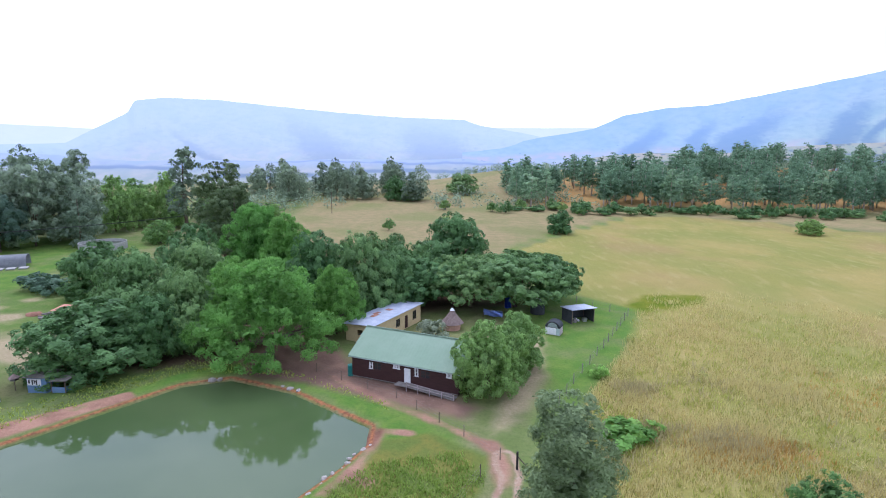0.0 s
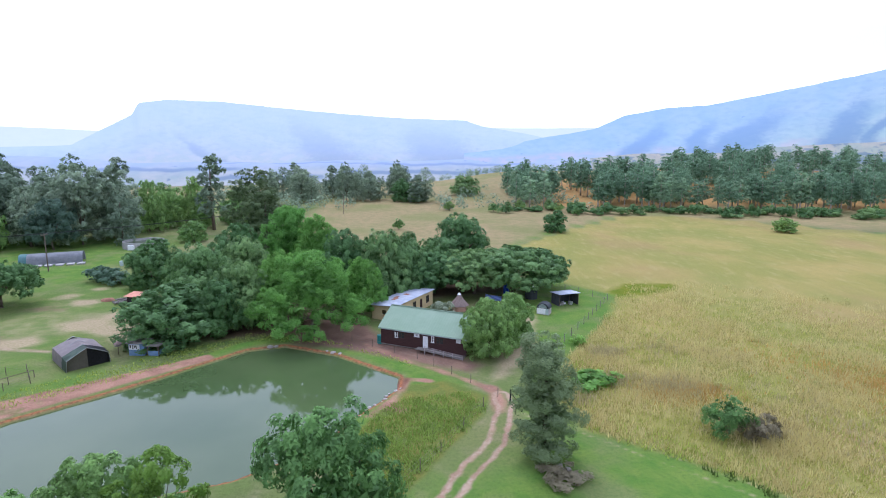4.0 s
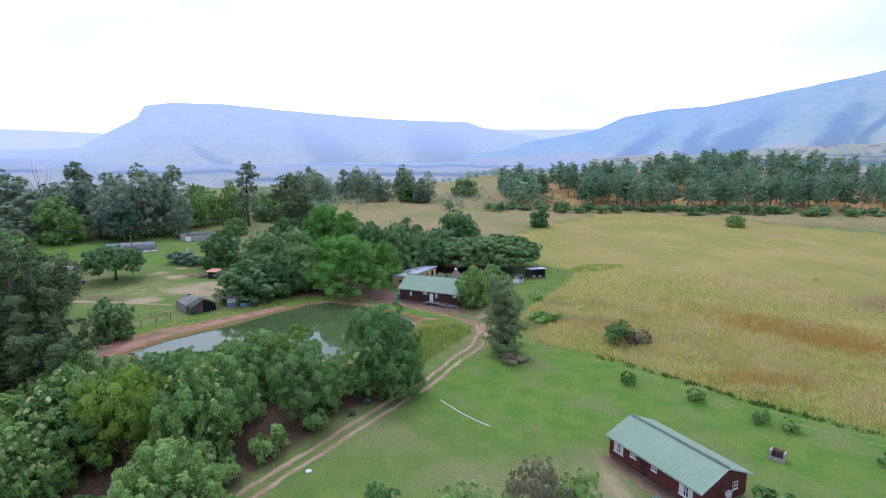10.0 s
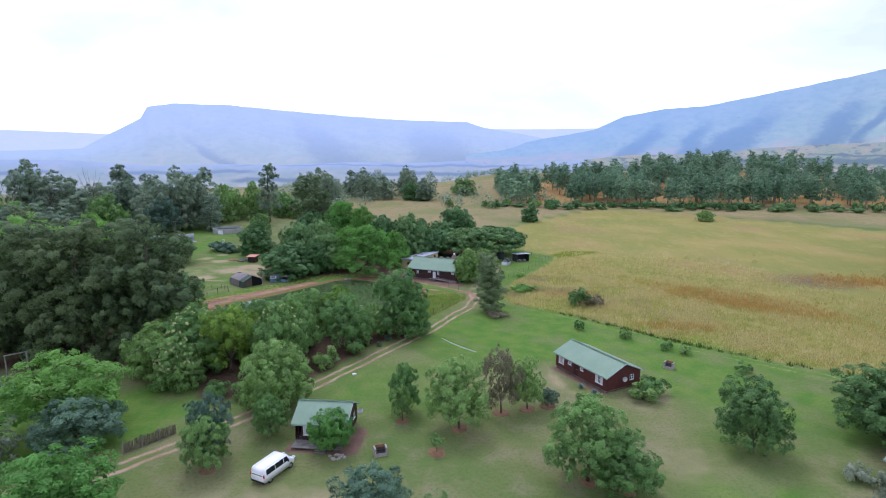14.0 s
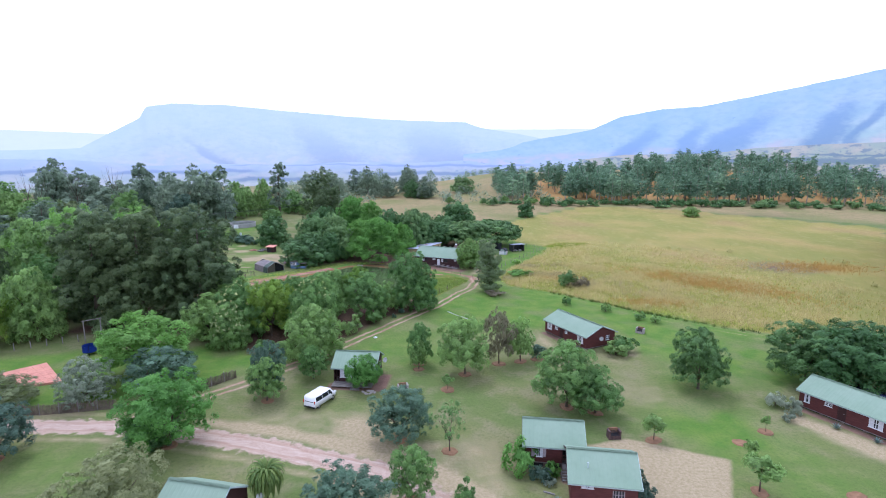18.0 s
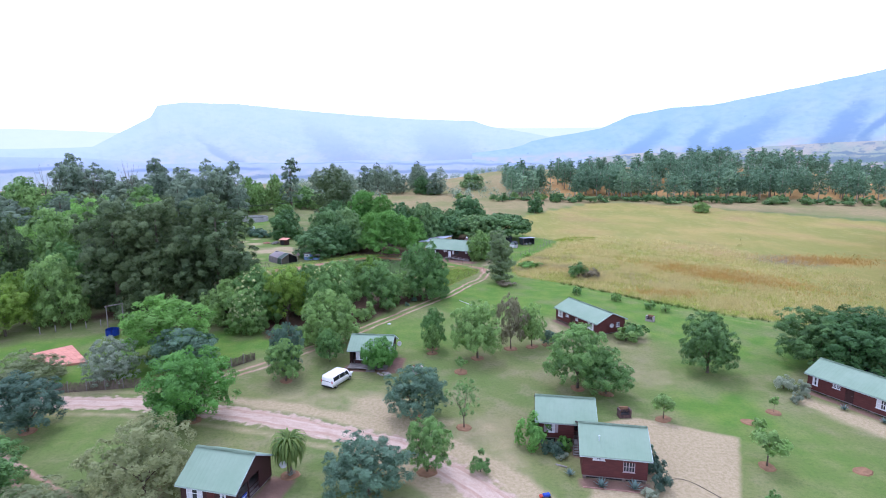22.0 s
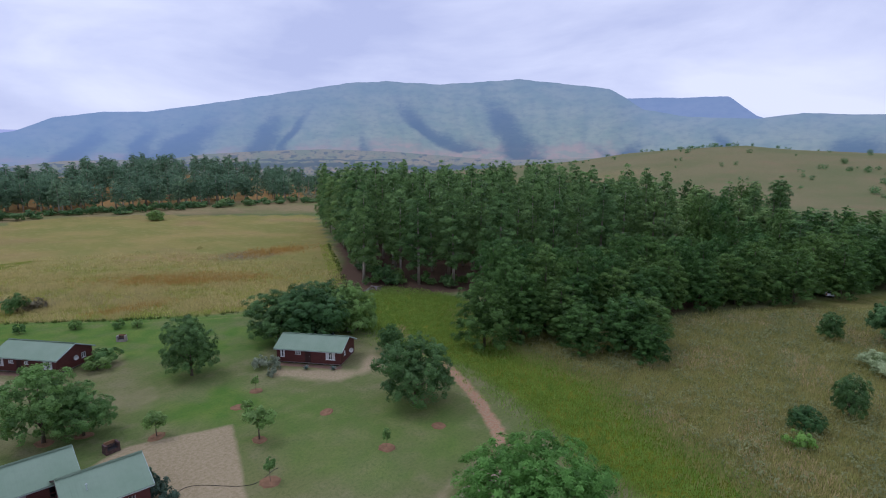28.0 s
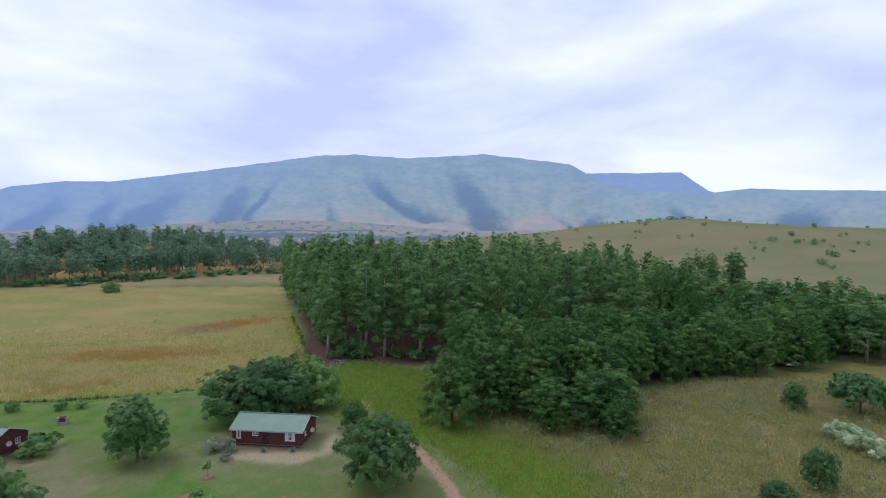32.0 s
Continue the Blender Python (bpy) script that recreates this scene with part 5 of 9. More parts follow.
plant_all("grey_low", [(-51.1, -31.1, 6.3, 3.9)], "grey-green tree by the stick fence", LAWN)
plant_all("leafy", [(-46.9, -58.7, 5.1, 5.2)], "broad low green bush tree beside the branch track", LAWN)
plant_all("full", [(-35.9, -41.2, 4.2, 3.2), (-63.5, -46.2, 5.1, 2.8)], "low dark green tree beside the track", LAWN)
plant_all("leafy", [(-23.8, -14.2, 9.2, 4.8), (-32.5, 3.5, 9.6, 4.4), (-29.0, 8.2, 9.0, 4.6), (-44.8, -5.4, 8.6, 4.8), (-44.5, 4, 9.6, 5.2), (-36, 13, 6.6, 4.6), (-27, 16, 8.5, 4.6)],
          "dense green tree in the belt below the pond", "trees below the pond")
plant_all("round", [(-18.8, 8.4, 9.4, 4.6), (-28.6, 9.8, 9.2, 4.2), (-26.2, 2.6, 10.2, 4.2), (-15.6, 13.4, 6.4, 3.2), (-37.5, 6.5, 8.4, 4.8)], "open green tree with visible limbs in the belt below the pond", "trees below the pond")
plant_all("airy_lime", [(-21.9, 14.4, 9.0, 4.0)], "open yellow-green tree with bare limbs by the pond", "trees below the pond")
plant_all("shrub", [(-14.6, 18.2, 2.4, 2.0), (-17.0, 4.6, 2.8, 2.2), (-20.4, -0.6, 3.0, 2.4), (-16.2, 9.4, 2.0, 1.6), (-23.2, -6.2, 2.6, 2.2), (-28.6, -11.5, 2.8, 2.4), (-25.0, 19.5, 2.6, 2.2), (-33.0, -12.4, 2.4, 2.0)], "undergrowth shrub at the edge of the pond trees", "pond undergrowth")
plant_all("shrub_blue", [(-17.6, 12.2, 3.0, 1.8), (-12.2, 12.0, 1.0, 0.7), (-13.4, 8.8, 0.9, 0.6)], "blue-green shrub under the pond trees", "pond undergrowth")
plant_all("lime", [(-34.9, -3.2, 10.8, 4.4)], "yellow-green tree among the darker pond trees", "trees below the pond")
plant_all("leafy", [(-9.9, 15.8, 12.2, 5.6)], "dense leafy tree with crown to the ground beside the track")
for row in ((-27.0, -3.6, 11.0, 4.5), (-40.7, -3.4, 10.3, 5.2), (-40.2, -9.2, 7.6, 3.9)):
    bloom(*row, "dark leafy tree with pale flower clusters", "trees below the pond")
plant_all("deep", [(49.1, -55.9, 8.9, 4.9)], "dense dark green tree with crown to the ground")
plant_all("thin", [(7.2, 31.5, 13.0, 4.4)], "tall narrow dark green tree at the bend of the track")
plant_all("plume", [(-71.5, 2, 23, 8.3), (-63, 3, 23.4, 8.8), (-51, 3.5, 23.4, 8.6), (-57, 8.5, 22.5, 8.4), (-74, 9, 22, 8), (-67, 10, 22, 8)],
          "huge dark plumed conifer in a tight clump", "dark conifer clump")
plant_all("deep", [(55.7, -23.4, 9.8, 6.6), (52.0, -21.0, 9.0, 5.5), (59.5, -21.5, 9.5, 5.5)], "dark spreading trees behind the cabin", "trees behind the cabin")
plant_all("leafy", [(64.8, -25.0, 8.8, 5.2)], "bright glossy tree next to the parked car")
plant_all("deep", [(61, -39.3, 4.7, 2.0)], "small dark tree next to the red path")
plant_all("dome", [(38.6, -80.2, 6.2, 8.8)], "wide low bright green tree at the edge of the lawn")
plant_all("clipped", [(-13.6, -25.6, 5.0, 2.8)], "clipped bright green round bush before the cabin porch")


def stuff_trees(name, key, rows, label):
    """Far trees that nobody could count, joined into one object."""
    vs, fs, ms, ts, at = [], [], [], [], 0
    cache = []
    for _, crown, trunk, size, _ in KINDS[key]:
        for slot, me in enumerate((crown, trunk)):
            co = np.empty(len(me.vertices) * 3, np.float32)
            me.vertices.foreach_get("co", co)
            me.calc_loop_triangles()
            tri = np.empty(len(me.loop_triangles) * 3, np.int32)
            me.loop_triangles.foreach_get("vertices", tri)
            tone = np.zeros(len(me.vertices), np.float32)
            if "tone" in me.attributes:
                me.attributes["tone"].data.foreach_get("value", tone)
            cache.append((co.reshape(-1, 3), tri.reshape(-1, 3), size, tone))
    for k, (x, y, h, r, a) in enumerate(rows):
        z = float(relief(np.array([x]), np.array([y]))[0])
        for slot in (0, 1):
            co, tri, (h0, r0), tone = cache[2 * (k % len(KINDS[key])) + slot]
            ts.append(tone)
            c, s = math.cos(a), math.sin(a)
            q = co * np.array([r / r0, r / r0, h / h0])
            vs.append(np.column_stack([q[:, 0] * c - q[:, 1] * s + x, q[:, 0] * s + q[:, 1] * c + y, q[:, 2] + z]))
            fs.append(tri + at)
            ms.append(np.full(len(tri), slot, np.int32))
            at += len(co)
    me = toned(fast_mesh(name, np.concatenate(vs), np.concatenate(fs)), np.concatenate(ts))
    me.materials.append(KINDS[key][0][1].materials[0])
    me.materials.append(KINDS[key][0][2].materials[0])
    me.polygons.foreach_set("material_index", np.concatenate(ms))
    tagged(new(name, me), label, "trees", kind="stuff")

# trees round the farm house and the pond
plant_all("willow", [(-25.8, 68.0, 15.0, 10.2), (-33.5, 75.0, 13.0, 6.6), (-19.5, 79.0, 11.5, 5.4)], "bright green weeping tree over the yard", "trees round the farm yard")
plant_all("willow", [(-41, 105, 19, 9.5), (-33, 98, 17, 7)], "very tall bright green tree behind the yard", "trees round the farm yard")
plant_all("plume", [(-62, 138, 24.5, 9), (-55, 128, 20, 8)], "tall dark tree that tops the farm grove")
plant_all("full", [(-47.2, 63.0, 8.8, 7.8)], "wide dark feathery tree over the blue coop", "trees round the farm yard")
plant_all("full", [(-47.5, 74.5, 13.6, 6.2), (-17.2, 89, 14.0, 6), (-25, 90, 14, 6), (-44, 86, 13, 6.0), (-10, 98, 11, 5.5), (-50, 96, 14, 6), (-38.6, 70.6, 11.6, 4.8), (-13.5, 91, 11, 5)],
          "dense dark green tree of the farm grove", "trees round the farm yard")
plant_all("dense", [(-40.4, 66.6, 9.4, 4.2)], "glossy yellow-tinged tree on the edge of the farm grove", "trees round the farm yard")
plant_all("shrub_blue", [(-85.6, 102.6, 3.3, 4.2), (-81.5, 100.5, 3.0, 3.6), (-78.5, 99, 2.4, 3)], "blue-green bush mass beyond the log pile", "slope bushes")
plant_all("full", [(-69.5, 97.5, 10.3, 6.0), (-1.6, 114, 14.7, 8.0), (-15, 118, 9.6, 3.6)], "rounded dark tree behind the grove", "trees round the farm yard")
plant_all("acacia", [(9.5, 95.5, 9.6, 11.5), (-7.5, 95, 8.8, 8.6), (1.5, 94.5, 9.2, 9.0), (14.5, 100, 8.6, 8)], "flat-topped acacia shading the back yard", "acacias in the back yard")
plant_all("leafy", [(2.9, 58.4, 8.8, 4.0)], "leafy tree against the gable of the farm house")
plant_all("leafy", [(6.8, 66.3, 7.4, 3.6), (5.4, 62.8, 7.0, 3.2)], "grey-green bushy tree by the farm house", "bushy trees by the house")
plant_all("shrub_grey", [(-4.5, 76, 3.4, 2.4)], "grey bush beside the thatched hut")
plant_all("acacia", [(-89.5, 79.5, 8.6, 7.4)], "low spreading tree on the grazed slope")
plant_all("full", [(-61.5, 35.5, 7.2, 3.6), (-72, 30, 9, 5), (-66, 22, 9, 4)], "dark bushy tree near the pond corner")
# tall trees far on the left
WIND = "windbreak trees"
plant_all("broad_far", [(-150, 153, 28.5, 8.6), (-141.7, 158, 24.5, 7.6), (-123.4, 150.5, 28.5, 8.2), (-117.4, 161.3, 27, 7.6), (-187, 146, 31, 8.5), (-176.5, 149, 26.5, 9.5),
                        (-160, 140, 18, 9), (-132, 148, 20, 7), (-128, 166, 22, 8), (-158, 166, 22, 9), (-172, 168, 20, 9)], "tall grey-green tree of the windbreak", WIND)
plant_all("leafy_far", [(-117.8, 179, 19, 6.4), (-116.7, 190, 14, 6.6), (-109.3, 197, 19, 6), (-94.4, 204, 11.5, 6.5), (-90.7, 158, 7, 5), (-103, 190, 9, 5), (-84, 198, 9, 6), (-100, 214, 13, 7), (-126, 205, 16, 8), (-74, 206, 8, 5)],
          "rounded green tree beyond the reservoir", "trees beyond the reservoir")
plant_all("leafy_far", [(-147, 137, 17.5, 9), (-207, 140, 20, 12), (-196, 128, 17, 10), (-180, 126, 15, 9), (-166, 122, 13, 8), (-220, 120, 18, 11)], "olive-green tree in front of the windbreak", WIND)
plant_all("tall", [(-96.3, 185, 29.5, 5.6)], "tall thin-crowned gum with bare upper limbs")
plant_all("plume_far", [(-137, 146, 19, 6), (-111, 152, 17, 5.5), (-194, 160, 24, 8), (-205, 170, 26, 9), (-152, 180, 24, 8), (-134, 186, 21, 8)], "dark evergreen of the far windbreak", WIND)
plant_all("blue", [(-126, 141, 15.2, 7.4)], "blue-grey cedar beside the far road")
for k in range(11):
    x, y = -120 + 9 * k + 4 * math.sin(k * 4), 318 + 26 * math.sin(k * 1.7)
    plant("broad_far", x, y, 19 + 4 * math.sin(2.3 * k), 6.5, "dark gum tree in the far row", "far gum row")
    plant("plume_far", x + 4, y + 9, 17 + 3 * math.cos(1.3 * k), 6.0, "dark evergreen in the far row", "far gum row")
plant_all("full", [(-36, 300, 13, 7), (-28, 296, 9, 5), (0, 330, 12, 9)], "dark bushy tree at the pasture's end", "pasture trees")
plant_all("full", [(33.5, 186, 8.0, 4.4)], "lone windswept tree on the field's edge")
plant_all("leafy", [(120.2, 189.6, 5.4, 4.4)], "green bush at the far end of the field")
plant_all("bush", [(-6, 200, 4, 2.2), (-26, 190, 4, 2.4), (14, 250, 4, 3), (28, 262, 4.5, 3), (46, 250, 4, 3), (-8, 255, 4.5, 3), (52, 238, 3.5, 2.4)], "small green bush in the dry pasture", "pasture bushes")
# plantation on the rise beyond the field
R = random.Random(5)
rise = []
for k in range(300):
    u = R.random()
    x = 30 + 265 * u + R.uniform(-6, 6)
    y = 262 - 30 * u + 165 * R.random() ** 1.1 * (0.5 + 0.7 * u)
    if abs(x - 58) < 9 and y < 330:
        continue
    row = (x, y, R.uniform(14, 20.5), R.uniform(4.8, 7.0), R.uniform(0, 6.28))
    if y < 275 - 30 * u and k % 2:
        plant("gum_far", *row[:4], "tall gum on the front edge of the plantation", "plantation on the rise", turn=math.degrees(row[4]))
    else:
        rise.append(row)
stuff_trees("plantation_trees", "gum_far", rise, "gum plantation covering the rise beyond the field")
for k in range(70):
    u = k / 70
    plant("shrub_dark", 22 + 270 * u + R.uniform(-3, 3), 252 - 34 * u + R.uniform(-9, 9), R.uniform(2, 5.5), R.uniform(2.4, 5.0), "dense green bush under the plantation's edge", "plantation undergrowth")
# gum plantation beside the field, rows along its edge
deep = []
for i in range(15):
    for j in range(9):
        x = 92.5 + 6.2 * j + 5.3 * i + R.uniform(-1.6, 1.6)
        y = 0 - 9.4 * j + 8.0 * i + R.uniform(-1.6, 1.6)
        near = j == 0 or i == 0
        if j > 5 and i < 3:
            continue
        h = R.uniform(22.5, 31) if i > 0 else R.uniform(21, 28)
        row = (x, y, h, R.uniform(4.2, 5.6), R.uniform(0, 6.28))
        if near:
            plant("gum", *row[:4], "tall straight gum with a pale trunk in the plantation", "gum plantation", turn=math.degrees(row[4]))
        else:
            deep.append(row)
stuff_trees("gum_plantation", "gum_mid", deep, "deep rows of the gum plantation beside the field")
for k in range(46):
    x = 150 + 120 * R.random()
    y = -62 + 75 * R.random() - 0.12 * (x - 150)
    plant("gum_mid" if k % 3 else "wattle_mid", x, y, R.uniform(17, 25), R.uniform(4.5, 6), "tall gum at the plantation's far end", "gum plantation", turn=R.uniform(0, 360))
for k in range(34):
    az, d = radians(75 + 19 * (k + R.random()) / 34), R.uniform(165, 225)
    plant("gum_mid" if k % 4 else "wattle_mid", d * math.sin(az), d * math.cos(az) - 102, R.uniform(17, 22) - 0.32 * (math.degrees(az) - 75), R.uniform(4.6, 6), "tall gum behind the wattle belt", "gum plantation", turn=R.uniform(0, 360))
# wattle grove before the gums
for k in range(40):
    u, v = (k % 10) / 9, (k // 10) / 3
    x = 79 + 52 * u + 11 * v + R.uniform(-1.8, 1.8)
    y = -54 - 23 * u + 15 * v * (1 - 0.2 * u) + R.uniform(-1.8, 1.8)
    plant("wattle" if v < 0.3 else "wattle_mid", x, y, R.uniform(13, 17.5) * (1 - 0.1 * u) * (0.8 if v < 0.1 else 1), R.uniform(4.4, 5.6), "dense green wattle with foliage to the ground", "wattle grove", turn=R.uniform(0, 360))
plant_all("wattle", [(72.5, -50.5, 13, 5.4), (85.5, -69.8, 10.0, 5.4), (90, -71.5, 9.6, 5.2), (82.6, -75.0, 6.8, 3.0), (79.8, -64.5, 9, 4.4)], "young wattle at the edge of the grove", "wattle grove")
for k in range(44):
    u = k / 44
    plant("wattle_mid", 131 + 90 * u + R.uniform(-3, 3), -86 - 42 * u + R.uniform(0, 20), R.uniform(12, 16), R.uniform(5, 6.5), "dark wattle along the back of the veld", "wattle belt", turn=R.uniform(0, 360))
for k in range(16):
    u = k / 16
    plant("bush" if k % 2 else "bush_dark", 92 + 15 * u + R.uniform(-1.5, 3), 0 - 24 * u + R.uniform(-1, 4), R.uniform(1.0, 3.6), R.uniform(1.2, 2.4), "scrubby bush at the foot of the gums", "plantation edge bushes", turn=R.uniform(0, 360))
for k in range(22):
    u = k / 22
    plant("bush_dark", 95 + 66 * u + R.uniform(-1.5, 1.5), -1 + 98 * u + R.uniform(-2, 2), R.uniform(2.0, 5.0), R.uniform(1.8, 3), "scrubby dark bush under the gum rows", "plantation edge bushes", turn=R.uniform(0, 360))
plant_all("deep", [(114.6, -95.5, 5.0, 2.1), (80.4, -100.2, 5.4, 2.1), (73.0, -96.5, 3.2, 2.0)], "dark upright bush in the rough veld", "veld bushes")
plant_all("acacia", [(118.6, -105, 7.0, 5.0)], "low spreading thorn tree in the rough veld")
plant_all("bush_white", [(100.1, -104, 3.4, 2.7), (97, -107, 3.0, 2.5), (103.2, -102.0, 2.6, 2.2)], "white-flowering bush in the rough veld", "white bushes")
plant_all("shrub_bright", [(68.5, -96.5, 1.8, 1.6), (15.4, 48.6, 1.5, 3.2), (17.6, 50.4, 1.3, 2.4), (17.2, 64.2, 1.6, 1.3)], "low bright green weedy bush", "weed bushes")
plant_all("bush", [(27.5, 36.6, 4.0, 2.6)], "round green bush in the tall field grass")
# shrubs on the lawn and in the field
plant_all("shrub", [(1.2, -51, 2.1, 1.1), (26.7, -11.0, 2.2, 2.4), (28.4, -9.2, 2.6, 2.4), (37.0, 9.0, 1.6, 1.2), (31.5, 14.5, 1.8, 1.3), (39.5, 7.0, 1.5, 1.3), (45.5, -0.5, 1.5, 1.2), (24, 19.5, 1.9, 1.2)],
          "green garden shrub on the lawn", "lawn shrubs")
plant_all("shrub_brown", [(30.5, 36.2, 2.6, 2.2), (8.5, 28, 1.1, 2.4)], "brown dried bush in the tall grass", "dry bushes")
plant_all("shrub_grey", [(44.2, -31.2, 1.9, 1.2), (43.0, -29.3, 2.0, 1.3), (42.4, -33.4, 1.2, 0.9)], "pale grey-green bush by the cabin corner", "cabin shrubs")
plant_all("sapling", [(23.6, -38.8, 3.0, 1.7), (30.8, -48.6, 4.1, 2.2), (37.9, -36.4, 2.3, 0.7), (38.9, -61.1, 2.3, 0.6), (26.9, -56.8, 2.7, 0.8), (-1.3, -25.6, 2.4, 1.1), (33.0, -42.5, 2.2, 1.0)],
          "young tree in a round red soil bed", "young lawn trees")
plant_all("lime", [(-82.2, -13.7, 9.0, 4.4), (-90, -16.5, 6.2, 6.0), (-84.4, -7.0, 10.4, 4.2)], "yellow-green garden tree before the dark conifers", "garden trees")
plant_all("leafy_far", [(-96.7, 17, 19.5, 8.0), (-86, 22, 19, 8), (-118, 6, 7, 5)], "dark green garden tree near the homestead", "garden trees")
plant_all("leafy", [(-77.3, -6.2, 13.0, 5.0), (-103.3, -3.8, 9.6, 6.8), (-84, 6, 13, 6), (-92, -2, 7.5, 5)], "dark green garden tree near the homestead", "garden trees")
plant_all("bright", [(-97, 31, 20.5, 8.6), (-82, 34, 20, 8), (-108, 22, 14, 7)], "tall bright garden tree near the homestead", "garden trees")
plant_all("plume", [(-97.5, 6.4, 19.5, 4.6), (-112, 52, 20, 6)], "dark pointed conifer in the garden", "garden trees")
plant_all("leafy_far", [(-162, 60, 12.5, 10), (-149, 62, 11, 8), (-130, 56, 12, 8), (-124, 36, 8, 5), (-160, 30, 10, 7), (-172, 46, 12, 8), (-120, 68, 14, 8), (-100, 58, 16, 8)], "broad dark tree behind the homestead", "garden trees")
plant_all("bush_purple", [(-111, 14.5, 5.0, 6.0)], "purple-flowering bush before the homestead")
for k in range(40):
    plant("broad_far" if k % 3 else "plume_far", -210 + 3.6 * k + R.uniform(-6, 6), 62 + 46 * R.random() + 0.02 * k, R.uniform(11, 18), R.uniform(6, 8.5), "dark tree of the homestead wood", "homestead wood", turn=R.uniform(0, 360)) if -210 + 3.6 * k < -138 else None
plant_all("dead", [(-172, 138, 27, 4), (-158, 144, 28, 4), (-163, 150, 29, 4), (-196, 140, 27, 4), (-184, 132, 24, 4)], "bare dead tree above the wood", "dead trees")

# ---- buildings ----
def spans_of(width, gaps):
    """Solid stretches of a wall between the gaps."""
    out, at = [], -width / 2
    for a, b in sorted(gaps):
        if a > at:
            out.append((at, a))
        at = max(at, b)
    if at < width / 2:
        out.append((at, width / 2))
    return out


def lap_wall(length, top, openings, gable=0.0, base=0.0, row=0.19, proud=0.02):
    """The lapped boards of a wall along x, its outer face at y = 0 looking to -y, with real openings (x0, x1, z0, z1)."""
    out = []
    z = base
    while z < top + gable - 0.02:
        z2 = min(z + row, top + gable)
        mid = (z + z2) / 2
        half = length / 2 if mid <= top else length / 2 * max(0.02, (top + gable - mid) / gable)
        gaps = [(a, b) for a, b, lo, hi in openings if lo < mid < hi]
        for a, b in spans_of(half * 2, gaps):
            bm = bmesh.new()
            v = [bm.verts.new(p) for p in ((a, -proud, z), (b, -proud, z), (b, -0.002, z2), (a, -0.002, z2), (a, 0.015, z), (b, 0.015, z), (b, 0.015, z2), (a, 0.015, z2))]
            for f in ((0, 1, 2, 3), (5, 4, 7, 6), (1, 0, 4, 5), (3, 2, 6, 7), (0, 3, 7, 4), (2, 1, 5, 6)):
                bm.faces.new([v[i] for i in f])
            out.append(bm)
        z = z2
    return out


def wall_core(length, top, openings, gable=0.0, thick=0.1, base=0.0):
    """The sheathing behind the boards, in one piece with its gable."""
    bm = flat_wall(length, top, openings, thick - 0.017, base)
    if gable:
        tri = [bm.verts.new((x, y, z)) for y in (0, thick - 0.017) for x, z in ((-length / 2, top), (length / 2, top), (0, top + gable))]
        for f in ((0, 1, 2), (5, 4, 3), (0, 3, 4, 1), (1, 4, 5, 2), (2, 5, 3, 0)):
            bm.faces.new([tri[i] for i in f])
    bmesh.ops.remove_doubles(bm, verts=bm.verts, dist=0.001)
    bmesh.ops.translate(bm, vec=(0, 0.017, 0), verts=bm.verts)
    return bm


def flat_wall(length, top, openings, thick=0.2, base=0.0, rake=0.0):
    """A plastered wall along x with openings; rake lifts its right end."""
    bm = bmesh.new()
    xs = sorted({-length / 2, length / 2, *(v for o in openings for v in o[:2])})
    zs = sorted({base, top, *(v for o in openings for v in o[2:])})
    for a, b in zip(xs, xs[1:]):
        for lo, hi in zip(zs, zs[1:]):
            if any(o[0] <= (a + b) / 2 <= o[1] and o[2] <= (lo + hi) / 2 <= o[3] for o in openings):
                continue
            box(bm, (a, 0, lo), (b, thick, hi))
    for v in bm.verts:
        if abs(v.co.z - top) < 1e-4:
            v.co.z += rake * (v.co.x / length + 0.5)
    return bm


def sheet_roof(length, run, rise, rib=0.42, thick=0.035):
    """A ribbed metal slope from the ridge at y = 0 down to y = -run, with thickness."""
    n = int(length / (rib / 4))
    top, low = [], []
    bm = bmesh.new()
    for i in range(n + 1):
        x = -length / 2 + length * i / n
        h = 0.016 if i % 4 == 0 else 0.0
        top.append([bm.verts.new((x, -run * t, -rise * t + h)) for t in (0, 0.5, 1)])
        low.append([bm.verts.new((x, -run * t, -rise * t - thick)) for t in (0, 0.5, 1)])
    for i in range(n):
        for j in range(2):
            bm.faces.new((top[i][j], top[i][j + 1], top[i + 1][j + 1], top[i + 1][j]))
            bm.faces.new((low[i][j], low[i + 1][j], low[i + 1][j + 1], low[i][j + 1]))
        bm.faces.new((top[i][2], low[i][2], low[i + 1][2], top[i + 1][2]))
        bm.faces.new((top[i][0], top[i + 1][0], low[i + 1][0], low[i][0]))
    for i in (0, n):
        for j in range(2):
            bm.faces.new((top[i][j], low[i][j], low[i][j + 1], top[i][j + 1]))
    bmesh.ops.recalc_face_normals(bm, faces=bm.faces)
    return bm


def place(ob, m):
    ob.matrix_basis = m
    return ob


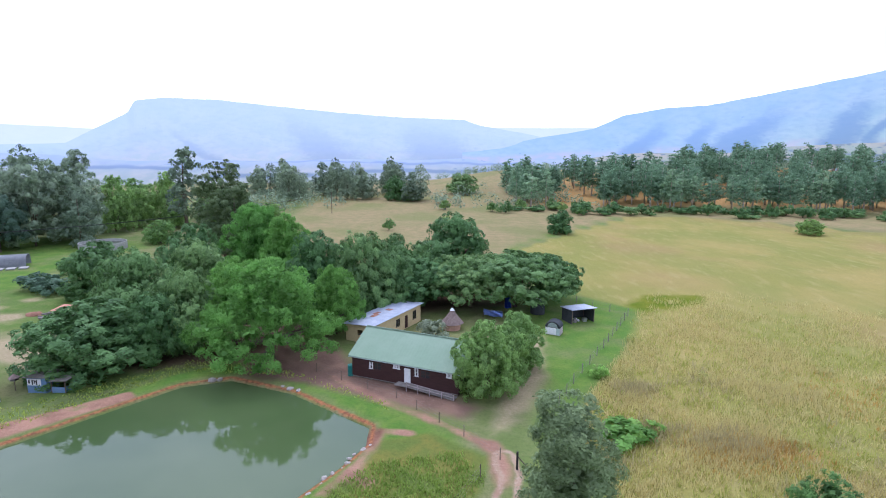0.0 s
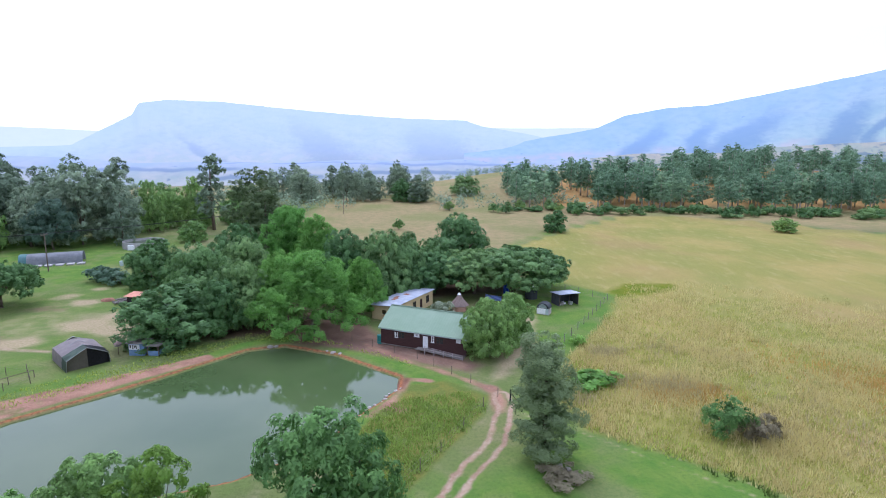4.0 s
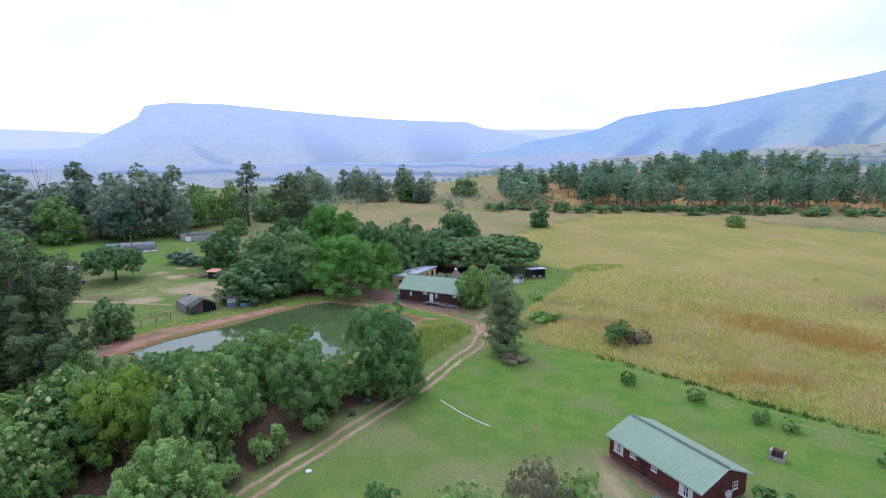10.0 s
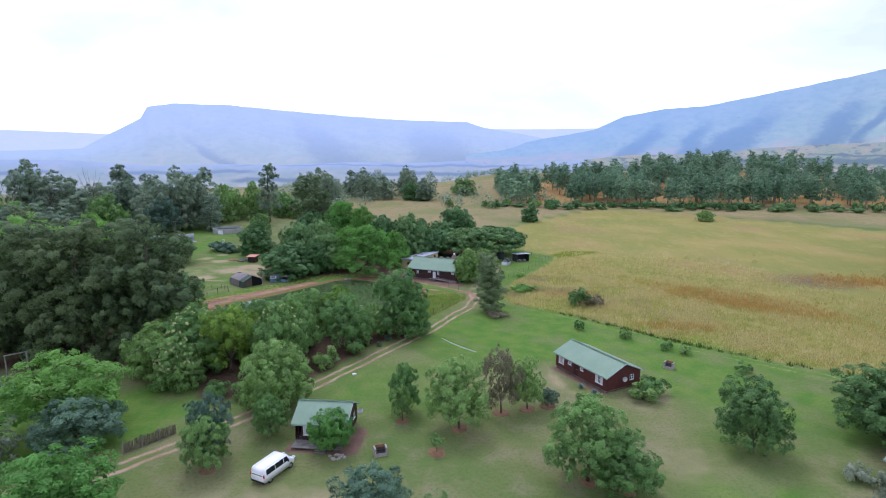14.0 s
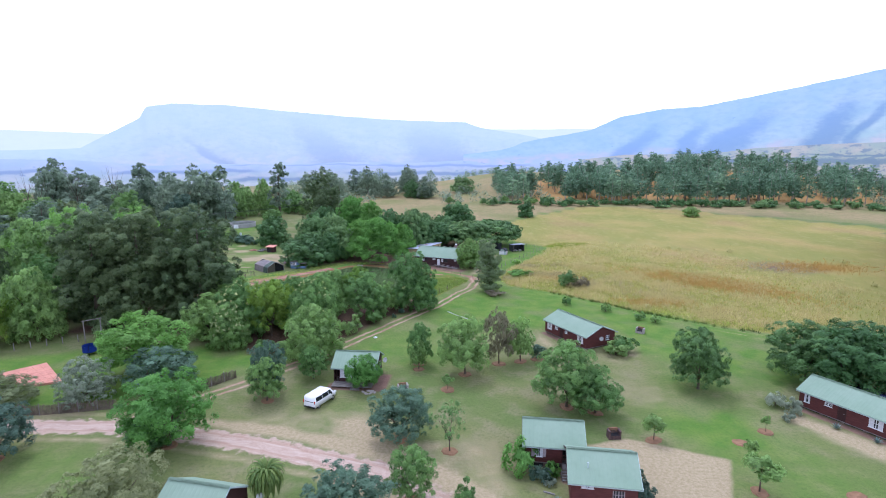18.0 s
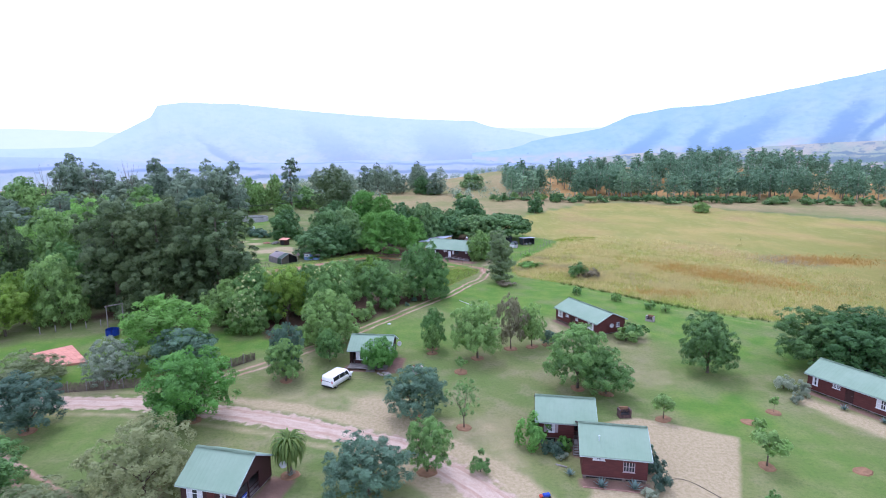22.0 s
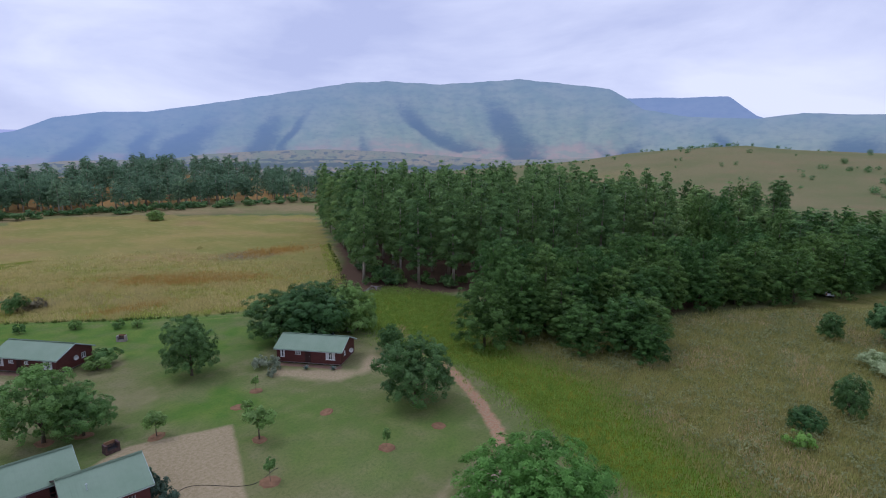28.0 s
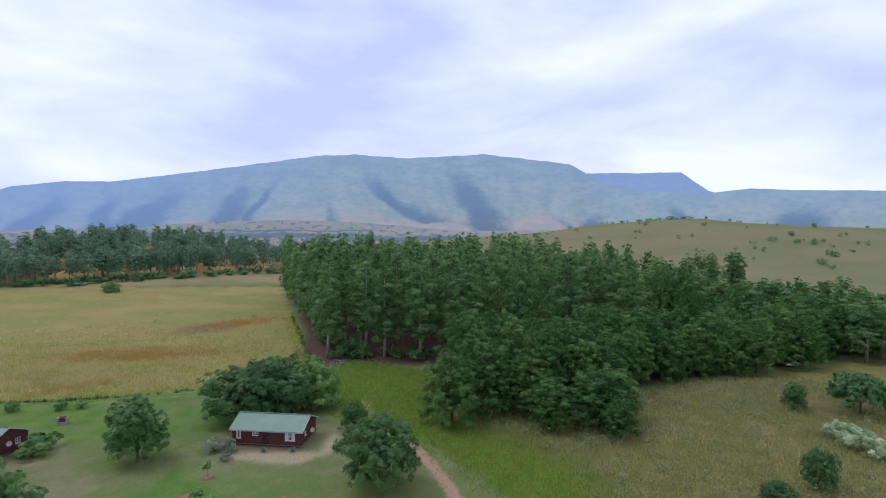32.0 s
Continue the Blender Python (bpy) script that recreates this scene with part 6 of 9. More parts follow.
def window(parent, m, w, h, curtain=True, shutters=False, bars=2, frame_mat="white"):
    """A window in an opening: frame, panes, curtains behind, sill, and shutters where it has them. Its outer face looks to -y."""
    f = 0.06
    fr = boxes(((-w / 2, -0.03, 0), (w / 2, 0.07, f)), ((-w / 2, -0.03, h - f), (w / 2, 0.07, h)), ((-w / 2, -0.03, f), (-w / 2 + f, 0.07, h - f)), ((w / 2 - f, -0.03, f), (w / 2, 0.07, h - f)))
    for k in range(1, bars):
        x = -w / 2 + w * k / bars
        box(fr, (x - 0.03, -0.02, f), (x + 0.03, 0.05, h - f))
    box(fr, (-w / 2 + f, -0.015, h * 0.5 - 0.02), (w / 2 - f, 0.045, h * 0.5 + 0.02))
    win = place(part("window", fr, frame_mat, parent, "small window with a pale frame"), m)
    for k in range(bars):
        a, b = -w / 2 + w * k / bars + 0.03, -w / 2 + w * (k + 1) / bars - 0.03
        part("pane", boxes(((a, 0.02, f), (b, 0.028, h - f))), "pane", win)
    part("sill", boxes(((-w / 2 - 0.06, -0.09, -0.05), (w / 2 + 0.06, 0.02, -0.005)), bevel=0.01), frame_mat, win)
    if curtain:
        for side in (-1, 1):
            bm = bmesh.new()
            n, x0, x1 = 8, side * (w / 2 - 0.05), side * w * 0.14
            lo = [bm.verts.new((x0 + (x1 - x0) * i / n, 0.006 - 0.012 * (i % 2), f)) for i in range(n + 1)]
            hi = [bm.verts.new((x0 + (x1 - x0) * i / n, 0.006 - 0.012 * (i % 2), h - f)) for i in range(n + 1)]
            for i in range(n):
                bm.faces.new((lo[i], lo[i + 1], hi[i + 1], hi[i]))
            part("curtain", bm, "cloth_white", win, "white gathered curtain")
    if shutters:
        for side in (-1, 1):
            a = side * (w / 2 + 0.02)
            bm = boxes(((min(a, a + side * 0.34), -0.07, 0), (max(a, a + side * 0.34), -0.035, h)), bevel=0.006)
            for k in range(6):
                z = h * (k + 0.5) / 6
                box(bm, (min(a, a + side * 0.34) + 0.05, -0.085, z - 0.04), (max(a, a + side * 0.34) - 0.05, -0.068, z + 0.04))
            part("shutter", bm, "shutter", win, "pale pink-white louvred shutter")
    return win


def door(parent, m, w, h, mat, label=""):
    bm = boxes(((-w / 2, -0.03, 0), (w / 2, 0.04, h)), bevel=0.01)
    for lo, hi in ((0.12, 0.95), (1.08, h - 0.14)):
        box(bm, (-w / 2 + 0.12, -0.045, lo), (w / 2 - 0.12, -0.028, hi))
    d = place(part("door", bm, mat, parent, label), m)
    part("door_handle", rods(((w / 2 - 0.1, -0.07, 1.0), (w / 2 - 0.22, -0.07, 1.0), 0.014, 0.014), ((w / 2 - 0.1, -0.02, 1.0), (w / 2 - 0.1, -0.07, 1.0), 0.014, 0.014)), "steel", d, "metal handle")
    bm = boxes(((-w / 2 - 0.08, -0.05, 0), (-w / 2 - 0.005, 0.06, h + 0.08)), ((w / 2 + 0.005, -0.05, 0), (w / 2 + 0.08, 0.06, h + 0.08)), ((-w / 2 - 0.005, -0.05, h + 0.01), (w / 2 + 0.005, 0.06, h + 0.08)))
    part("door_frame", bm, "stain_dark", d)
    return d


def cabin(m, length, width, eave, ridge, label, front=(), right=(), left=(), back=(), floor=0.35, over=0.35, wall="stain_wood", roof="roof_green", group="", plinth=True):
    """A gabled timber cabin: its ridge lies along x, its front looks to -y. front, right, left, back: (kind, x, z, w, h, options)."""
    ob = thing("cabin", m, label, "house", group)
    hl, hw = length / 2, width / 2
    sides = {"front": (front, pose(0, -hw, 0), length, 0.0), "right": (right, pose(hl, 0, 0, 0, 0, 90), width, ridge - eave),
             "left": (left, pose(-hl, 0, 0, 0, 0, -90), width, ridge - eave), "back": (back, pose(0, hw, 0, 0, 0, 180), length, 0.0)}
    for key, (items, at, span, gable) in sides.items():
        holes = [(x - w / 2, x + w / 2, z, z + h) for kind, x, z, w, h, *_ in items]
        w_len = span - (0.2 if key in ("left", "right") else 0)
        peak = gable * (w_len / span) if gable else 0.0
        wo = place(part("wall", wall_core(w_len, eave - 0.03, holes, peak, base=floor), wall, ob), at)
        for board in lap_wall(w_len, eave - 0.03, holes, peak, base=floor):
            part("board", board, wall, wo)
        for kind, x, z, w, h, *opt in items:
            if kind == "porch":
                part("post", boxes(((x - 0.05, 0.0, z), (x + 0.05, 0.1, z + h))), wall, wo)
                for rz in (0.45, 0.9):
                    part("rail", boxes(((x - w / 2, -0.03, z + rz), (x + w / 2, 0.03, z + rz + 0.07))), wall, wo)
                # back and ceiling are black to paint the shade inside the porch
                part("recess", boxes(((x - w / 2 - 0.1, 1.7, z - 0.05), (x + w / 2 + 0.1, 1.76, z + h + 0.1)), ((x - w / 2 - 0.1, 0.12, z + h + 0.12), (x + w / 2 + 0.1, 1.7, z + h + 0.16))), "black", wo, "porch back and ceiling painted black for the shade inside")
            elif kind == "window":
                window(wo, pose(x, 0.02, z), w, h, **(opt[0] if opt else {}))
            elif kind == "door":
                door(wo, pose(x, 0.02, z), w, h, opt[0] if opt else "stain_dark", opt[1] if len(opt) > 1 else "")
    part("floor", boxes(((-hl + 0.05, -hw + 0.05, floor - 0.16), (hl - 0.05, hw - 0.05, floor - 0.01))), "grey_wood", ob)
    # black block under the floor stands in for the crawl space's shade
    part("skirt", boxes(((-hl + 0.3, -hw + 0.3, -0.1), (hl - 0.3, hw - 0.3, floor - 0.17))), "black", ob, "black block painting the shade of the crawl space")
    if plinth:
        n = max(3, int(length / 2.2))
        for i in range(n + 1):
            for s in (-1, 1):
                x = -hl + 0.25 + (length - 0.5) * i / n
                part("pier", boxes(((x - 0.15, s * (hw - 0.2) - 0.15, -0.3), (x + 0.15, s * (hw - 0.2) + 0.15, floor - 0.16)), bevel=0.015), "post_wood", ob)
    run, rise = hw + over, (ridge - eave) * (hw + over) / hw
    for turn in (0, 180):
        place(part("roof", sheet_roof(length + 2 * over, run, rise), roof, ob, "ribbed green metal roof slope"), pose(0, 0, ridge + 0.08, 0, 0, turn))
    cap = bmesh.new()
    for s in (-1, 1):
        v = [cap.verts.new(p) for p in ((-hl - over, 0, ridge + 0.135), (hl + over, 0, ridge + 0.135), (hl + over, s * 0.2, ridge + 0.065 + 0.03), (-hl - over, s * 0.2, ridge + 0.065 + 0.03))]
        cap.faces.new(v)
    bmesh.ops.solidify(cap, geom=cap.faces, thickness=0.012)
    part("ridge_cap", cap, roof, ob)
    for end in (-1, 1):
        for s in (-1, 1):
            bm = bmesh.new()
            x0, x1 = end * (hl + over - 0.01), end * (hl + over + 0.03)
            pts = [(x, s * y, z) for x in (x0, x1) for y, z in ((0, ridge + 0.09), (run, ridge + 0.09 - rise), (run, ridge - 0.08 - rise), (0, ridge - 0.08))]
            v = [bm.verts.new(p) for p in pts]
            for f in ((0, 1, 2, 3), (7, 6, 5, 4), (0, 4, 5, 1), (1, 5, 6, 2), (2, 6, 7, 3), (3, 7, 4, 0)):
                bm.faces.new([v[i] for i in f])
            bmesh.ops.recalc_face_normals(bm, faces=bm.faces)
            part("barge_board", bm, "roof_trim" if end > 0 else "stain_dark", ob)
    for s in (-1, 1):
        part("fascia", boxes(((-hl - over, s * (run - 0.04) - 0.012, ridge - 0.1 - rise), (hl + over, s * (run - 0.04) + 0.012, ridge + 0.03 - rise))), "roof_trim", ob)
    return ob


def steps(parent, x, y, floor, width=1.1, count=3):
    for k in range(count):
        z = floor * (count - k) / (count + 1)
        part("step", boxes(((x - width / 2, y - 0.28 * (k + 1), z - 0.05), (x + width / 2, y - 0.28 * k, z)), bevel=0.01), "grey_wood", parent)
    for s in (-1, 1):
        bm = bmesh.new()
        v = [bm.verts.new((x + s * (width / 2 + 0.03) + d, yy, zz)) for d in (-0.02, 0.02) for yy, zz in ((y, -0.05), (y, floor - 0.06), (y - 0.28 * count, floor / (count + 1) - 0.06), (y - 0.28 * count, -0.05))]
        for f in ((0, 1, 2, 3), (7, 6, 5, 4), (0, 4, 5, 1), (1, 5, 6, 2), (2, 6, 7, 3), (3, 7, 4, 0)):
            bm.faces.new([v[i] for i in f])
        bmesh.ops.recalc_face_normals(bm, faces=bm.faces)
        part("stringer", bm, "grey_wood", parent)


def dish(m, mast=0.7):
    """A satellite dish on a bracket that runs back to the wall, at the origin's height."""
    ob = thing("satellite_dish", m, "white round satellite dish on a wall bracket", "satellite dish", "satellite dishes")
    bm = bmesh.new()
    rings, seg = 5, 20
    grid = [[bm.verts.new((0.36 * r / rings * math.cos(a), -0.25 - 0.0 + 0.12 * (1 - (r / rings) ** 2) , 0.40 * r / rings * math.sin(a))) for a in np.arange(seg) * 2 * math.pi / seg] for r in range(1, rings + 1)]
    hub = bm.verts.new((0, -0.13, 0))
    for k in range(seg):
        bm.faces.new((hub, grid[0][k], grid[0][(k + 1) % seg]))
        for r in range(rings - 1):
            bm.faces.new((grid[r][k], grid[r + 1][k], grid[r + 1][(k + 1) % seg], grid[r][(k + 1) % seg]))
    bmesh.ops.solidify(bm, geom=bm.faces, thickness=0.015)
    part("reflector", bm, "white", ob)
    part("bracket", rods(((0, -0.1, 0), (0, 0.0, -0.15), 0.025, 0.025), ((0, 0, -0.15), (0, mast, -0.2), 0.025, 0.025)), "steel", ob)
    arm = part("arm", rods(((0, -0.2, -0.42), (0, -0.62, -0.12), 0.014, 0.014)), "steel", ob)
    part("receiver", rods(((0, -0.66, -0.1), (0, -0.54, -0.06), 0.04, 0.03)), "white", arm, "small pale receiver head")
    return ob


WIN = {"bars": 2}
# cabin on the lawn near the field
b_at = pose(22.15, -2.65, 0, 0, 0, -60.4)
cabin(b_at, 11.2, 6.6, 2.55, 3.95, "dark red timber cabin with a pale green metal roof", group="lawn cabins",
      front=[("window", -4.3, 1.05, 1.3, 1.15, WIN), ("window", -2.3, 1.55, 0.8, 0.45, {"curtain": False}), ("window", 0.4, 1.55, 0.7, 0.45, {"curtain": False}),
             ("door", -0.9, 0.36, 0.85, 1.95, "stain_dark", "dark red panelled door"), ("window", 4.1, 1.0, 1.5, 1.25, WIN)],
      right=[("window", 1.6, 1.2, 0.8, 0.8, {"curtain": False})])
dish(b_at @ pose(6.3, -0.6, 2.0, 0, 0, 70))
e_at = pose(51.3, -32.4, 0, 0, 0, -60.4)
cabin(e_at, 10.6, 6.2, 2.5, 3.85, "dark red timber cabin with a green roof beside a gravel path", group="lawn cabins",
      front=[("window", -4.3, 1.05, 0.7, 1.2, {"bars": 1}), ("window", -1.7, 1.6, 0.9, 0.45, {"curtain": False}), ("door", -0.1, 0.36, 0.85, 1.95, "stain_dark", "dark red panelled door"),
             ("window", 3.6, 1.0, 1.5, 1.25, WIN)], right=[("window", -1.4, 1.3, 0.7, 0.7, {"curtain": False})])
dish(e_at @ pose(6.0, -0.5, 1.9, 0, 0, 40))
c_at = pose(-15.1, -21.2, 0, 0, 0, -3)
c_cab = cabin(c_at, 6.1, 5.6, 2.55, 4.0, "small dark timber cabin with a green roof and porch", group="lawn cabins", wall="stain_dark",
              front=[("window", -1.2, 0.95, 1.7, 1.45, {"bars": 3}), ("porch", -2.65, 0.36, 0.8, 1.95), ("door", 0.9, 0.36, 0.85, 1.95, "stain_dark", "dark panelled door")],
              right=[("door", -0.6, 0.36, 0.85, 1.95, "teal_paint", "teal green door"), ("window", 1.4, 1.2, 0.8, 0.9, {"curtain": False})])
part("deck", boxes(((-3.0, -4.6, 0.24), (3.0, -2.85, 0.32))), "grey_wood", c_cab, "weathered board porch")
steps(c_cab, 0.6, -4.6, 0.32, 1.2, 2)
dish(c_at @ pose(3.75, 1.6, 2.2, 0, 0, 30), 0.55)
d_at = pose(11.0, -42.3, 0, 0, 0, -6)
d_cab = cabin(d_at, 6.1, 5.9, 2.75, 4.25, "dark red timber cabin wing with pale shutters", group="lawn cabins", wall="stain_wood", floor=0.75,
              front=[("window", -1.6, 1.35, 0.85, 1.05, {"bars": 2, "shutters": True}), ("porch", 1.95, 0.76, 2.1, 1.95)])
part("deck", boxes(((0.9, -4.1, 0.64), (2.9, -3.0, 0.74))), "grey_wood", d_cab, "weathered board landing")
steps(d_cab, 1.35, -4.1, 0.74, 1.05, 4)
d2_at = pose(14.75, -48.85, 0, 0, 0, -7)
cabin(d2_at, 6.2, 6.4, 2.8, 4.35, "dark red timber cabin wing with a barred window", group="lawn cabins", floor=0.45,
      front=[("window", -1.55, 2.15, 1.15, 0.42, {"bars": 2}), ("window", 1.35, 1.15, 1.1, 1.1, {"bars": 4, "curtain": False, "frame_mat": "shutter"})], right=[("window", 0.5, 1.5, 0.8, 0.9, {"curtain": False})])
for dx in (-1.45,):
    tagged(part("vent_pipe", rods(((0, 0, 0), (0, 0, 0.55), 0.06, 0.06), ((0, 0, 0.5), (0, 0, 0.58), 0.1, 0.1)), "roof_trim"), "short green vent pipe on the cabin roof", "vent pipe").matrix_basis = d2_at @ pose(dx, -1.9, 3.5)
f_at = pose(-22.95, -55.6, 0, 0, 0, -10.5)
f_cab = cabin(f_at, 5.6, 6.0, 2.55, 4.35, "dark timber cabin with green roof and railed porch", group="lawn cabins", wall="stain_dark",
              front=[("window", -1.35, 0.75, 1.7, 1.75, {"bars": 3}), ("door", 0.35, 0.36, 0.85, 1.95, "stain_wood", "reddish panelled door"), ("window", 1.6, 1.55, 0.6, 0.6, {"bars": 1})],
              right=[("porch", -0.85, 0.36, 3.4, 1.95)])
bm = boxes(((-0.025, -0.38, -0.45), (0.0, 0.38, 0.0)))
tw = tagged(part("towel", bm, "bright_blue"), "bright blue towel with white bars on the porch rail", "towel")
tw.matrix_basis = f_at @ pose(2.87, -1.7, 1.34)
part("stripe", boxes(((0.003, -0.38, -0.26), (0.012, 0.38, -0.2)), ((0.003, -0.05, -0.45), (0.012, 0.03, -0.262))), "white", tw, "white woven bar")
dish(f_at @ pose(4.4, 2.6, 2.1, 0, 0, 30), 1.4)

# farm house by the pond
a_at = pose(-5.5, 64.25, 0, 0, 0, -20.9)
a_cab = cabin(a_at, 14.2, 8.6, 3.0, 5.25, "long dark maroon timber farm house with a green roof", wall="stain_dark", floor=0.3,
              front=[("window", -4.4, 1.55, 0.55, 0.9, {"bars": 1}), ("window", -3.5, 1.5, 1.0, 0.95, {"curtain": False, "frame_mat": "stain_dark"}), ("window", -0.9, 2.1, 0.9, 0.5, {"bars": 2}),
                     ("door", 0.55, 0.42, 0.85, 1.95, "white", "white panelled door"), ("window", 1.75, 1.6, 0.5, 0.95, {"bars": 1}), ("window", 2.9, 1.5, 1.2, 0.95, {"curtain": False, "frame_mat": "stain_dark"}),
                     ("window", 5.9, 2.1, 0.7, 0.5, {"bars": 2})], left=[("window", 0, 1.5, 1.2, 1.1, {})])
ramp = thing("ramp", a_at @ pose(0, -4.35, 0), "long wooden ramp with pale handrail along the house", "ramp")
bm = bmesh.new()
v = [bm.verts.new((x, y, z + d)) for d in (-0.06, 0) for x, y, z in ((-0.6, -0.05, 0.6), (1.2, -0.05, 0.58), (7.0, -0.05, 0.06), (7.0, -1.15, 0.06), (1.2, -1.15, 0.58), (-0.6, -1.15, 0.6))]
bm.faces.new(v[6:12])
bm.faces.new(v[5::-1])
for k in range(6):
    bm.faces.new((v[k], v[(k + 1) % 6], v[6 + (k + 1) % 6], v[6 + k]))
bmesh.ops.recalc_face_normals(bm, faces=bm.faces)
part("deck", bm, "grey_wood", ramp)
for k in range(5):
    x = 1.0 + 1.5 * k
    part("post", boxes(((x - 0.04, -1.2, -0.1), (x + 0.04, -1.12, 1.22 - 0.13 * k)), bevel=0.008), "shutter", ramp)
for h in (0.62, 0.3):
    part("rail", rods(((0.9, -1.16, 0.6 + h), (7.0, -1.16, 0.06 + h), 0.03, 0.03)), "shutter", ramp)
drum = thing("rain_barrel", a_at @ pose(-7.55, -3.9, 0), "tall teal plastic rain barrel at the house corner", "barrel")
part("body", rods(((0, 0, 0), (0, 0, 1.35), 0.42, 0.42), ((0, 0, 0.4), (0, 0, 0.45), 0.44, 0.44), ((0, 0, 0.9), (0, 0, 0.95), 0.44, 0.44), sides=18), "teal_paint", drum)
part("lid", rods(((0, 0, 1.36), (0, 0, 1.42), 0.44, 0.3), sides=18), "teal_paint", drum)

# plastered outbuilding with a low zinc roof
y_at = pose(-12.1, 81.1, 0, 0, 0, 64) @ Matrix.Diagonal((0.88, 0.84, 1, 1))
yel = thing("outbuilding", y_at, "long yellow plastered outbuilding with a rusty zinc roof", "house")
holes = [(-0.9, 0.4, 1.0, 2.2), (2.0, 3.1, 0.05, 2.15), (4.7, 6.0, 0.9, 2.3)]
fw = place(part("wall", flat_wall(15.2, 2.9, holes), "plaster", yel), pose(0, -3, 0))
place(part("wall", flat_wall(15.2, 2.5, []), "plaster", yel), pose(0, 3, 0, 0, 0, 180))
place(part("wall", flat_wall(5.6, 2.5, [(-0.5, 0.5, 1.1, 1.9)], rake=0.4), "plaster", yel), pose(-7.6, 0, 0, 0, 0, -90))
place(part("wall", flat_wall(5.6, 2.9, [], rake=-0.4), "plaster", yel), pose(7.6, 0, 0, 0, 0, 90))
window(fw, pose(-0.25, 0.05, 1.0), 1.3, 1.2, False, frame_mat="stain_dark")
window(fw, pose(5.35, 0.05, 0.9), 1.3, 1.4, False, frame_mat="stain_dark")
door(fw, pose(2.55, 0.1, 0.06), 1.1, 2.05, "stain_dark", "dark brown door")
r = part("roof", sheet_roof(16.2, 7.0, 0.45, 0.5), "roof_zinc", yel, "weathered blue-grey zinc roof")
r.matrix_basis = pose(0, -3.5, 3.06, 0, 0, 180)
for x, y, w, d in ((-2.4, 0.6, 1.8, 0.9), (-0.9, 1.2, 1.5, 0.8), (1.8, 0.3, 1.0, 1.2)):
    part("roof_patch", boxes(((x - w / 2, y - d / 2, 2.855 - 0.064 * y), (x + w / 2, y + d / 2, 2.89 - 0.064 * y))), "rust", yel, "rust-red repair sheet")
part("floor", boxes(((-7.4, -2.8, 0.0), (7.4, 2.8, 0.05))), "concrete", yel)

# thatched hut
hut = thing("thatched_hut", pose(-1.6, 82.2, 0) @ Matrix.Scale(0.8, 4), "small round hut with a conical thatched roof", "hut")
part("wall", rods(((0, 0, -0.1), (0, 0, 1.5), 1.7, 1.7), sides=18), "plaster_pink", hut)
bm = rods(((0, 0, 1.3), (0, 0, 2.6), 2.3, 1.15), ((0, 0, 2.6), (0, 0, 3.9), 1.15, 0.25), sides=24)
for v in bm.verts:
    v.co.z += 0.06 * math.sin(v.co.x * 9) * math.cos(v.co.y * 7)
part("roof", bm, "thatch", hut, "grey-brown conical thatch")
part("cap", rods(((0, 0, 3.8), (0, 0, 4.25), 0.5, 0.12), sides=14), "white", hut, "white plastered cap")

# back yard: hutch, open shed, tank, sheets
hu = thing("hutch", pose(14.3, 80.8, 0, 0, 0, -25), "small hutch with a white front and curved roof", "hutch")
part("body", boxes(((-1.15, -0.9, 0.0), (1.15, 0.9, 1.2)), bevel=0.02), "canvas_grey", hu)
part("front_panel", boxes(((-1.1, -0.95, 0.08), (0.55, -0.905, 1.15)), bevel=0.01), "white", hu, "white painted board")
part("side_panel", boxes(((0.6, -0.94, 0.08), (1.12, -0.905, 1.15))), "roof_trim", hu)
bm = bmesh.new()
rows = [[bm.verts.new((1.2 * math.cos(a), y, 1.2 + 0.95 * math.sin(a))) for a in np.linspace(0, math.pi, 11)] for y in (-0.95, 0.95)]
for k in range(10):
    bm.faces.new((rows[0][k], rows[0][k + 1], rows[1][k + 1], rows[1][k]))
for rr in rows:
    bm.faces.new(rr)
part("roof", bm, "shade_net", hu, "dark curved roof")
bm = bmesh.new()
arc = [bm.verts.new((0.8 * math.cos(a), -0.97, 1.25 + 0.75 * math.sin(a))) for a in np.linspace(0, math.pi, 9)]
bm.faces.new(arc)
bmesh.ops.solidify(bm, geom=bm.faces, thickness=0.02)
part("gable_panel", bm, "roof_trim", hu)
sh = thing("open_shed", pose(19.4, 87.6, 0, 0, 0, 22), "open-fronted dark shed with a flat tin roof", "shed")
for x in (-2.1, 2.1):
    for y in (-1.5, 1.5):
        part("post", rods(((x, y, -0.1), (x, y, 2.25), 0.07, 0.06)), "post_wood", sh)
for lo, hi in (((-2.1, 1.5, 0), (2.1, 1.56, 2.1)), ((-2.16, -1.5, 0), (-2.1, 1.5, 2.1)), ((2.1, -1.5, 0), (2.16, 1.5, 2.1))):
    part("wall_panel", boxes((lo, hi)), "shade_net", sh, "dark shade-net side")
place(part("roof", sheet_roof(4.8, 3.8, 0.3, 0.4), "roof_zinc", sh, "pale tin roof sheet"), pose(0, -1.9, 2.5, 0, 0, 180))
R2 = random.Random(9)
for k in range(7):
    x, y, s = R2.uniform(-1.7, 1.7), R2.uniform(-1.1, 1.0), R2.uniform(0.25, 0.6)
    m = sh.matrix_basis @ pose(x, y, 0, 0, 0, R2.uniform(0, 90))
    tagged(part("crate", boxes(((-s / 2, -s / 2, 0), (s / 2, s / 2, s * 1.1)), bevel=0.02), R2.choice(["white", "blue_paint", "grey_wood", "steel"])), "stored box in the open shed", "crate", "stored crates").matrix_basis = m
tk = thing("water_tank", pose(13.2, 91.5, 0), "black water tank under the acacia", "tank")
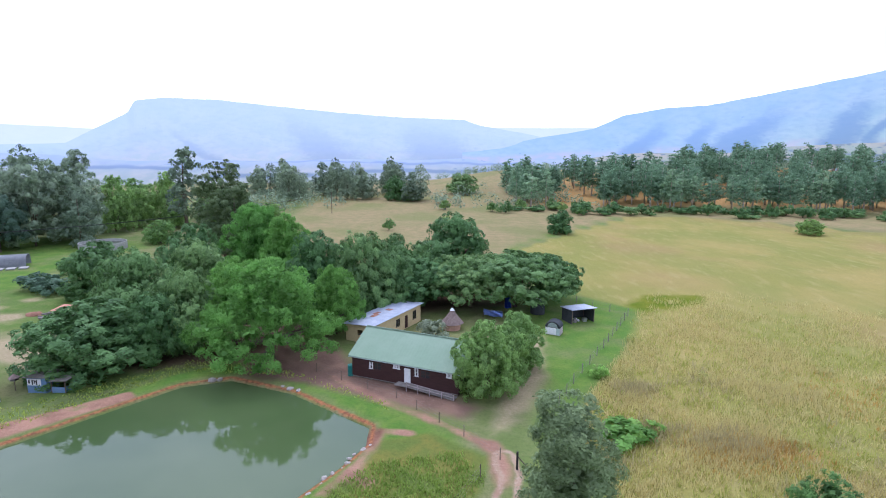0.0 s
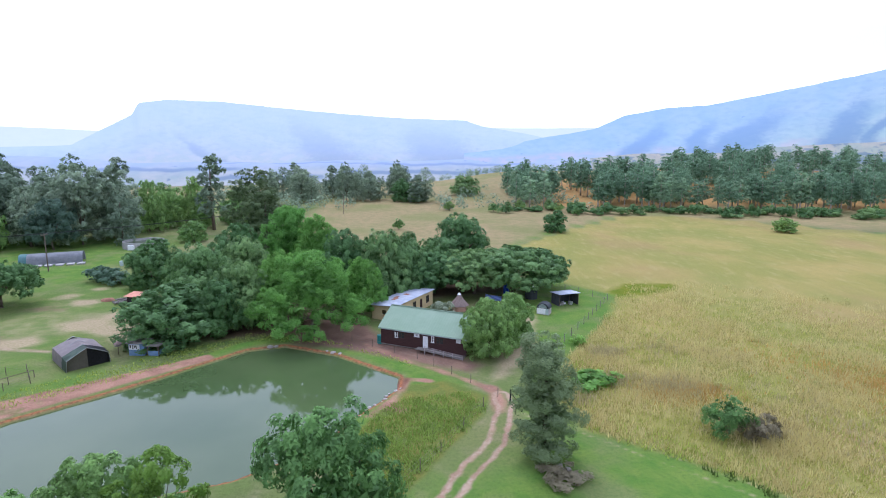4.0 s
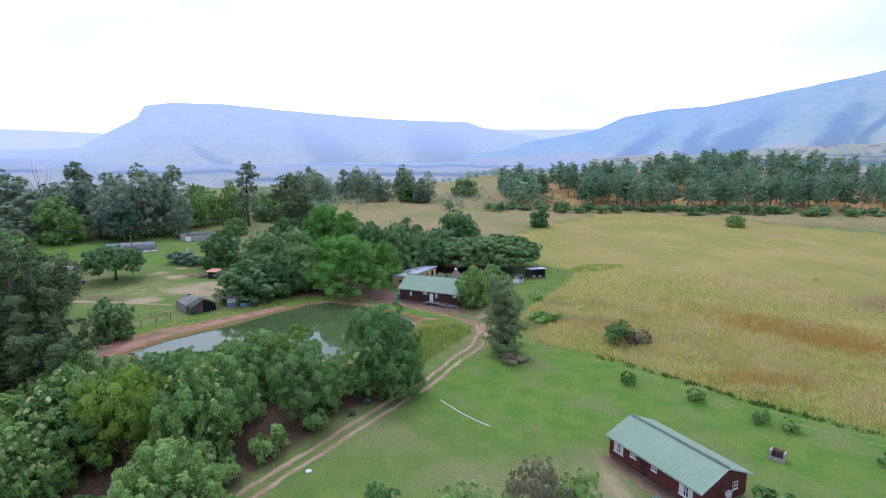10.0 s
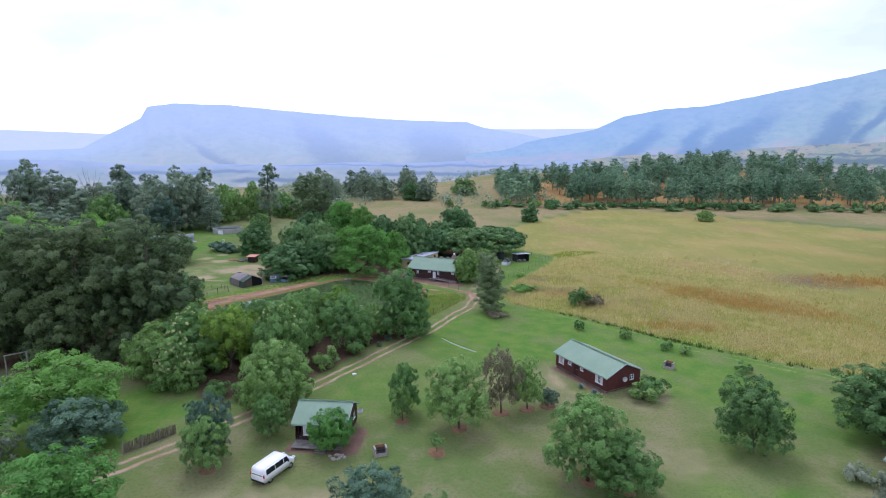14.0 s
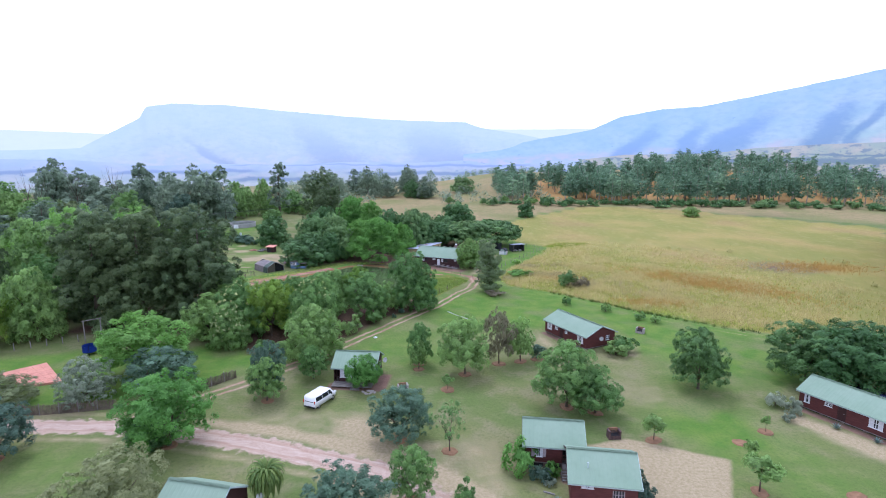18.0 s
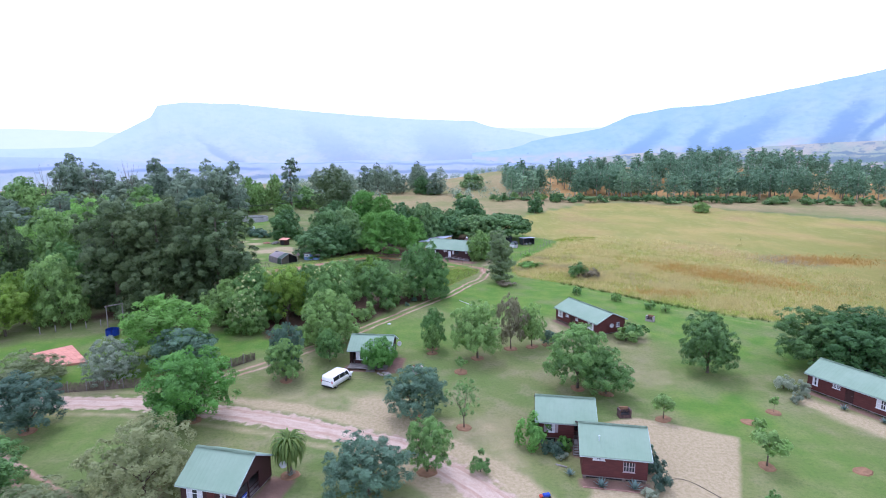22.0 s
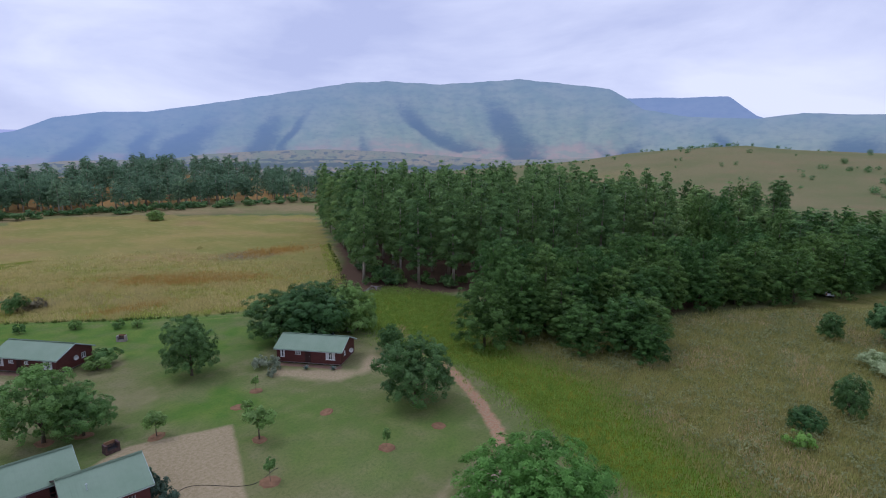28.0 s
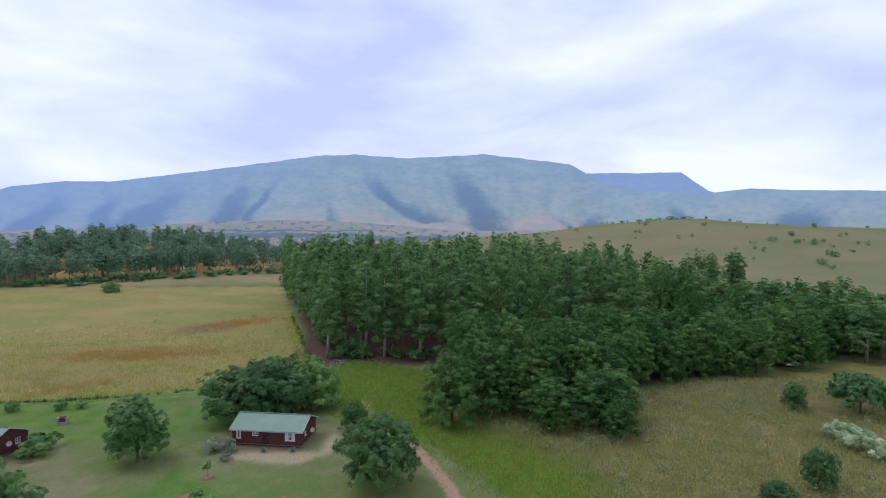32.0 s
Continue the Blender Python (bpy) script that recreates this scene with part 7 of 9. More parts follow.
part("body", rods(((0, 0, 0), (0, 0, 2.1), 1.25, 1.25), ((0, 0, 2.1), (0, 0, 2.45), 1.25, 0.5), sides=20), "shade_net", tk)
part("lid", rods(((0, 0, 2.46), (0, 0, 2.6), 0.45, 0.4), sides=16), "white", tk, "white lid")


def drape(name, at, w, h, mat, label, category, sag=0.3):
    bm = bmesh.new()
    n = 8
    g = [[bm.verts.new((w * (i / n - 0.5), 0.12 * math.sin(i * 1.3 + j), h * (j / n) - sag * math.sin(math.pi * i / n) * (0.4 + 0.6 * j / n))) for i in range(n + 1)] for j in range(n + 1)]
    for j in range(n):
        for i in range(n):
            bm.faces.new((g[j][i], g[j][i + 1], g[j + 1][i + 1], g[j + 1][i]))
    bmesh.ops.solidify(bm, geom=bm.faces, thickness=0.02)
    ob = tagged(part(name, bm, mat), label, category)
    ob.matrix_basis = at
    return ob


def washing(x, y, a, w, h, mat, label):
    ob = thing("washing_line", pose(x, y, 0, 0, 0, a), label, "washing line")
    for s in (-1, 1):
        part("post", rods(((s * (w / 2 + 0.1), 0, -0.1), (s * (w / 2 + 0.1), 0, h + 0.15), 0.05, 0.04)), "post_wood", ob)
    part("line", rods(((-w / 2 - 0.1, 0, h + 0.1), (w / 2 + 0.1, 0, h + 0.1), 0.01, 0.01)), "steel", ob)
    s = drape("sheet", pose(0, 0, 0.55), w, h - 0.45, mat, "", "", 0.12)
    s.parent = ob


washing(5.2, 87.6, -25, 3.4, 1.5, "blue_sheet", "pale blue sheet hung on a low line")
washing(8.1, 92.6, 20, 1.2, 3.6, "bright_blue", "bright blue cloth hung under the acacia")

# ---- farm things ----
def wire_fence(name, pts, h, gap, label, wires=4, post="post_wood", r=0.05, mesh=False):
    """Posts along a line of corners, with strands of wire between them."""
    ob = thing(name, pose(pts[0][0], pts[0][1], 0), label, "fence")
    ox, oy = pts[0]
    stands = []
    for (ax, ay), (bx, by) in zip(pts, pts[1:]):
        n = max(1, round(math.hypot(bx - ax, by - ay) / gap))
        stands += [(ax + (bx - ax) * k / n, ay + (by - ay) * k / n) for k in range(n)]
    stands.append(pts[-1])
    for x, y in stands:
        part("post", rods(((x - ox, y - oy, -0.3), (x - ox, y - oy, h + 0.1), r, r * 0.85)), post, ob)
    for k in range(wires):
        z = h * (k + 1) / wires
        bm = bmesh.new()
        for (ax, ay), (bx, by) in zip(stands, stands[1:]):
            rod(bm, (ax - ox, ay - oy, z), (bx - ox, by - oy, z), 0.007, sides=4)
        part("wire", bm, "grey_wood", ob)
    return ob


wire_fence("yard_fence", [(10.8, 56), (13.6, 62), (20.4, 74.6), (28.6, 90.6), (19, 101)], 1.3, 3.2, "grey wire fence round the back yard", 6, "grey_wood", 0.06)
wire_fence("pond_fence", [(-18.5, 64), (-7.5, 57.0), (0.2, 48.9), (3.5, 44.9)], 1.1, 4.2, "thin wire fence between pond and track", 3)
wire_fence("paddock_fence", [(1.6, 42), (-3.0, 32), (-8.5, 22)], 1.2, 4.5, "thin wire fence along the tall grass", 3)
wire_fence("pen_fence", [(-60.2, 41.5), (-57.0, 46.2), (-60.5, 50), (-66, 46)], 1.0, 2.4, "low wire pen on the pond bank", 3)
gp = thing("gate_post", pose(4.9, 43.4, 0), "dark wooden gate post beside the track", "post", "gate posts")
part("post", rods(((0, 0, -0.3), (0, 0, 1.7), 0.11, 0.1)), "black", gp)
part("brace", rods(((0, 0, 1.3), (0.9, 0.5, 0), 0.06, 0.05)), "post_wood", gp)


def stick_fence(pts, h, label, seed):
    """A palisade of uneven sticks, with heavier posts; the sticks stand in panels."""
    rr = random.Random(seed)
    ob = thing("stick_fence", pose(pts[0][0], pts[0][1], 0), label, "fence", "stick fences")
    sticks = bmesh.new()
    ox, oy = pts[0]
    for (ax, ay), (bx, by) in zip(pts, pts[1:]):
        length = math.hypot(bx - ax, by - ay)
        panels = max(1, round(length / 2.4))
        for k in range(panels):
            p = [(ax + (bx - ax) * (k + t) / panels - ox, ay + (by - ay) * (k + t) / panels - oy) for t in (0, 1)]
            part("post", rods(((*p[0], -0.3), (*p[0], h + 0.25), 0.08, 0.07)), "grey_wood", ob)
            n = int(length / panels / 0.1)
            for i in range(n):
                t = (i + 0.5) / n
                x, y = p[0][0] + (p[1][0] - p[0][0]) * t, p[0][1] + (p[1][1] - p[0][1]) * t
                rod(sticks, (x, y, -0.1), (x + rr.uniform(-0.04, 0.04), y + rr.uniform(-0.03, 0.03), h + rr.uniform(-0.18, 0.12)), 0.045, 0.035, 5)
    tagged(part("sticks", sticks, "post_wood", ob), "uneven upright sticks", kind="stuff")
    return ob


stick_fence([(-86, -14), (-80, -25), (-75.5, -30.5), (-68.5, -34.2), (-62.3, -35.6), (-54.4, -35.2), (-45.5, -33.0)], 1.35, "brown stick palisade along the dirt road", 1)
stick_fence([(-37.2, -27.2), (-33.6, -22.4)], 1.35, "short brown stick palisade beside the track", 2)


# tunnel tent on the pond bank
def hoop_sheet(w, h, y0, y1, a0, a1, n=8, flat=0.62):
    bm = bmesh.new()
    ang = np.linspace(a0, a1, n + 1)
    rows = [[bm.verts.new((w / 2 * math.copysign(abs(math.cos(a)) ** flat, math.cos(a)), y, h * math.sin(a) ** 0.8)) for a in ang] for y in np.linspace(y0, y1, 5)]
    for rA, rB in zip(rows, rows[1:]):
        for k in range(n):
            bm.faces.new((rA[k], rA[k + 1], rB[k + 1], rB[k]))
    bmesh.ops.solidify(bm, geom=bm.faces, thickness=0.03)
    return bm

def tent_rib(h=2.9, w=2.75, soft_=0.0):
    """Half-angled section of the shelter, from foot over shoulder to ridge and down."""
    side = [(1.0, 0.0), (0.975, 0.28), (0.94, 0.54), (0.63, 0.70), (0.31, 0.86), (0.0, 1.0)]
    pts = [(w * x, h * (z + soft_ * math.sin(math.pi * z) * 0.10)) for x, z in side]
    return pts + [(-x, z) for x, z in pts[-2::-1]]


def tent_skin(y0, y1, a, b, grow=0.0):
    """A stretch of the shelter's skin between two places along it, from rib point a to b."""
    bm = bmesh.new()
    rows = []
    for y in np.linspace(y0, y1, 5):
        rib = tent_rib(2.9 + grow - 0.05 * y, 2.75 + grow, 0.25 * y)
        rows.append([bm.verts.new((x, y, z + 0.03 * math.sin(3 * y + x))) for x, z in rib[a:b + 1]])
    for p, q in zip(rows, rows[1:]):
        for k in range(b - a):
            bm.faces.new((p[k], p[k + 1], q[k + 1], q[k]))
    bmesh.ops.solidify(bm, geom=bm.faces, thickness=0.03)
    return bm


tn = thing("tunnel_shelter", pose(-53.05, 51.8, 0, 0, 0, 50), "angular patched shelter of faded grey-pink canvas", "shelter")
part("canvas", tent_skin(2.0, 6.9, 0, 10), "canvas_grey", tn, "faded grey-pink canvas")
part("front_strip", tent_skin(0.0, 2.0, 5, 10, 0.03), "canvas_green", tn, "green canvas flap")
part("side_net", tent_skin(0.0, 2.0, 0, 5, 0.03), "shade_net", tn, "dark shade-net side")
for y in (0.0, 2.0, 4.4, 6.85):
    bm = bmesh.new()
    pts = [(x * 0.985, y, z * 0.985) for x, z in tent_rib()]
    for p, q in zip(pts, pts[1:]):
        rod(bm, p, q, 0.045, sides=5)
    part("hoop", bm, "steel", tn)
# the black front half is a sheet that paints the opening's dark inside
for y, cut, mat, lab in ((6.8, (0, 11), "shade_net", "dark back wall"), (0.25, (0, 6), "black", "black sheet painting the dark inside of the open half"), (0.25, (5, 11), "canvas_olive", "olive front wall half")):
    bm = bmesh.new()
    rib = tent_rib()[cut[0]:cut[1]]
    pts = [(x * 0.96, y, z * 0.96) for x, z in rib] + ([(0, y, 0)] if cut != (0, 11) else [])
    bm.faces.new([bm.verts.new(q) for q in pts])
    bmesh.ops.solidify(bm, geom=bm.faces, thickness=0.03)
    part("end_wall", bm, mat, tn, lab)

# blue painted coop
cp = thing("coop", pose(-48.9, 57.2, 0, 0, 0, 0), "blue painted board coop with a lean-to pen", "shed")
part("body", boxes(((-1.2, -0.9, 0.0), (1.1, 1.1, 1.9)), bevel=0.02), "blue_paint", cp)
part("sign_board", boxes(((-1.1, -0.96, 0.95), (0.5, -0.91, 1.75)), bevel=0.01), "white", cp, "white board with dark bars")
part("dark_bar", boxes(((-0.95, -0.985, 1.2), (-0.78, -0.962, 1.65)), ((-0.55, -0.985, 1.05), (-0.42, -0.962, 1.65)), ((-0.3, -0.985, 1.2), (-0.2, -0.962, 1.65)), ((-0.05, -0.985, 1.05), (0.08, -0.962, 1.65)), ((-0.2, -0.985, 1.38), (-0.05, -0.962, 1.48))), "black", cp)
part("roof", boxes(((-1.5, -1.2, 1.93), (1.4, 1.4, 2.0)), bevel=0.01), "grey_wood", cp)
for x, y in ((1.6, -0.8), (3.2, -0.8), (3.2, 1.0), (1.6, 1.0)):
    part("post", rods(((x, y, -0.1), (x, y, 1.5), 0.06, 0.06)), "post_wood", cp)
part("pen_panel", boxes(((1.6, -0.83, 0.05), (3.2, -0.79, 0.75)), ((3.18, -0.78, 0.05), (3.22, 1.0, 0.75))), "blue_paint", cp)
part("pen_roof", boxes(((1.45, -1.0, 1.5), (3.4, 1.2, 1.56))), "grey_wood", cp)
bt = thing("bird_table", pose(-52.0, 56.8, 0), "small thatched bird table on a pole", "bird table")
part("pole", rods(((0, 0, -0.2), (0, 0, 1.3), 0.05, 0.04)), "post_wood", bt)
part("tray", boxes(((-0.35, -0.35, 1.3), (0.35, 0.35, 1.36))), "grey_wood", bt)
part("roof", rods(((0, 0, 1.6), (0, 0, 2.05), 0.6, 0.05), ((0, 0, 1.36), (0, 0, 1.62), 0.03, 0.03), sides=10), "thatch", bt)
# wood store with a red roof
ws = thing("wood_store", pose(-65.2, 83.2, 0, 0, 0, -10), "small store with a red tin roof", "shed")
part("body", boxes(((-1.2, -1, 0), (1.2, 1, 1.8)), bevel=0.02), "stain_dark", ws)
place(part("roof", sheet_roof(3.2, 2.8, 0.35, 0.4), "tile_orange", ws, "red tin roof"), pose(0, 1.4, 2.2))
part("panel", boxes(((-1.0, -1.06, 0.1), (0.2, -1.005, 1.5))), "black", ws)
R3 = random.Random(4)
wp = thing("log_pile", pose(-68.6, 84, 0), "heap of grey cut logs", "log pile")
for k in range(26):
    a = R3.uniform(0, math.pi)
    x, y, z = R3.gauss(0, 1.1), R3.gauss(0, 0.7), 0.14 + 0.22 * R3.randint(0, 3)
    part("log", rods(((x - math.cos(a), y - math.sin(a), z), (x + math.cos(a), y + math.sin(a), z + R3.uniform(-0.05, 0.2)), 0.13, 0.11)), "grey_wood", wp)
soil_heap = bmesh.new()
bmesh.ops.create_icosphere(soil_heap, subdivisions=3, radius=1, matrix=Matrix.Diagonal((1.4, 1.0, 0.55, 1)))
for v in soil_heap.verts:
    v.co += noise.noise_vector(v.co * 1.7) * 0.15
tagged(part("soil_heap", soil_heap, "rust"), "heap of orange-red earth by the log pile", "heap").matrix_basis = pose(-72.5, 85.5, 0)

# round reservoir
rs = thing("reservoir", pose(-101.5, 147.5, 0), "round grey concrete water reservoir", "reservoir")
bm = bmesh.new()
ang = np.arange(40) * 2 * math.pi / 40
prof = ((6.0, -0.2), (6.0, 2.0), (5.75, 2.0), (5.75, 0.3))
rows = [[bm.verts.new((q * math.cos(a), q * math.sin(a), z)) for a in ang] for q, z in prof]
for rA, rB in zip(rows, rows[1:]):
    for k in range(40):
        bm.faces.new((rA[k], rA[(k + 1) % 40], rB[(k + 1) % 40], rB[k]))
part("wall", bm, "concrete", rs)
part("water", rods(((0, 0, 0.3), (0, 0, 1.2), 5.74, 5.74), sides=40), "water", rs, "dark water inside the reservoir")
part("box", boxes(((-1.2, -6.7, 0), (0.6, -6.05, 1.5))), "white", rs, "white pump box")
# planting tunnel
gh = thing("planting_tunnel", pose(-111.2, 121.6, 0, 0, 0, 27), "long planting tunnel with a teal end", "greenhouse")
bm = hoop_sheet(5.0, 2.7, -5.5, 7.0, 0.001, math.pi - 0.001, 14)
for v in bm.verts:
    v.co = Vector((v.co.y, -v.co.x, v.co.z))
part("cover", bm, "plastic", gh, "pale faded plastic cover")
bm = hoop_sheet(5.1, 2.75, -7.2, -5.5, 0.001, math.pi - 0.001, 14)
for v in bm.verts:
    v.co = Vector((v.co.y, -v.co.x, v.co.z))
part("end_cover", bm, "teal_roof", gh, "teal end cover")
for k in range(6):
    part("bed", boxes(((-6 + 2.4 * k, -5.4, 0), (-4.2 + 2.4 * k, -3.2, 0.3)), bevel=0.05), "concrete", gh, "raised planting bed")
for x, y in ((-90.5, 118.5), (-121, 112)):
    br = tagged(part("barrel", rods(((0, 0, 0), (0, 0, 1.3), 0.45, 0.45), ((0, 0, 0.6), (0, 0, 0.66), 0.47, 0.47), sides=16), "roof_trim"), "pale upright barrel on the grass", "barrel", "pale barrels")
    br.matrix_basis = pose(x, y, 0)


def power_pole(x, y, h):
    ob = thing("power_pole", pose(x, y, 0), "wooden power pole with a crossarm", "power pole", "power poles")
    part("pole", rods(((0, 0, -0.5), (0, 0, h), 0.16, 0.11)), "post_wood", ob)
    part("crossarm", boxes(((-0.08, -1.1, h - 0.45), (0.08, 1.1, h - 0.3))), "post_wood", ob)
    for s in (-1, 0, 1):
        part("insulator", rods(((0, s * 0.95, h - 0.3), (0, s * 0.95, h - 0.05), 0.05, 0.03)), "white", ob)
    return ob


POLES = [(-190, 104, 10), (-104.7, 111.3, 9.6), (-58.5, 241, 9.5)]
for p in POLES:
    power_pole(*p)
for k, s in enumerate((-1, 0, 1)):
    pts = []
    for (ax, ay, ah), (bx, by, bh) in zip(POLES, POLES[1:]):
        pts += [(ax + (bx - ax) * t, ay + (by - ay) * t + s * 0.95, ah + (bh - ah) * t - 0.05 - 2.0 * 4 * t * (1 - t)) for t in np.linspace(0, 1, 13)[len(pts) > 0:]]
    bm = tube(pts, 0.03, 5)
    tagged(part("power_line", bm, "black"), "slack power line between wooden poles", "cable", "power lines")

# homestead among the garden trees
hm = thing("homestead", pose(-143, 43, 0, 0, 0, 10), "low homestead with pink walls and a pale green roof", "house")
holes = [(-6.0, -4.8, 0.9, 2.1), (-2.0, -1.0, 0.1, 2.1), (1.0, 2.4, 0.9, 2.1), (4.2, 5.6, 0.9, 2.1)]
hw_ = place(part("wall", flat_wall(15, 2.8, holes), "plaster_pink", hm), pose(0, -3.5, 0))
place(part("wall", flat_wall(15, 2.8, []), "plaster_pink", hm), pose(0, 3.5, 0, 0, 0, 180))
for s in (-1, 1):
    place(part("wall", flat_wall(6.6, 2.8, []), "plaster_pink", hm), pose(s * 7.5, 0, 0, 0, 0, s * 90))
for x, w in ((-5.4, 1.2), (1.7, 1.4), (4.9, 1.4)):
    window(hw_, pose(x, 0.05, 0.9), w, 1.2, False)
door(hw_, pose(-1.5, 0.1, 0.1), 1.0, 2.0, "stain_dark")
for s in (0, 180):
    place(part("roof", sheet_roof(16.4, 5.4, 1.7, 0.5), "roof_green", hm, "pale green metal roof"), pose(0, 0, 4.3, 0, 0, s))
for k in range(6):
    part("veranda_post", boxes(((-7 + 2.8 * k, -5.2, 0), (-6.75 + 2.8 * k, -4.95, 2.7)), bevel=0.02), "white", hm)
# paved red terrace
tr = thing("terrace", pose(0, 0, 0), "raised terrace paved with orange-pink tiles", "terrace")
bm = bmesh.new()
base = [(-70.8, -23.0), (-62.6, -27.1), (-58.9, -25.1), (-66.6, -18.2)]
v = [bm.verts.new((x, y, z)) for z in (0.0, 0.3) for x, y in base]
for f in ((3, 2, 1, 0), (4, 5, 6, 7), (0, 1, 5, 4), (1, 2, 6, 5), (2, 3, 7, 6), (3, 0, 4, 7)):
    bm.faces.new([v[i] for i in f])
part("slab", bm, "tile_orange", tr)
for i in range(6):
    for j in range(5):
        def at(u, w):
            a = [base[0][k] + (base[3][k] - base[0][k]) * u for k in (0, 1)]
            b = [base[1][k] + (base[2][k] - base[1][k]) * u for k in (0, 1)]
            return [a[k] + (b[k] - a[k]) * w for k in (0, 1)]
        q = [at((i + a) / 6, (j + b) / 5) for a, b in ((0.02, 0.02), (0.02, 0.98), (0.98, 0.98), (0.98, 0.02))]
        bm = bmesh.new()
        v = [bm.verts.new((x, y, z)) for z in (0.3, 0.335) for x, y in q]
        for f in ((4, 5, 6, 7), (0, 1, 5, 4), (1, 2, 6, 5), (2, 3, 7, 6), (3, 0, 4, 7)):
            bm.faces.new([v[k] for k in f])
        bmesh.ops.recalc_face_normals(bm, faces=bm.faces)
        part("paving_slab", bm, "tile_orange", tr)
sw = thing("swing_frame", pose(-66.0, -7.6, 0, 0, 0, 45), "tall wooden swing frame on the lawn", "swing")
for x in (-1.3, 1.3):
    part("post", rods(((x, 0, -0.2), (x, 0, 4.2), 0.1, 0.09)), "grey_wood", sw)
part("beam", rods(((-1.5, 0, 4.2), (1.5, 0, 4.2), 0.09, 0.09)), "grey_wood", sw)
for k in range(5):
    st = tagged(part("stump_post", rods(((0, 0, -0.2), (0, 0, 1.3), 0.09, 0.08)), "grey_wood"), "short upright log of the play ground", "post", "play ground posts")
    st.matrix_basis = pose(-69 - 2.0 * k, -7.5 - 1.2 * k, 0)
tp = thing("trampoline", pose(-62.6, -13.6, 0) @ Matrix.Scale(0.7, 4), "round trampoline with a dark blue net", "trampoline")
for k in range(6):
    a = k * math.pi / 3
    part("pole", rods(((1.5 * math.cos(a), 1.5 * math.sin(a), 0), (1.5 * math.cos(a), 1.5 * math.sin(a), 2.5), 0.04, 0.04)), "black", tp)
part("mat", rods(((0, 0, 0.75), (0, 0, 0.8), 1.45, 1.45), sides=20), "black", tp)
bm = bmesh.new()
ring = [[bm.verts.new((1.52 * math.cos(a), 1.52 * math.sin(a), z)) for a in np.arange(20) * math.pi / 10] for z in (0.82, 2.4)]
for k in range(20):
    bm.faces.new((ring[0][k], ring[0][(k + 1) % 20], ring[1][(k + 1) % 20], ring[1][k]))
bmesh.ops.solidify(bm, geom=bm.faces, thickness=0.01)
part("net", bm, "bright_blue", tp, "blue safety net")
bn = thing("bench", pose(-81.4, -17.8, 0, 0, 0, 30), "grey garden bench on the lawn", "bench")
part("seat", boxes(((-0.9, -0.22, 0.42), (0.9, 0.22, 0.48)), bevel=0.01), "grey_wood", bn)
part("backrest", boxes(((-0.9, 0.22, 0.5), (0.9, 0.27, 0.9)), bevel=0.01), "grey_wood", bn)
for x in (-0.75, 0.75):
    part("leg", boxes(((x - 0.06, -0.2, 0), (x + 0.06, 0.2, 0.42))), "grey_wood", bn)


# ---- vehicles ----
def loft(sections):
    """A closed body through cross sections of equal corner counts, each a list of (x, y, z)."""
    bm = bmesh.new()
    rows = [[bm.verts.new(p) for p in s] for s in sections]
    n = len(rows[0])
    for a, b in zip(rows, rows[1:]):
        for k in range(n):
            bm.faces.new((a[k], a[(k + 1) % n], b[(k + 1) % n], b[k]))
    bm.faces.new(rows[0][::-1])
    bm.faces.new(rows[-1])
    bmesh.ops.recalc_face_normals(bm, faces=bm.faces)
    bmesh.ops.bevel(bm, geom=[e for e in bm.edges if e.calc_face_angle(0) > 0.5], offset=0.05, segments=2, affect="EDGES")
    for f in bm.faces:
        f.smooth = True
    return bm


def section(x, half, low, belt, roof, tuck):
    """Body section at x: sill, belt and roof heights, the glass leaning in by tuck."""
    return [(x, -half, low), (x, -half, belt), (x, -half + tuck, roof), (x, half - tuck, roof), (x, half, belt), (x, half, low)]


def wheel(parent, x, y, r=0.33, w=0.22):
    s = math.copysign(1, y)
    t = part("wheel", rods(((x, y - s * w, r), (x, y, r), r, r), sides=20), "rubber", parent, "black tyre")
    part("rim", rods(((x, y, r), (x, y + s * 0.02, r), r * 0.62, r * 0.5), sides=16), "steel", t, "silver wheel rim")


def vehicle(name, m, label, paint, shape, glass, length, half, lamps_z):
    ob = thing(name, m, label, "car")
    part("body", loft([section(*s) for s in shape]), paint, ob)
    for nm, quad in glass:
        bm = bmesh.new()
        bm.faces.new([bm.verts.new(p) for p in quad])
        bmesh.ops.solidify(bm, geom=bm.faces, thickness=0.012)
        part(nm, bm, "pane", ob)
    for x in (-length * 0.31, length * 0.32):
        for y in (-half + 0.02, half - 0.02):
            wheel(ob, x, math.copysign(abs(y) + 0.015, y))
    for s in (-1, 1):
        part("tail_light", boxes(((-length / 2 - 0.02, s * half - s * 0.05 - 0.07, lamps_z), (-length / 2 + 0.06, s * half - s * 0.05 + 0.07, lamps_z + 0.35)), bevel=0.01), "lamp_red", ob)
        part("headlight", boxes(((length / 2 - 0.16, s * (half - 0.22) - 0.16, lamps_z - 0.12), (length / 2 + 0.0, s * (half - 0.22) + 0.16, lamps_z + 0.06)), bevel=0.02), "lamp_clear", ob)
        part("mirror", boxes(((length * 0.22, s * (half + 0.1) - 0.09, 1.05), (length * 0.22 + 0.1, s * (half + 0.1) + 0.09, 1.22)), bevel=0.02), "black", ob)
    part("bumper", boxes(((-length / 2 - 0.06, -half + 0.05, 0.3), (-length / 2 + 0.05, half - 0.05, 0.52)), bevel=0.03), "black", ob)
    part("number_plate", boxes(((-length / 2 - 0.075, -0.26, 0.56), (-length / 2 - 0.055, 0.26, 0.67))), "lamp_clear", ob)
    return ob


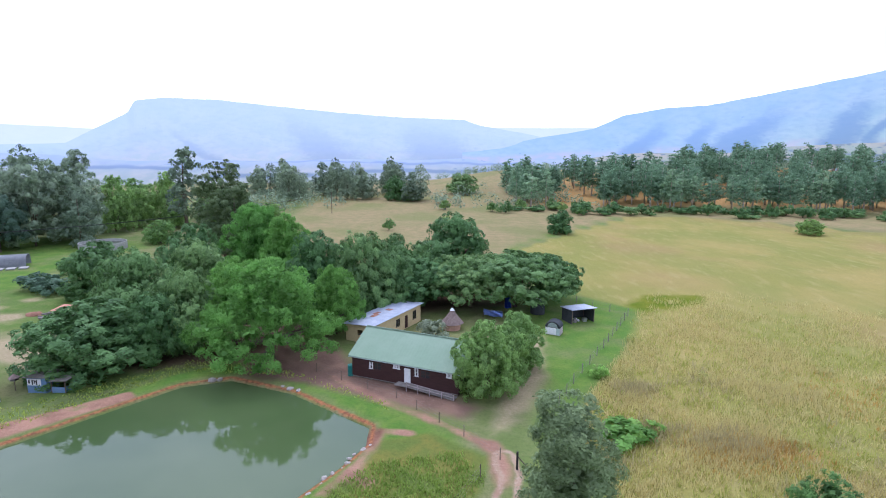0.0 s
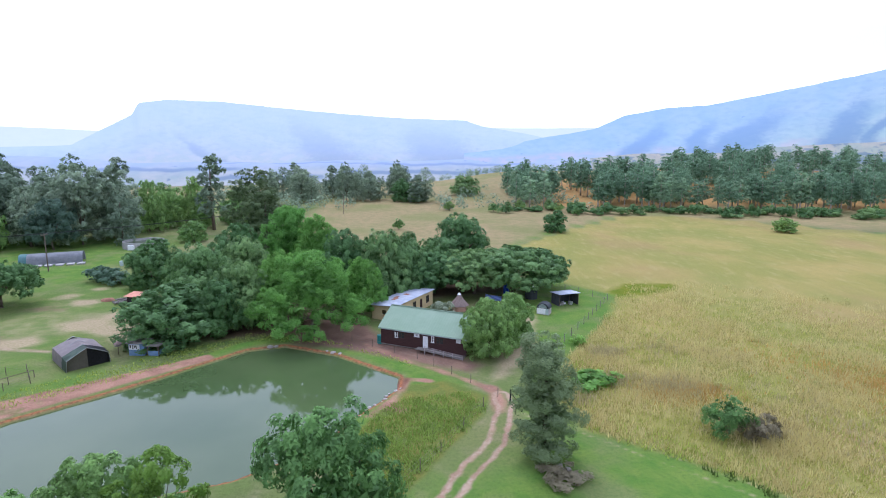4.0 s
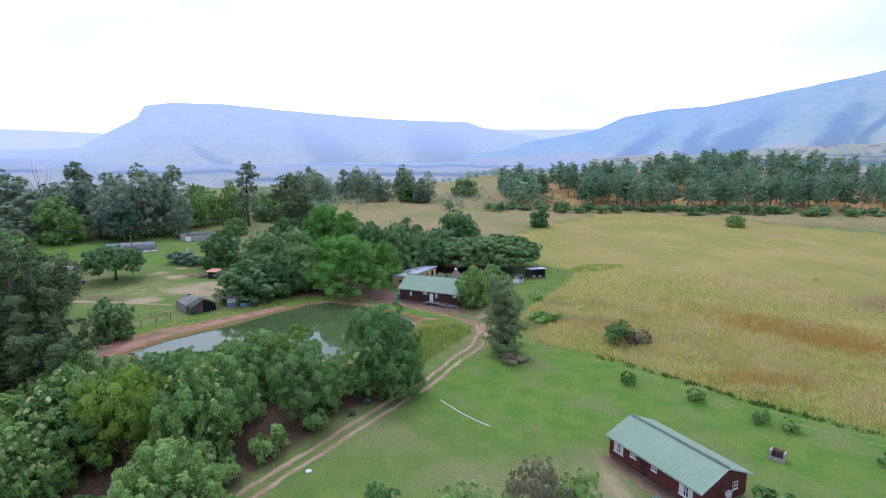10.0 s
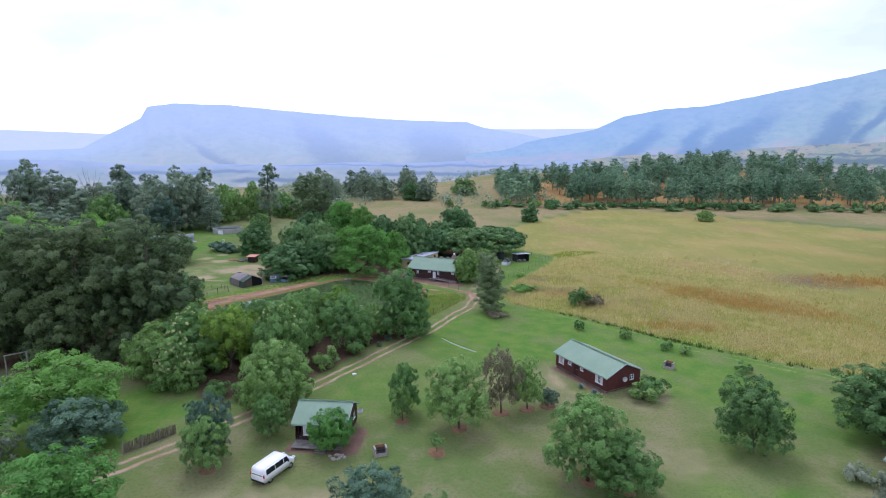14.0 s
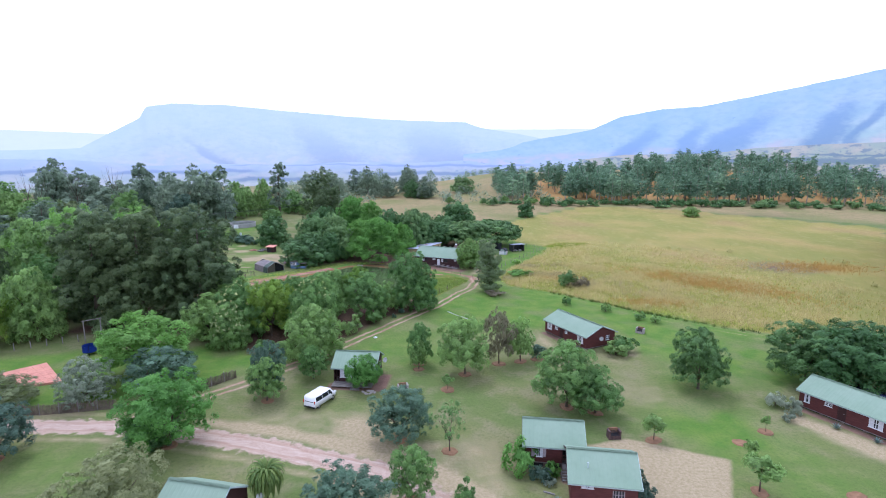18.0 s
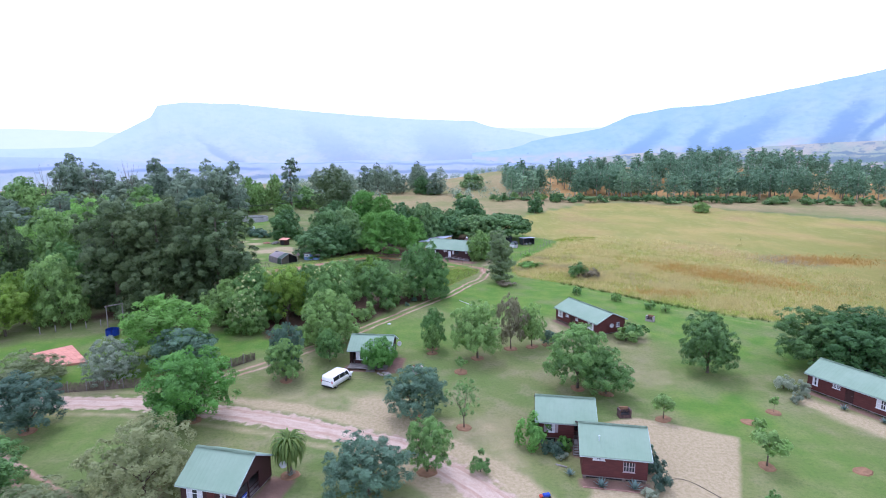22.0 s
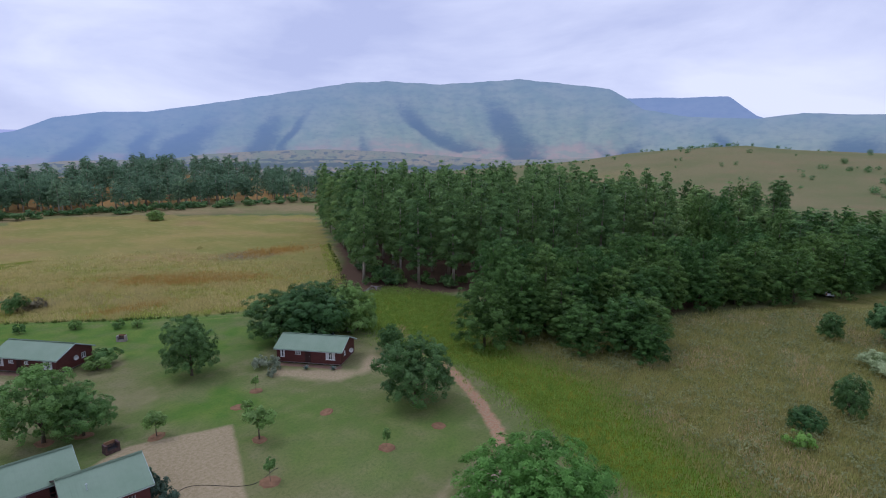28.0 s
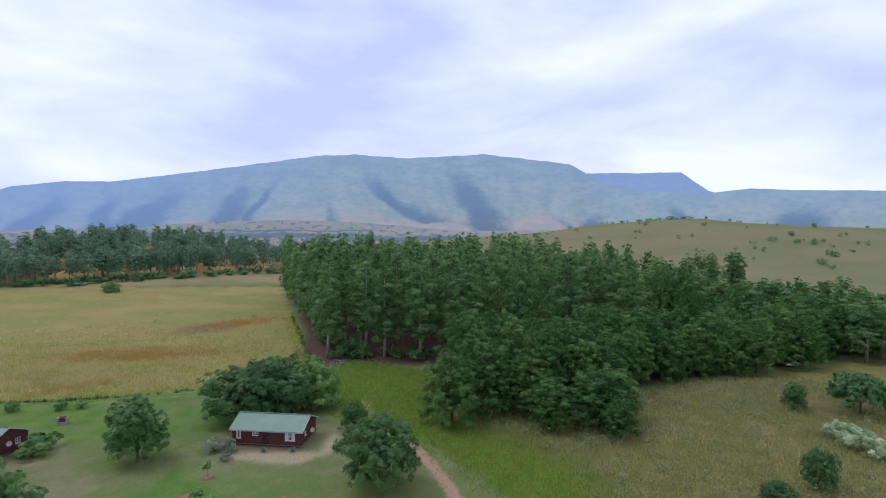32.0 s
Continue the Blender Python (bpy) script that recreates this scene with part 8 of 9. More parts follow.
van_shape = [(-2.40, 0.86, 0.42, 1.0, 1.55, 0.06), (-2.34, 0.93, 0.34, 1.05, 1.80, 0.12), (-2.1, 0.95, 0.32, 1.05, 1.90, 0.14), (0.9, 0.95, 0.32, 1.05, 1.90, 0.14), (1.25, 0.95, 0.32, 1.05, 1.74, 0.16),
             (1.75, 0.93, 0.32, 1.02, 1.16, 0.14), (2.15, 0.88, 0.34, 0.88, 0.98, 0.12), (2.36, 0.78, 0.42, 0.66, 0.72, 0.1)]
van_glass = [("rear_window", [(-2.405, -0.72, 1.12), (-2.405, 0.72, 1.12), (-2.375, 0.66, 1.62), (-2.375, -0.66, 1.62)]), ("windscreen", [(1.33, -0.72, 1.70), (1.33, 0.72, 1.70), (1.76, 0.76, 1.21), (1.76, -0.76, 1.21)])]
for s in (-1, 1):
    van_glass += [("side_window", [(a, s * 0.955, 1.12), (b, s * 0.955, 1.12), (b - c, s * 0.855, 1.68), (a, s * 0.855, 1.68)]) for a, b, c in ((-2.0, -0.75, 0), (-0.68, 0.5, 0), (0.58, 1.35, 0.32))]
vehicle("van", pose(-18.6, -30.3, 0, 0, 0, 66), "white passenger van parked on the lawn", "car_white", van_shape, van_glass, 4.76, 0.95, 0.95)
car_shape = [(-2.15, 0.76, 0.40, 0.80, 0.88, 0.06), (-2.0, 0.84, 0.30, 0.86, 1.0, 0.08), (-1.35, 0.86, 0.28, 0.9, 1.36, 0.18), (0.2, 0.86, 0.28, 0.9, 1.42, 0.2), (0.95, 0.86, 0.28, 0.88, 0.98, 0.14), (1.8, 0.82, 0.3, 0.74, 0.8, 0.12), (2.12, 0.72, 0.38, 0.58, 0.64, 0.1)]
car_glass = [("windscreen", [(0.28, -0.6, 1.40), (0.28, 0.6, 1.40), (0.96, 0.68, 0.99), (0.96, -0.68, 0.99)]), ("rear_window", [(-1.98, -0.64, 1.03), (-1.98, 0.64, 1.03), (-1.42, 0.58, 1.36), (-1.42, -0.58, 1.36)])]
for s in (-1, 1):
    car_glass += [("side_window", [(a, s * 0.872, 0.93), (b, s * 0.872, 0.93), (b - c, s * 0.70, 1.32), (a + d, s * 0.70, 1.32)]) for a, b, c, d in ((-1.3, -0.45, 0, 0.12), (-0.38, 0.6, 0.4, 0))]
vehicle("car", pose(57.6, -25.8, 0, 0, 0, -30), "dark blue saloon car parked behind the cabin", "car_navy", car_shape, car_glass, 4.3, 0.86, 0.72)
vehicle("car", pose(152, -92, 0, 0, 0, 20), "white car half hidden among far trees", "car_white", car_shape, car_glass, 4.3, 0.86, 0.72)


# ---- garden things ----
def braai(x, y, a, label, mat="stone"):
    """A brick barbecue: two cheeks, back, fire shelf and chimney breast."""
    ob = thing("barbecue", pose(x, y, 0, 0, 0, a), label, "barbecue", "brick barbecues")
    part("base", boxes(((-0.75, -0.45, -0.1), (0.75, 0.5, 0.45)), bevel=0.015), mat, ob)
    for s in (-1, 1):
        part("cheek", boxes(((s * 0.65 - 0.1, -0.45, 0.45), (s * 0.65 + 0.1, 0.45, 1.05)), bevel=0.015), mat, ob)
    part("back", boxes(((-0.55, 0.33, 0.45), (0.55, 0.5, 1.15)), bevel=0.015), "soil", ob, "soot-stained brick back")
    bm = bmesh.new()
    for k in range(9):
        rod(bm, (-0.55, -0.36 + 0.08 * k, 0.8), (0.55, -0.36 + 0.08 * k, 0.8), 0.012, sides=5)
    part("grill", bm, "black", ob, "black iron grill")
    part("ash_bed", boxes(((-0.54, -0.4, 0.45), (0.54, 0.32, 0.5))), "black", ob)
    return ob


braai(34.4, 0.6, -40, "small stone barbecue on the lawn")
braai(-7.7, -26.3, 20, "pale stone barbecue near the porch cabin")
braai(19.0, -38.4, 5, "dark brick barbecue beside the bare plot", "brick_dark")
braai(63.9, -26.2, -40, "stone barbecue beneath the glossy tree")


def agave(x, y, s, label="spiky blue-green agave beside the cabin wall"):
    """A rosette of thick pointed leaves."""
    ob = thing("agave", pose(x, y, 0, 0, 0, (x * 50) % 360) @ Matrix.Scale(s, 4), label, "plant", "agaves")
    for k in range(22):
        a, tilt = k * 2.4, 0.25 + 0.85 * (k / 22)
        d = Vector((math.cos(a) * math.sin(tilt), math.sin(a) * math.sin(tilt), math.cos(tilt)))
        sd = Vector((-math.sin(a), math.cos(a), 0)) * 0.07
        up = d.cross(sd).normalized() * 0.03
        b, m_, t = Vector((0, 0, 0.05)), d * 0.45, d * 0.95 - Vector((0, 0, 0.10 * tilt))
        bm = bmesh.new()
        v = [bm.verts.new(p) for p in (b - sd * 0.6, b + sd * 0.6, m_ + sd, m_ - sd, t, m_ - up)]
        for f in ((0, 1, 2, 3), (3, 2, 4), (0, 5, 1), (1, 5, 2), (0, 3, 5), (5, 3, 4), (5, 4, 2)):
            bm.faces.new([v[i] for i in f])
        part("leaf", bm, "agave", ob)
    return ob


for x, y, s in ((12.9, -53.0, 1.1), (16.0, -53.3, 1.2), (10.2, -51.2, 0.9), (18.9, -7.4, 1.0), (20.3, -9.6, 1.1), (47.1, -35.3, 0.95), (49.6, -38.6, 0.9), (-17.9, -52.6, 0.8)):
    agave(x, y, s)
plant_all("shrub_bright", [(10.4, -46.7, 1.6, 0.9), (7.2, -46.0, 3.7, 2.0)], "bright green shrub beside the cabin steps", "cabin shrubs")
plant_all("shrub_blue", [(8.6, -47.1, 1.6, 1.0), (9.5, -47.4, 1.3, 0.9), (18.9, -49.0, 1.9, 0.9), (18.8, -51.0, 2.0, 1.0), (18.6, -53.2, 1.8, 1.0), (19.0, -47.2, 1.7, 0.8)], "soft blue-grey shrub along the cabin wall", "cabin shrubs")
plant_all("shrub_grey", [(17.2, -54.3, 0.7, 0.9), (9.9, -48.0, 0.7, 0.8), (-76.2, -24.2, 3.0, 1.2)], "pale silvery shrub at the cabin corner", "cabin shrubs")

# palm by the porch
pm = thing("palm_tree", pose(-18.0, -52.6, 0), "short palm with a shaggy drooping crown", "palm tree")
bm = rods(*[((0, 0, 0.42 * k - 0.1), (0, 0, 0.42 * (k + 1)), 0.24 - 0.004 * k, 0.2) for k in range(9)], sides=9)
part("trunk", bm, "bark", pm)
rg = np.random.default_rng(3)
for k in range(190):
    a, lift = k * 2.4 + 0.3 * rg.random(), 0.95 - 1.3 * (k / 190)
    n, length = 8, 2.1 + 0.6 * rg.random()
    bm = bmesh.new()
    rows, px, pz, ang = [], 0.12, 3.75 - 0.5 * (k / 190), math.asin(max(-0.9, min(0.95, lift)))
    for i in range(n + 1):
        t = i / n
        w = 0.11 * math.sin(math.pi * min(1, 0.85 * t + 0.15)) + 0.012
        c, s = math.cos(a), math.sin(a)
        rows.append([bm.verts.new((px * c - w * s * q, px * s + w * c * q, pz - 0.05 * abs(q))) for q in (-1, 0, 1)])
        px += length / n * math.cos(ang)
        pz += length / n * math.sin(ang)
        ang = max(-1.52, ang - (0.22 + 0.34 * t))
    for p, q in zip(rows, rows[1:]):
        for j in range(2):
            bm.faces.new((p[j], p[j + 1], q[j + 1], q[j]))
    part("frond", bm, "palm_leaf", pm)

# red soil beds round the lawn trees
rg = random.Random(12)
bm = bmesh.new()
cv = bm.verts.new((0, 0, 0.09))
rim = []
for k in range(16):
    a, q = k * math.pi / 8, rg.uniform(0.85, 1.1)
    rim.append((bm.verts.new((0.6 * q * math.cos(a), 0.6 * q * math.sin(a), 0.07)), bm.verts.new((0.9 * q * math.cos(a), 0.9 * q * math.sin(a), 0.10)), bm.verts.new((1.05 * q * math.cos(a), 1.05 * q * math.sin(a), -0.02))))
for k in range(16):
    a, b = rim[k], rim[(k + 1) % 16]
    bm.faces.new((cv, a[0], b[0]))
    bm.faces.new((a[0], a[1], b[1], b[0]))
    bm.faces.new((a[1], a[2], b[2], b[1]))
bed_mesh = bpy.data.meshes.new("soil_bed")
bm.to_mesh(bed_mesh)
bm.free()
bed_mesh.materials.append(M["soil"])
BEDS = [(1.2, -20), (-6.1, -15.9), (14.8, -30.5), (18.3, -32.1), (-6.1, -18.3), (-0.6, -42.1), (-4.2, -51.3), (6.7, -15.6), (10.3, -14.4), (-6.6, -39.7), (-26.1, -30.1), (-33.4, -42), (-51.5, -45.6),
        (-63.5, -46.2), (13.2, -13.5), (23.6, -38.8), (30.8, -48.6), (37.9, -36.4), (38.9, -61.1), (26.9, -56.8), (-1.3, -25.6), (33.8, -39.2), (40.1, -49), (46.4, -62.3), (-18.0, -52.6)]
for k, (x, y) in enumerate(BEDS):
    ob = tagged(new("soil_bed", bed_mesh), "round bed of bare red soil in the lawn", "soil bed", "soil beds")
    ob.matrix_basis = pose(x, y, 0, 0, 0, k * 50) @ Matrix.Diagonal((1.0 + 0.15 * math.sin(k), 1.0 + 0.15 * math.cos(k), 1, 1))


def stone(x, y, s, label, group, mat="stone", z=0.0):
    bm = bmesh.new()
    bmesh.ops.create_icosphere(bm, subdivisions=2, radius=s, matrix=Matrix.Diagonal((1.2, 0.9, 0.65, 1)))
    for v in bm.verts:
        v.co += noise.noise_vector(v.co * 2.2 / s + Vector((x, y, 0))) * 0.22 * s
    ob = tagged(part("stone", bm, mat), label, "stone", group)
    ob.matrix_basis = pose(x, y, z + 0.2 * s, 0, 0, x * 70)


for k in range(13):
    stone(-8.7 - 0.36 * k + 0.3 * math.sin(k * 1.4), 47.6 - 0.78 * k, 0.16 + 0.06 * (k % 3), "pale stone on the pond shore", "shore stones", z=-0.1)
for x, y, s in ((-20.3, 58.9, 0.4), (-19.2, 58.5, 0.35), (-21.4, 59.5, 0.3), (-30.6, 60.9, 0.45), (-29.8, 61.2, 0.35)):
    stone(x, y, s, "pale grey stone at the pond's far shore", "far shore stones", z=-0.1)
for k in range(9):
    stone(-12.6 + 0.45 * math.cos(k * 0.9) * (1 + k % 2), -27.0 + 0.5 * math.sin(k * 0.9), 0.22, "rough stone by the porch path", "porch stones")
stone(-15.3, -3.7, 0.3, "white painted stone beside the track", "track stones", "white")
for k in range(4):
    stone(8.2 + 0.35 * k, 29.6 + 0.5 * math.sin(k * 2), 0.3, "grey stone in the weed patch", "weed patch stones")
pl = tagged(part("water_pipe", rods(*[((-2.4 + 6.2 * k / 6 , 13.4 - 6.8 * k / 6 - 0.5 * math.sin(math.pi * k / 6), 0.05), (-2.4 + 6.2 * (k + 1) / 6, 13.4 - 6.8 * (k + 1) / 6 - 0.5 * math.sin(math.pi * (k + 1) / 6), 0.05), 0.05, 0.05) for k in range(6)]), "white"),
            "long white pipe lying on the lawn", "pipe")
hs = tube([(18.9 + 0.30 * k, -52.6 + 1.5 * math.sin(k * 0.22) - 0.012 * k * k * 0.3, 0.03) for k in range(34)], 0.022)
tagged(part("garden_hose", hs, "black"), "dark garden hose lying across the bare plot", "hose")
bx = thing("cool_box", pose(7.6, -56.0, 0, 0, 0, 10), "white cool box with a dark lid on the grass", "box")
part("body", boxes(((-0.35, -0.25, 0), (0.35, 0.25, 0.38)), bevel=0.03), "white", bx)
part("lid", boxes(((-0.3, -0.2, 0.385), (0.3, 0.2, 0.44)), bevel=0.02), "black", bx, "dark lid")
ty = thing("ride_on_toy", pose(7.4, -54.9, 0, 0, 0, 15), "blue ride-on toy with a red nose", "toy")
part("body", boxes(((-0.4, -0.2, 0.16), (0.3, 0.2, 0.42)), bevel=0.05), "bright_blue", ty)
part("nose", boxes(((-0.75, -0.17, 0.14), (-0.41, 0.17, 0.34)), bevel=0.05), "red_paint", ty, "red nose")
for x in (-0.5, 0.2):
    for s in (-1, 1):
        part("wheel", rods(((x, s * 0.2, 0.13), (x, s * 0.28, 0.13), 0.13, 0.13), sides=12), "rubber", ty)
jt = thing("jetty", pose(-54.3, 30.3, -0.35, 0, 0, 15), "small plank jetty at the pond's edge", "jetty")
for k in range(6):
    part("plank", boxes(((-1.3, -0.7 + 0.24 * k, 0.0), (1.3, -0.5 + 0.24 * k, 0.06)), bevel=0.008), "grey_wood", jt)
for x in (-1.1, 1.1):
    part("pile", rods(((x, 0, -0.9), (x, 0, 0.0), 0.07, 0.07)), "post_wood", jt)
for k in range(5):
    lg = tagged(part("felled_log", rods(((-1.6, 0, 0.16), (1.6, 0.1, 0.18), 0.16, 0.13)), "grey_wood"), "grey felled log at the plantation's edge", "log", "felled logs")
    lg.matrix_basis = pose(87.5 + 0.9 * k, -5.5 + 1.1 * math.sin(k * 2), 0.0, 0, 0, 25 * k)

# store with a khaki roof beyond the conifers
ks = thing("farm_store", pose(-105.5, 82.0, 0, 0, 0, 8) @ Matrix.Diagonal((1.2, 1.15, 1.15, 1)), "low store with a faded khaki tin roof", "shed")
part("wall", boxes(((-2.4, -1.9, 0), (2.4, 1.9, 2.1)), bevel=0.02), "stain_dark", ks)
place(part("roof", sheet_roof(5.8, 4.6, 0.9, 0.4), "tin_khaki", ks, "faded khaki tin roof"), pose(0, 2.3, 3.0))
# black panel on the solid wall paints the dark of an opening
part("doorway", boxes(((-0.9, -1.96, 0.0), (0.5, -1.905, 1.9))), "black", ks)
vehicle("pickup", pose(-97.0, 75.0, 0, 0, 0, 15), "dark old vehicle standing beside the store", "car_navy", car_shape, car_glass, 4.3, 0.86, 0.72)
pr = thing("pen_rail", pose(-60.5, 44.3, 0), "low rail of thin poles on the pond bank", "fence")
for k in range(4):
    x, y = -1.9 + 1.45 * k, -3.6 + 2.5 * k
    part("post", rods(((x, y, -0.2), (x, y, 1.0), 0.05, 0.05)), "post_wood", pr)
part("rail", rods(((-1.9, -3.6, 1.0), (2.45, 3.9, 1.0), 0.04, 0.04)), "post_wood", pr)
# low brick kerb round the planted strip before the cabin wing
kb = thing("garden_kerb", pose(14.75, -48.85, 0, 0, 0, -7), "low pinkish brick kerb before the cabin wing", "kerb")
for k in range(26):
    part("brick", boxes(((-3.1 + 0.24 * k, -4.72, -0.05), (-2.88 + 0.24 * k, -4.6, 0.10)), bevel=0.01), "brick_pink", kb)
# stacked stones and a plank by the steps
pk = tagged(part("plank", boxes(((-0.6, -0.1, 0.02), (0.6, 0.1, 0.12)), bevel=0.01), "grey_wood"), "grey plank lying by the cabin steps", "plank")
pk.matrix_basis = pose(9.6, -49.6, 0, 0, 0, -25)

# pampas grass on the garden lawn
pg = thing("pampas_grass", pose(-73.7, -26.8, 0), "clump of pampas grass with upright cream plumes", "plant")
rq = np.random.default_rng(77)
bm = bmesh.new()
for k in range(120):
    a, q = rq.uniform(0, 6.28), rq.uniform(0.3, 1.3)
    c, s_ = math.cos(a), math.sin(a)
    b0 = [bm.verts.new((0.2 * c - w * s_, 0.2 * s_ + w * c, 0)) for w in (-0.03, 0.03)]
    b1 = [bm.verts.new((0.6 * q * c - w * s_, 0.6 * q * s_ + w * c, 1.3)) for w in (-0.03, 0.03)]
    tip = bm.verts.new((1.2 * q * c, 1.2 * q * s_, 0.8 + 0.4 * rq.random()))
    bm.faces.new((b0[0], b0[1], b1[1], b1[0]))
    bm.faces.new((b1[0], b1[1], tip))
part("blades", bm, "grass_green", pg)
for k in range(13):
    x, y, h = -0.9 + 0.15 * k, 0.3 * math.sin(k * 2.1), 2.5 + 0.3 * math.sin(k * 1.7)
    stem = part("stem", rods(((x * 0.3, y * 0.3, 0), (x, y, h - 0.6), 0.02, 0.015)), "grass_green", pg)
    part("plume", rods(((x, y, h - 0.75), (x, y, h - 0.35), 0.06, 0.13), ((x, y, h - 0.35), (x * 1.05, y, h + 0.1), 0.13, 0.02), sides=8), "pampas", stem, "cream feathery plume")


# ---- grass and far bushes ----
def tufts(name, xy, h, spread, mat, label, seed, blades=4, width=0.07):
    """Tall grass: leaning blades in tufts, one object."""
    rng = np.random.default_rng(seed)
    n = len(xy) * blades
    base = np.repeat(np.column_stack([xy, relief(xy[:, 0], xy[:, 1])]), blades, 0)
    base[:, :2] += rng.normal(0, spread, (n, 2))
    a = rng.uniform(0, 6.283, n)
    side = np.column_stack([np.cos(a), np.sin(a), np.zeros(n)]) * (width * rng.uniform(0.6, 1.5, n))[:, None]
    tip = base + np.column_stack([rng.normal(0, 0.3 * h, n), rng.normal(0, 0.3 * h, n), h * rng.uniform(0.5, 1.25, n)])
    v = np.stack([base - side, base + side, tip], 1).reshape(-1, 3)
    me = fast_mesh(name, v, np.arange(3 * n).reshape(-1, 3))
    me.materials.append(M[mat])
    tagged(new(name, me), label, "grass", kind="stuff")


def scatter(poly, count, seed, inset=0.5):
    rng = np.random.default_rng(seed)
    xs, ys = [p[0] for p in poly], [p[1] for p in poly]
    p = np.column_stack([rng.uniform(min(xs), max(xs), count * 3), rng.uniform(min(ys), max(ys), count * 3)])
    return p[reach(p[:, 0], p[:, 1], poly, True) < -inset][:count]


NEAR_FIELD = [(12.2, 37), (24.6, 28.6), (39.3, 14.2), (51.4, 4.7), (63.3, -1.6), (76, -4), (87, 2), (105, 27), (130, 64), (96, 100), (40, 110), (31, 94), (23, 74), (14.6, 59), (10.5, 46)]
near_part = scatter(NEAR_FIELD, 90000, 1)
thin_out = np.random.default_rng(8).random(len(near_part)) < np.clip(1.12 - np.hypot(near_part[:, 0] - 25, near_part[:, 1] - 35) / 72, 0, 1) * np.clip(0.45 + 0.9 * np.sin(near_part[:, 0] * 0.31 + np.sin(near_part[:, 1] * 0.2)) * np.sin(near_part[:, 1] * 0.27 + 1), 0.08, 1)
tufts("field_grass", near_part[thin_out], 0.75, 0.35, "grass_dry", "tall dry straw-coloured field grass", 11, 4, 0.045)
mixed = near_part[~thin_out]
mixed = mixed[np.random.default_rng(19).random(len(mixed)) < np.clip(1.08 - np.hypot(mixed[:, 0] - 25, mixed[:, 1] - 30) / 70, 0, 1)]
tufts("green_field_grass", mixed[np.random.default_rng(9).random(len(mixed)) < 0.3], 0.6, 0.35, "grass_field", "yellow-green grass between the dry field grass", 12, 4, 0.05)
rust_rng = np.random.default_rng(61)
rust_at = np.concatenate([np.array([64.0, 42.0]) + rust_rng.normal(0, 11, (3200, 1)) * np.array([0.73, -0.68]) + rust_rng.normal(0, 4.2, (3200, 1)) * np.array([0.68, 0.73]), rust_rng.normal((105, 62), (8, 4), (900, 2)), rust_rng.normal((27, 47), (3.0, 1.6), (350, 2)), rust_rng.normal((44, 22), (5, 1.6), (500, 2))])
rust_at = rust_at[reach(rust_at[:, 0], rust_at[:, 1], FIELD, True) < -2]
tufts("rust_grass", rust_at, 0.6, 0.35, "grass_rust", "patches of rust-orange grass in the field", 62, 4, 0.06)
brown_rng = np.random.default_rng(71)
brown_at = np.concatenate([brown_rng.normal(c, q, (n, 2)) for c, q, n in (((20.5, 60.7), (1.4, 1.1), 260), ((26.0, 48.6), (2.2, 1.4), 380), ((18.9, 50.6), (1.6, 1.2), 240), ((30.6, 38.4), (2.4, 1.4), 300), ((13.4, 44.6), (1.6, 1.0), 160),
                                                                          ((37.0, 43.0), (6.0, 4.4), 220), ((45.0, 31.0), (6.4, 4.2), 220), ((30.0, 62.0), (4.0, 3.0), 120))])
tufts("brown_grass", brown_at[::2], 0.85, 0.4, "grass_brown", "brown dry weed clumps standing in the field grass", 72, 5, 0.06)
tufts("strip_grass", scatter(STRIP, 20000, 23, -2) + np.random.default_rng(25).normal(0, 1.2, (20000, 2)), 0.35, 0.3, "grass_strip", "bright yellow-green mown strip grass", 24, 4, 0.05)
edge_line = scatter(FIELD, 40000, 7, 0.2)
edge_line = edge_line[(reach(edge_line[:, 0], edge_line[:, 1], FIELD, True) > -4) & (edge_line[:, 1] < 60)]
# dark tufts stand in for the thin shadow line of a ditch
ditch = edge_line[(reach(edge_line[:, 0], edge_line[:, 1], FIELD, True) > -1.1) & (edge_line[:, 0] > 22)]
tufts("ditch_grass", ditch + np.array([-0.5, -0.7]), 0.55, 0.25, "grass_dark", "dark rank grass painting the ditch's shadow line along the field", 18, 11, 0.07)
tufts("edge_grass", edge_line, 0.55, 0.3, "grass_green", "rank green grass along the field's edge", 17)
VELD_NEAR = [(90, -32), (76, -50), (70.5, -72), (60, -87), (54, -95), (52, -125), (130, -125), (140, -98), (120, -78), (100, -66)]
tufts("veld_grass", scatter(VELD_NEAR, 30000, 3, -2) + np.random.default_rng(26).normal(0, 1.5, (30000, 2)), 0.55, 0.4, "grass_veld", "rough mixed veld grass and weeds", 13, 5, 0.045)
veld_brown = scatter(VELD_NEAR, 9000, 27, 0)
veld_brown = veld_brown[np.sin(veld_brown[:, 0] * 0.21 + np.sin(veld_brown[:, 1] * 0.17) * 2) * np.sin(veld_brown[:, 1] * 0.19 + 1) > 0.25]
tufts("veld_stalks", veld_brown, 0.7, 0.4, "grass_brown", "brown seeding stalks among the veld grass", 28, 4, 0.04)
tufts("paddock_grass", scatter([(-8, 44), (0, 46.5), (2.5, 42), (-3, 31), (-7.5, 22), (-14, 30), (-11, 40)], 1500, 5), 0.4, 0.3, "grass_green", "tall olive grass of the pond paddock", 15)
tufts("bank_grass", scatter([(-58, 34), (-46, 48), (-34, 63), (-20, 61.5), (-8, 54), (-8, 56), (-22, 64), (-36, 67), (-50, 52), (-62, 38)], 1500, 6, 0.1), 0.22, 0.3, "grass_green", "short green grass on the pond bank", 16)


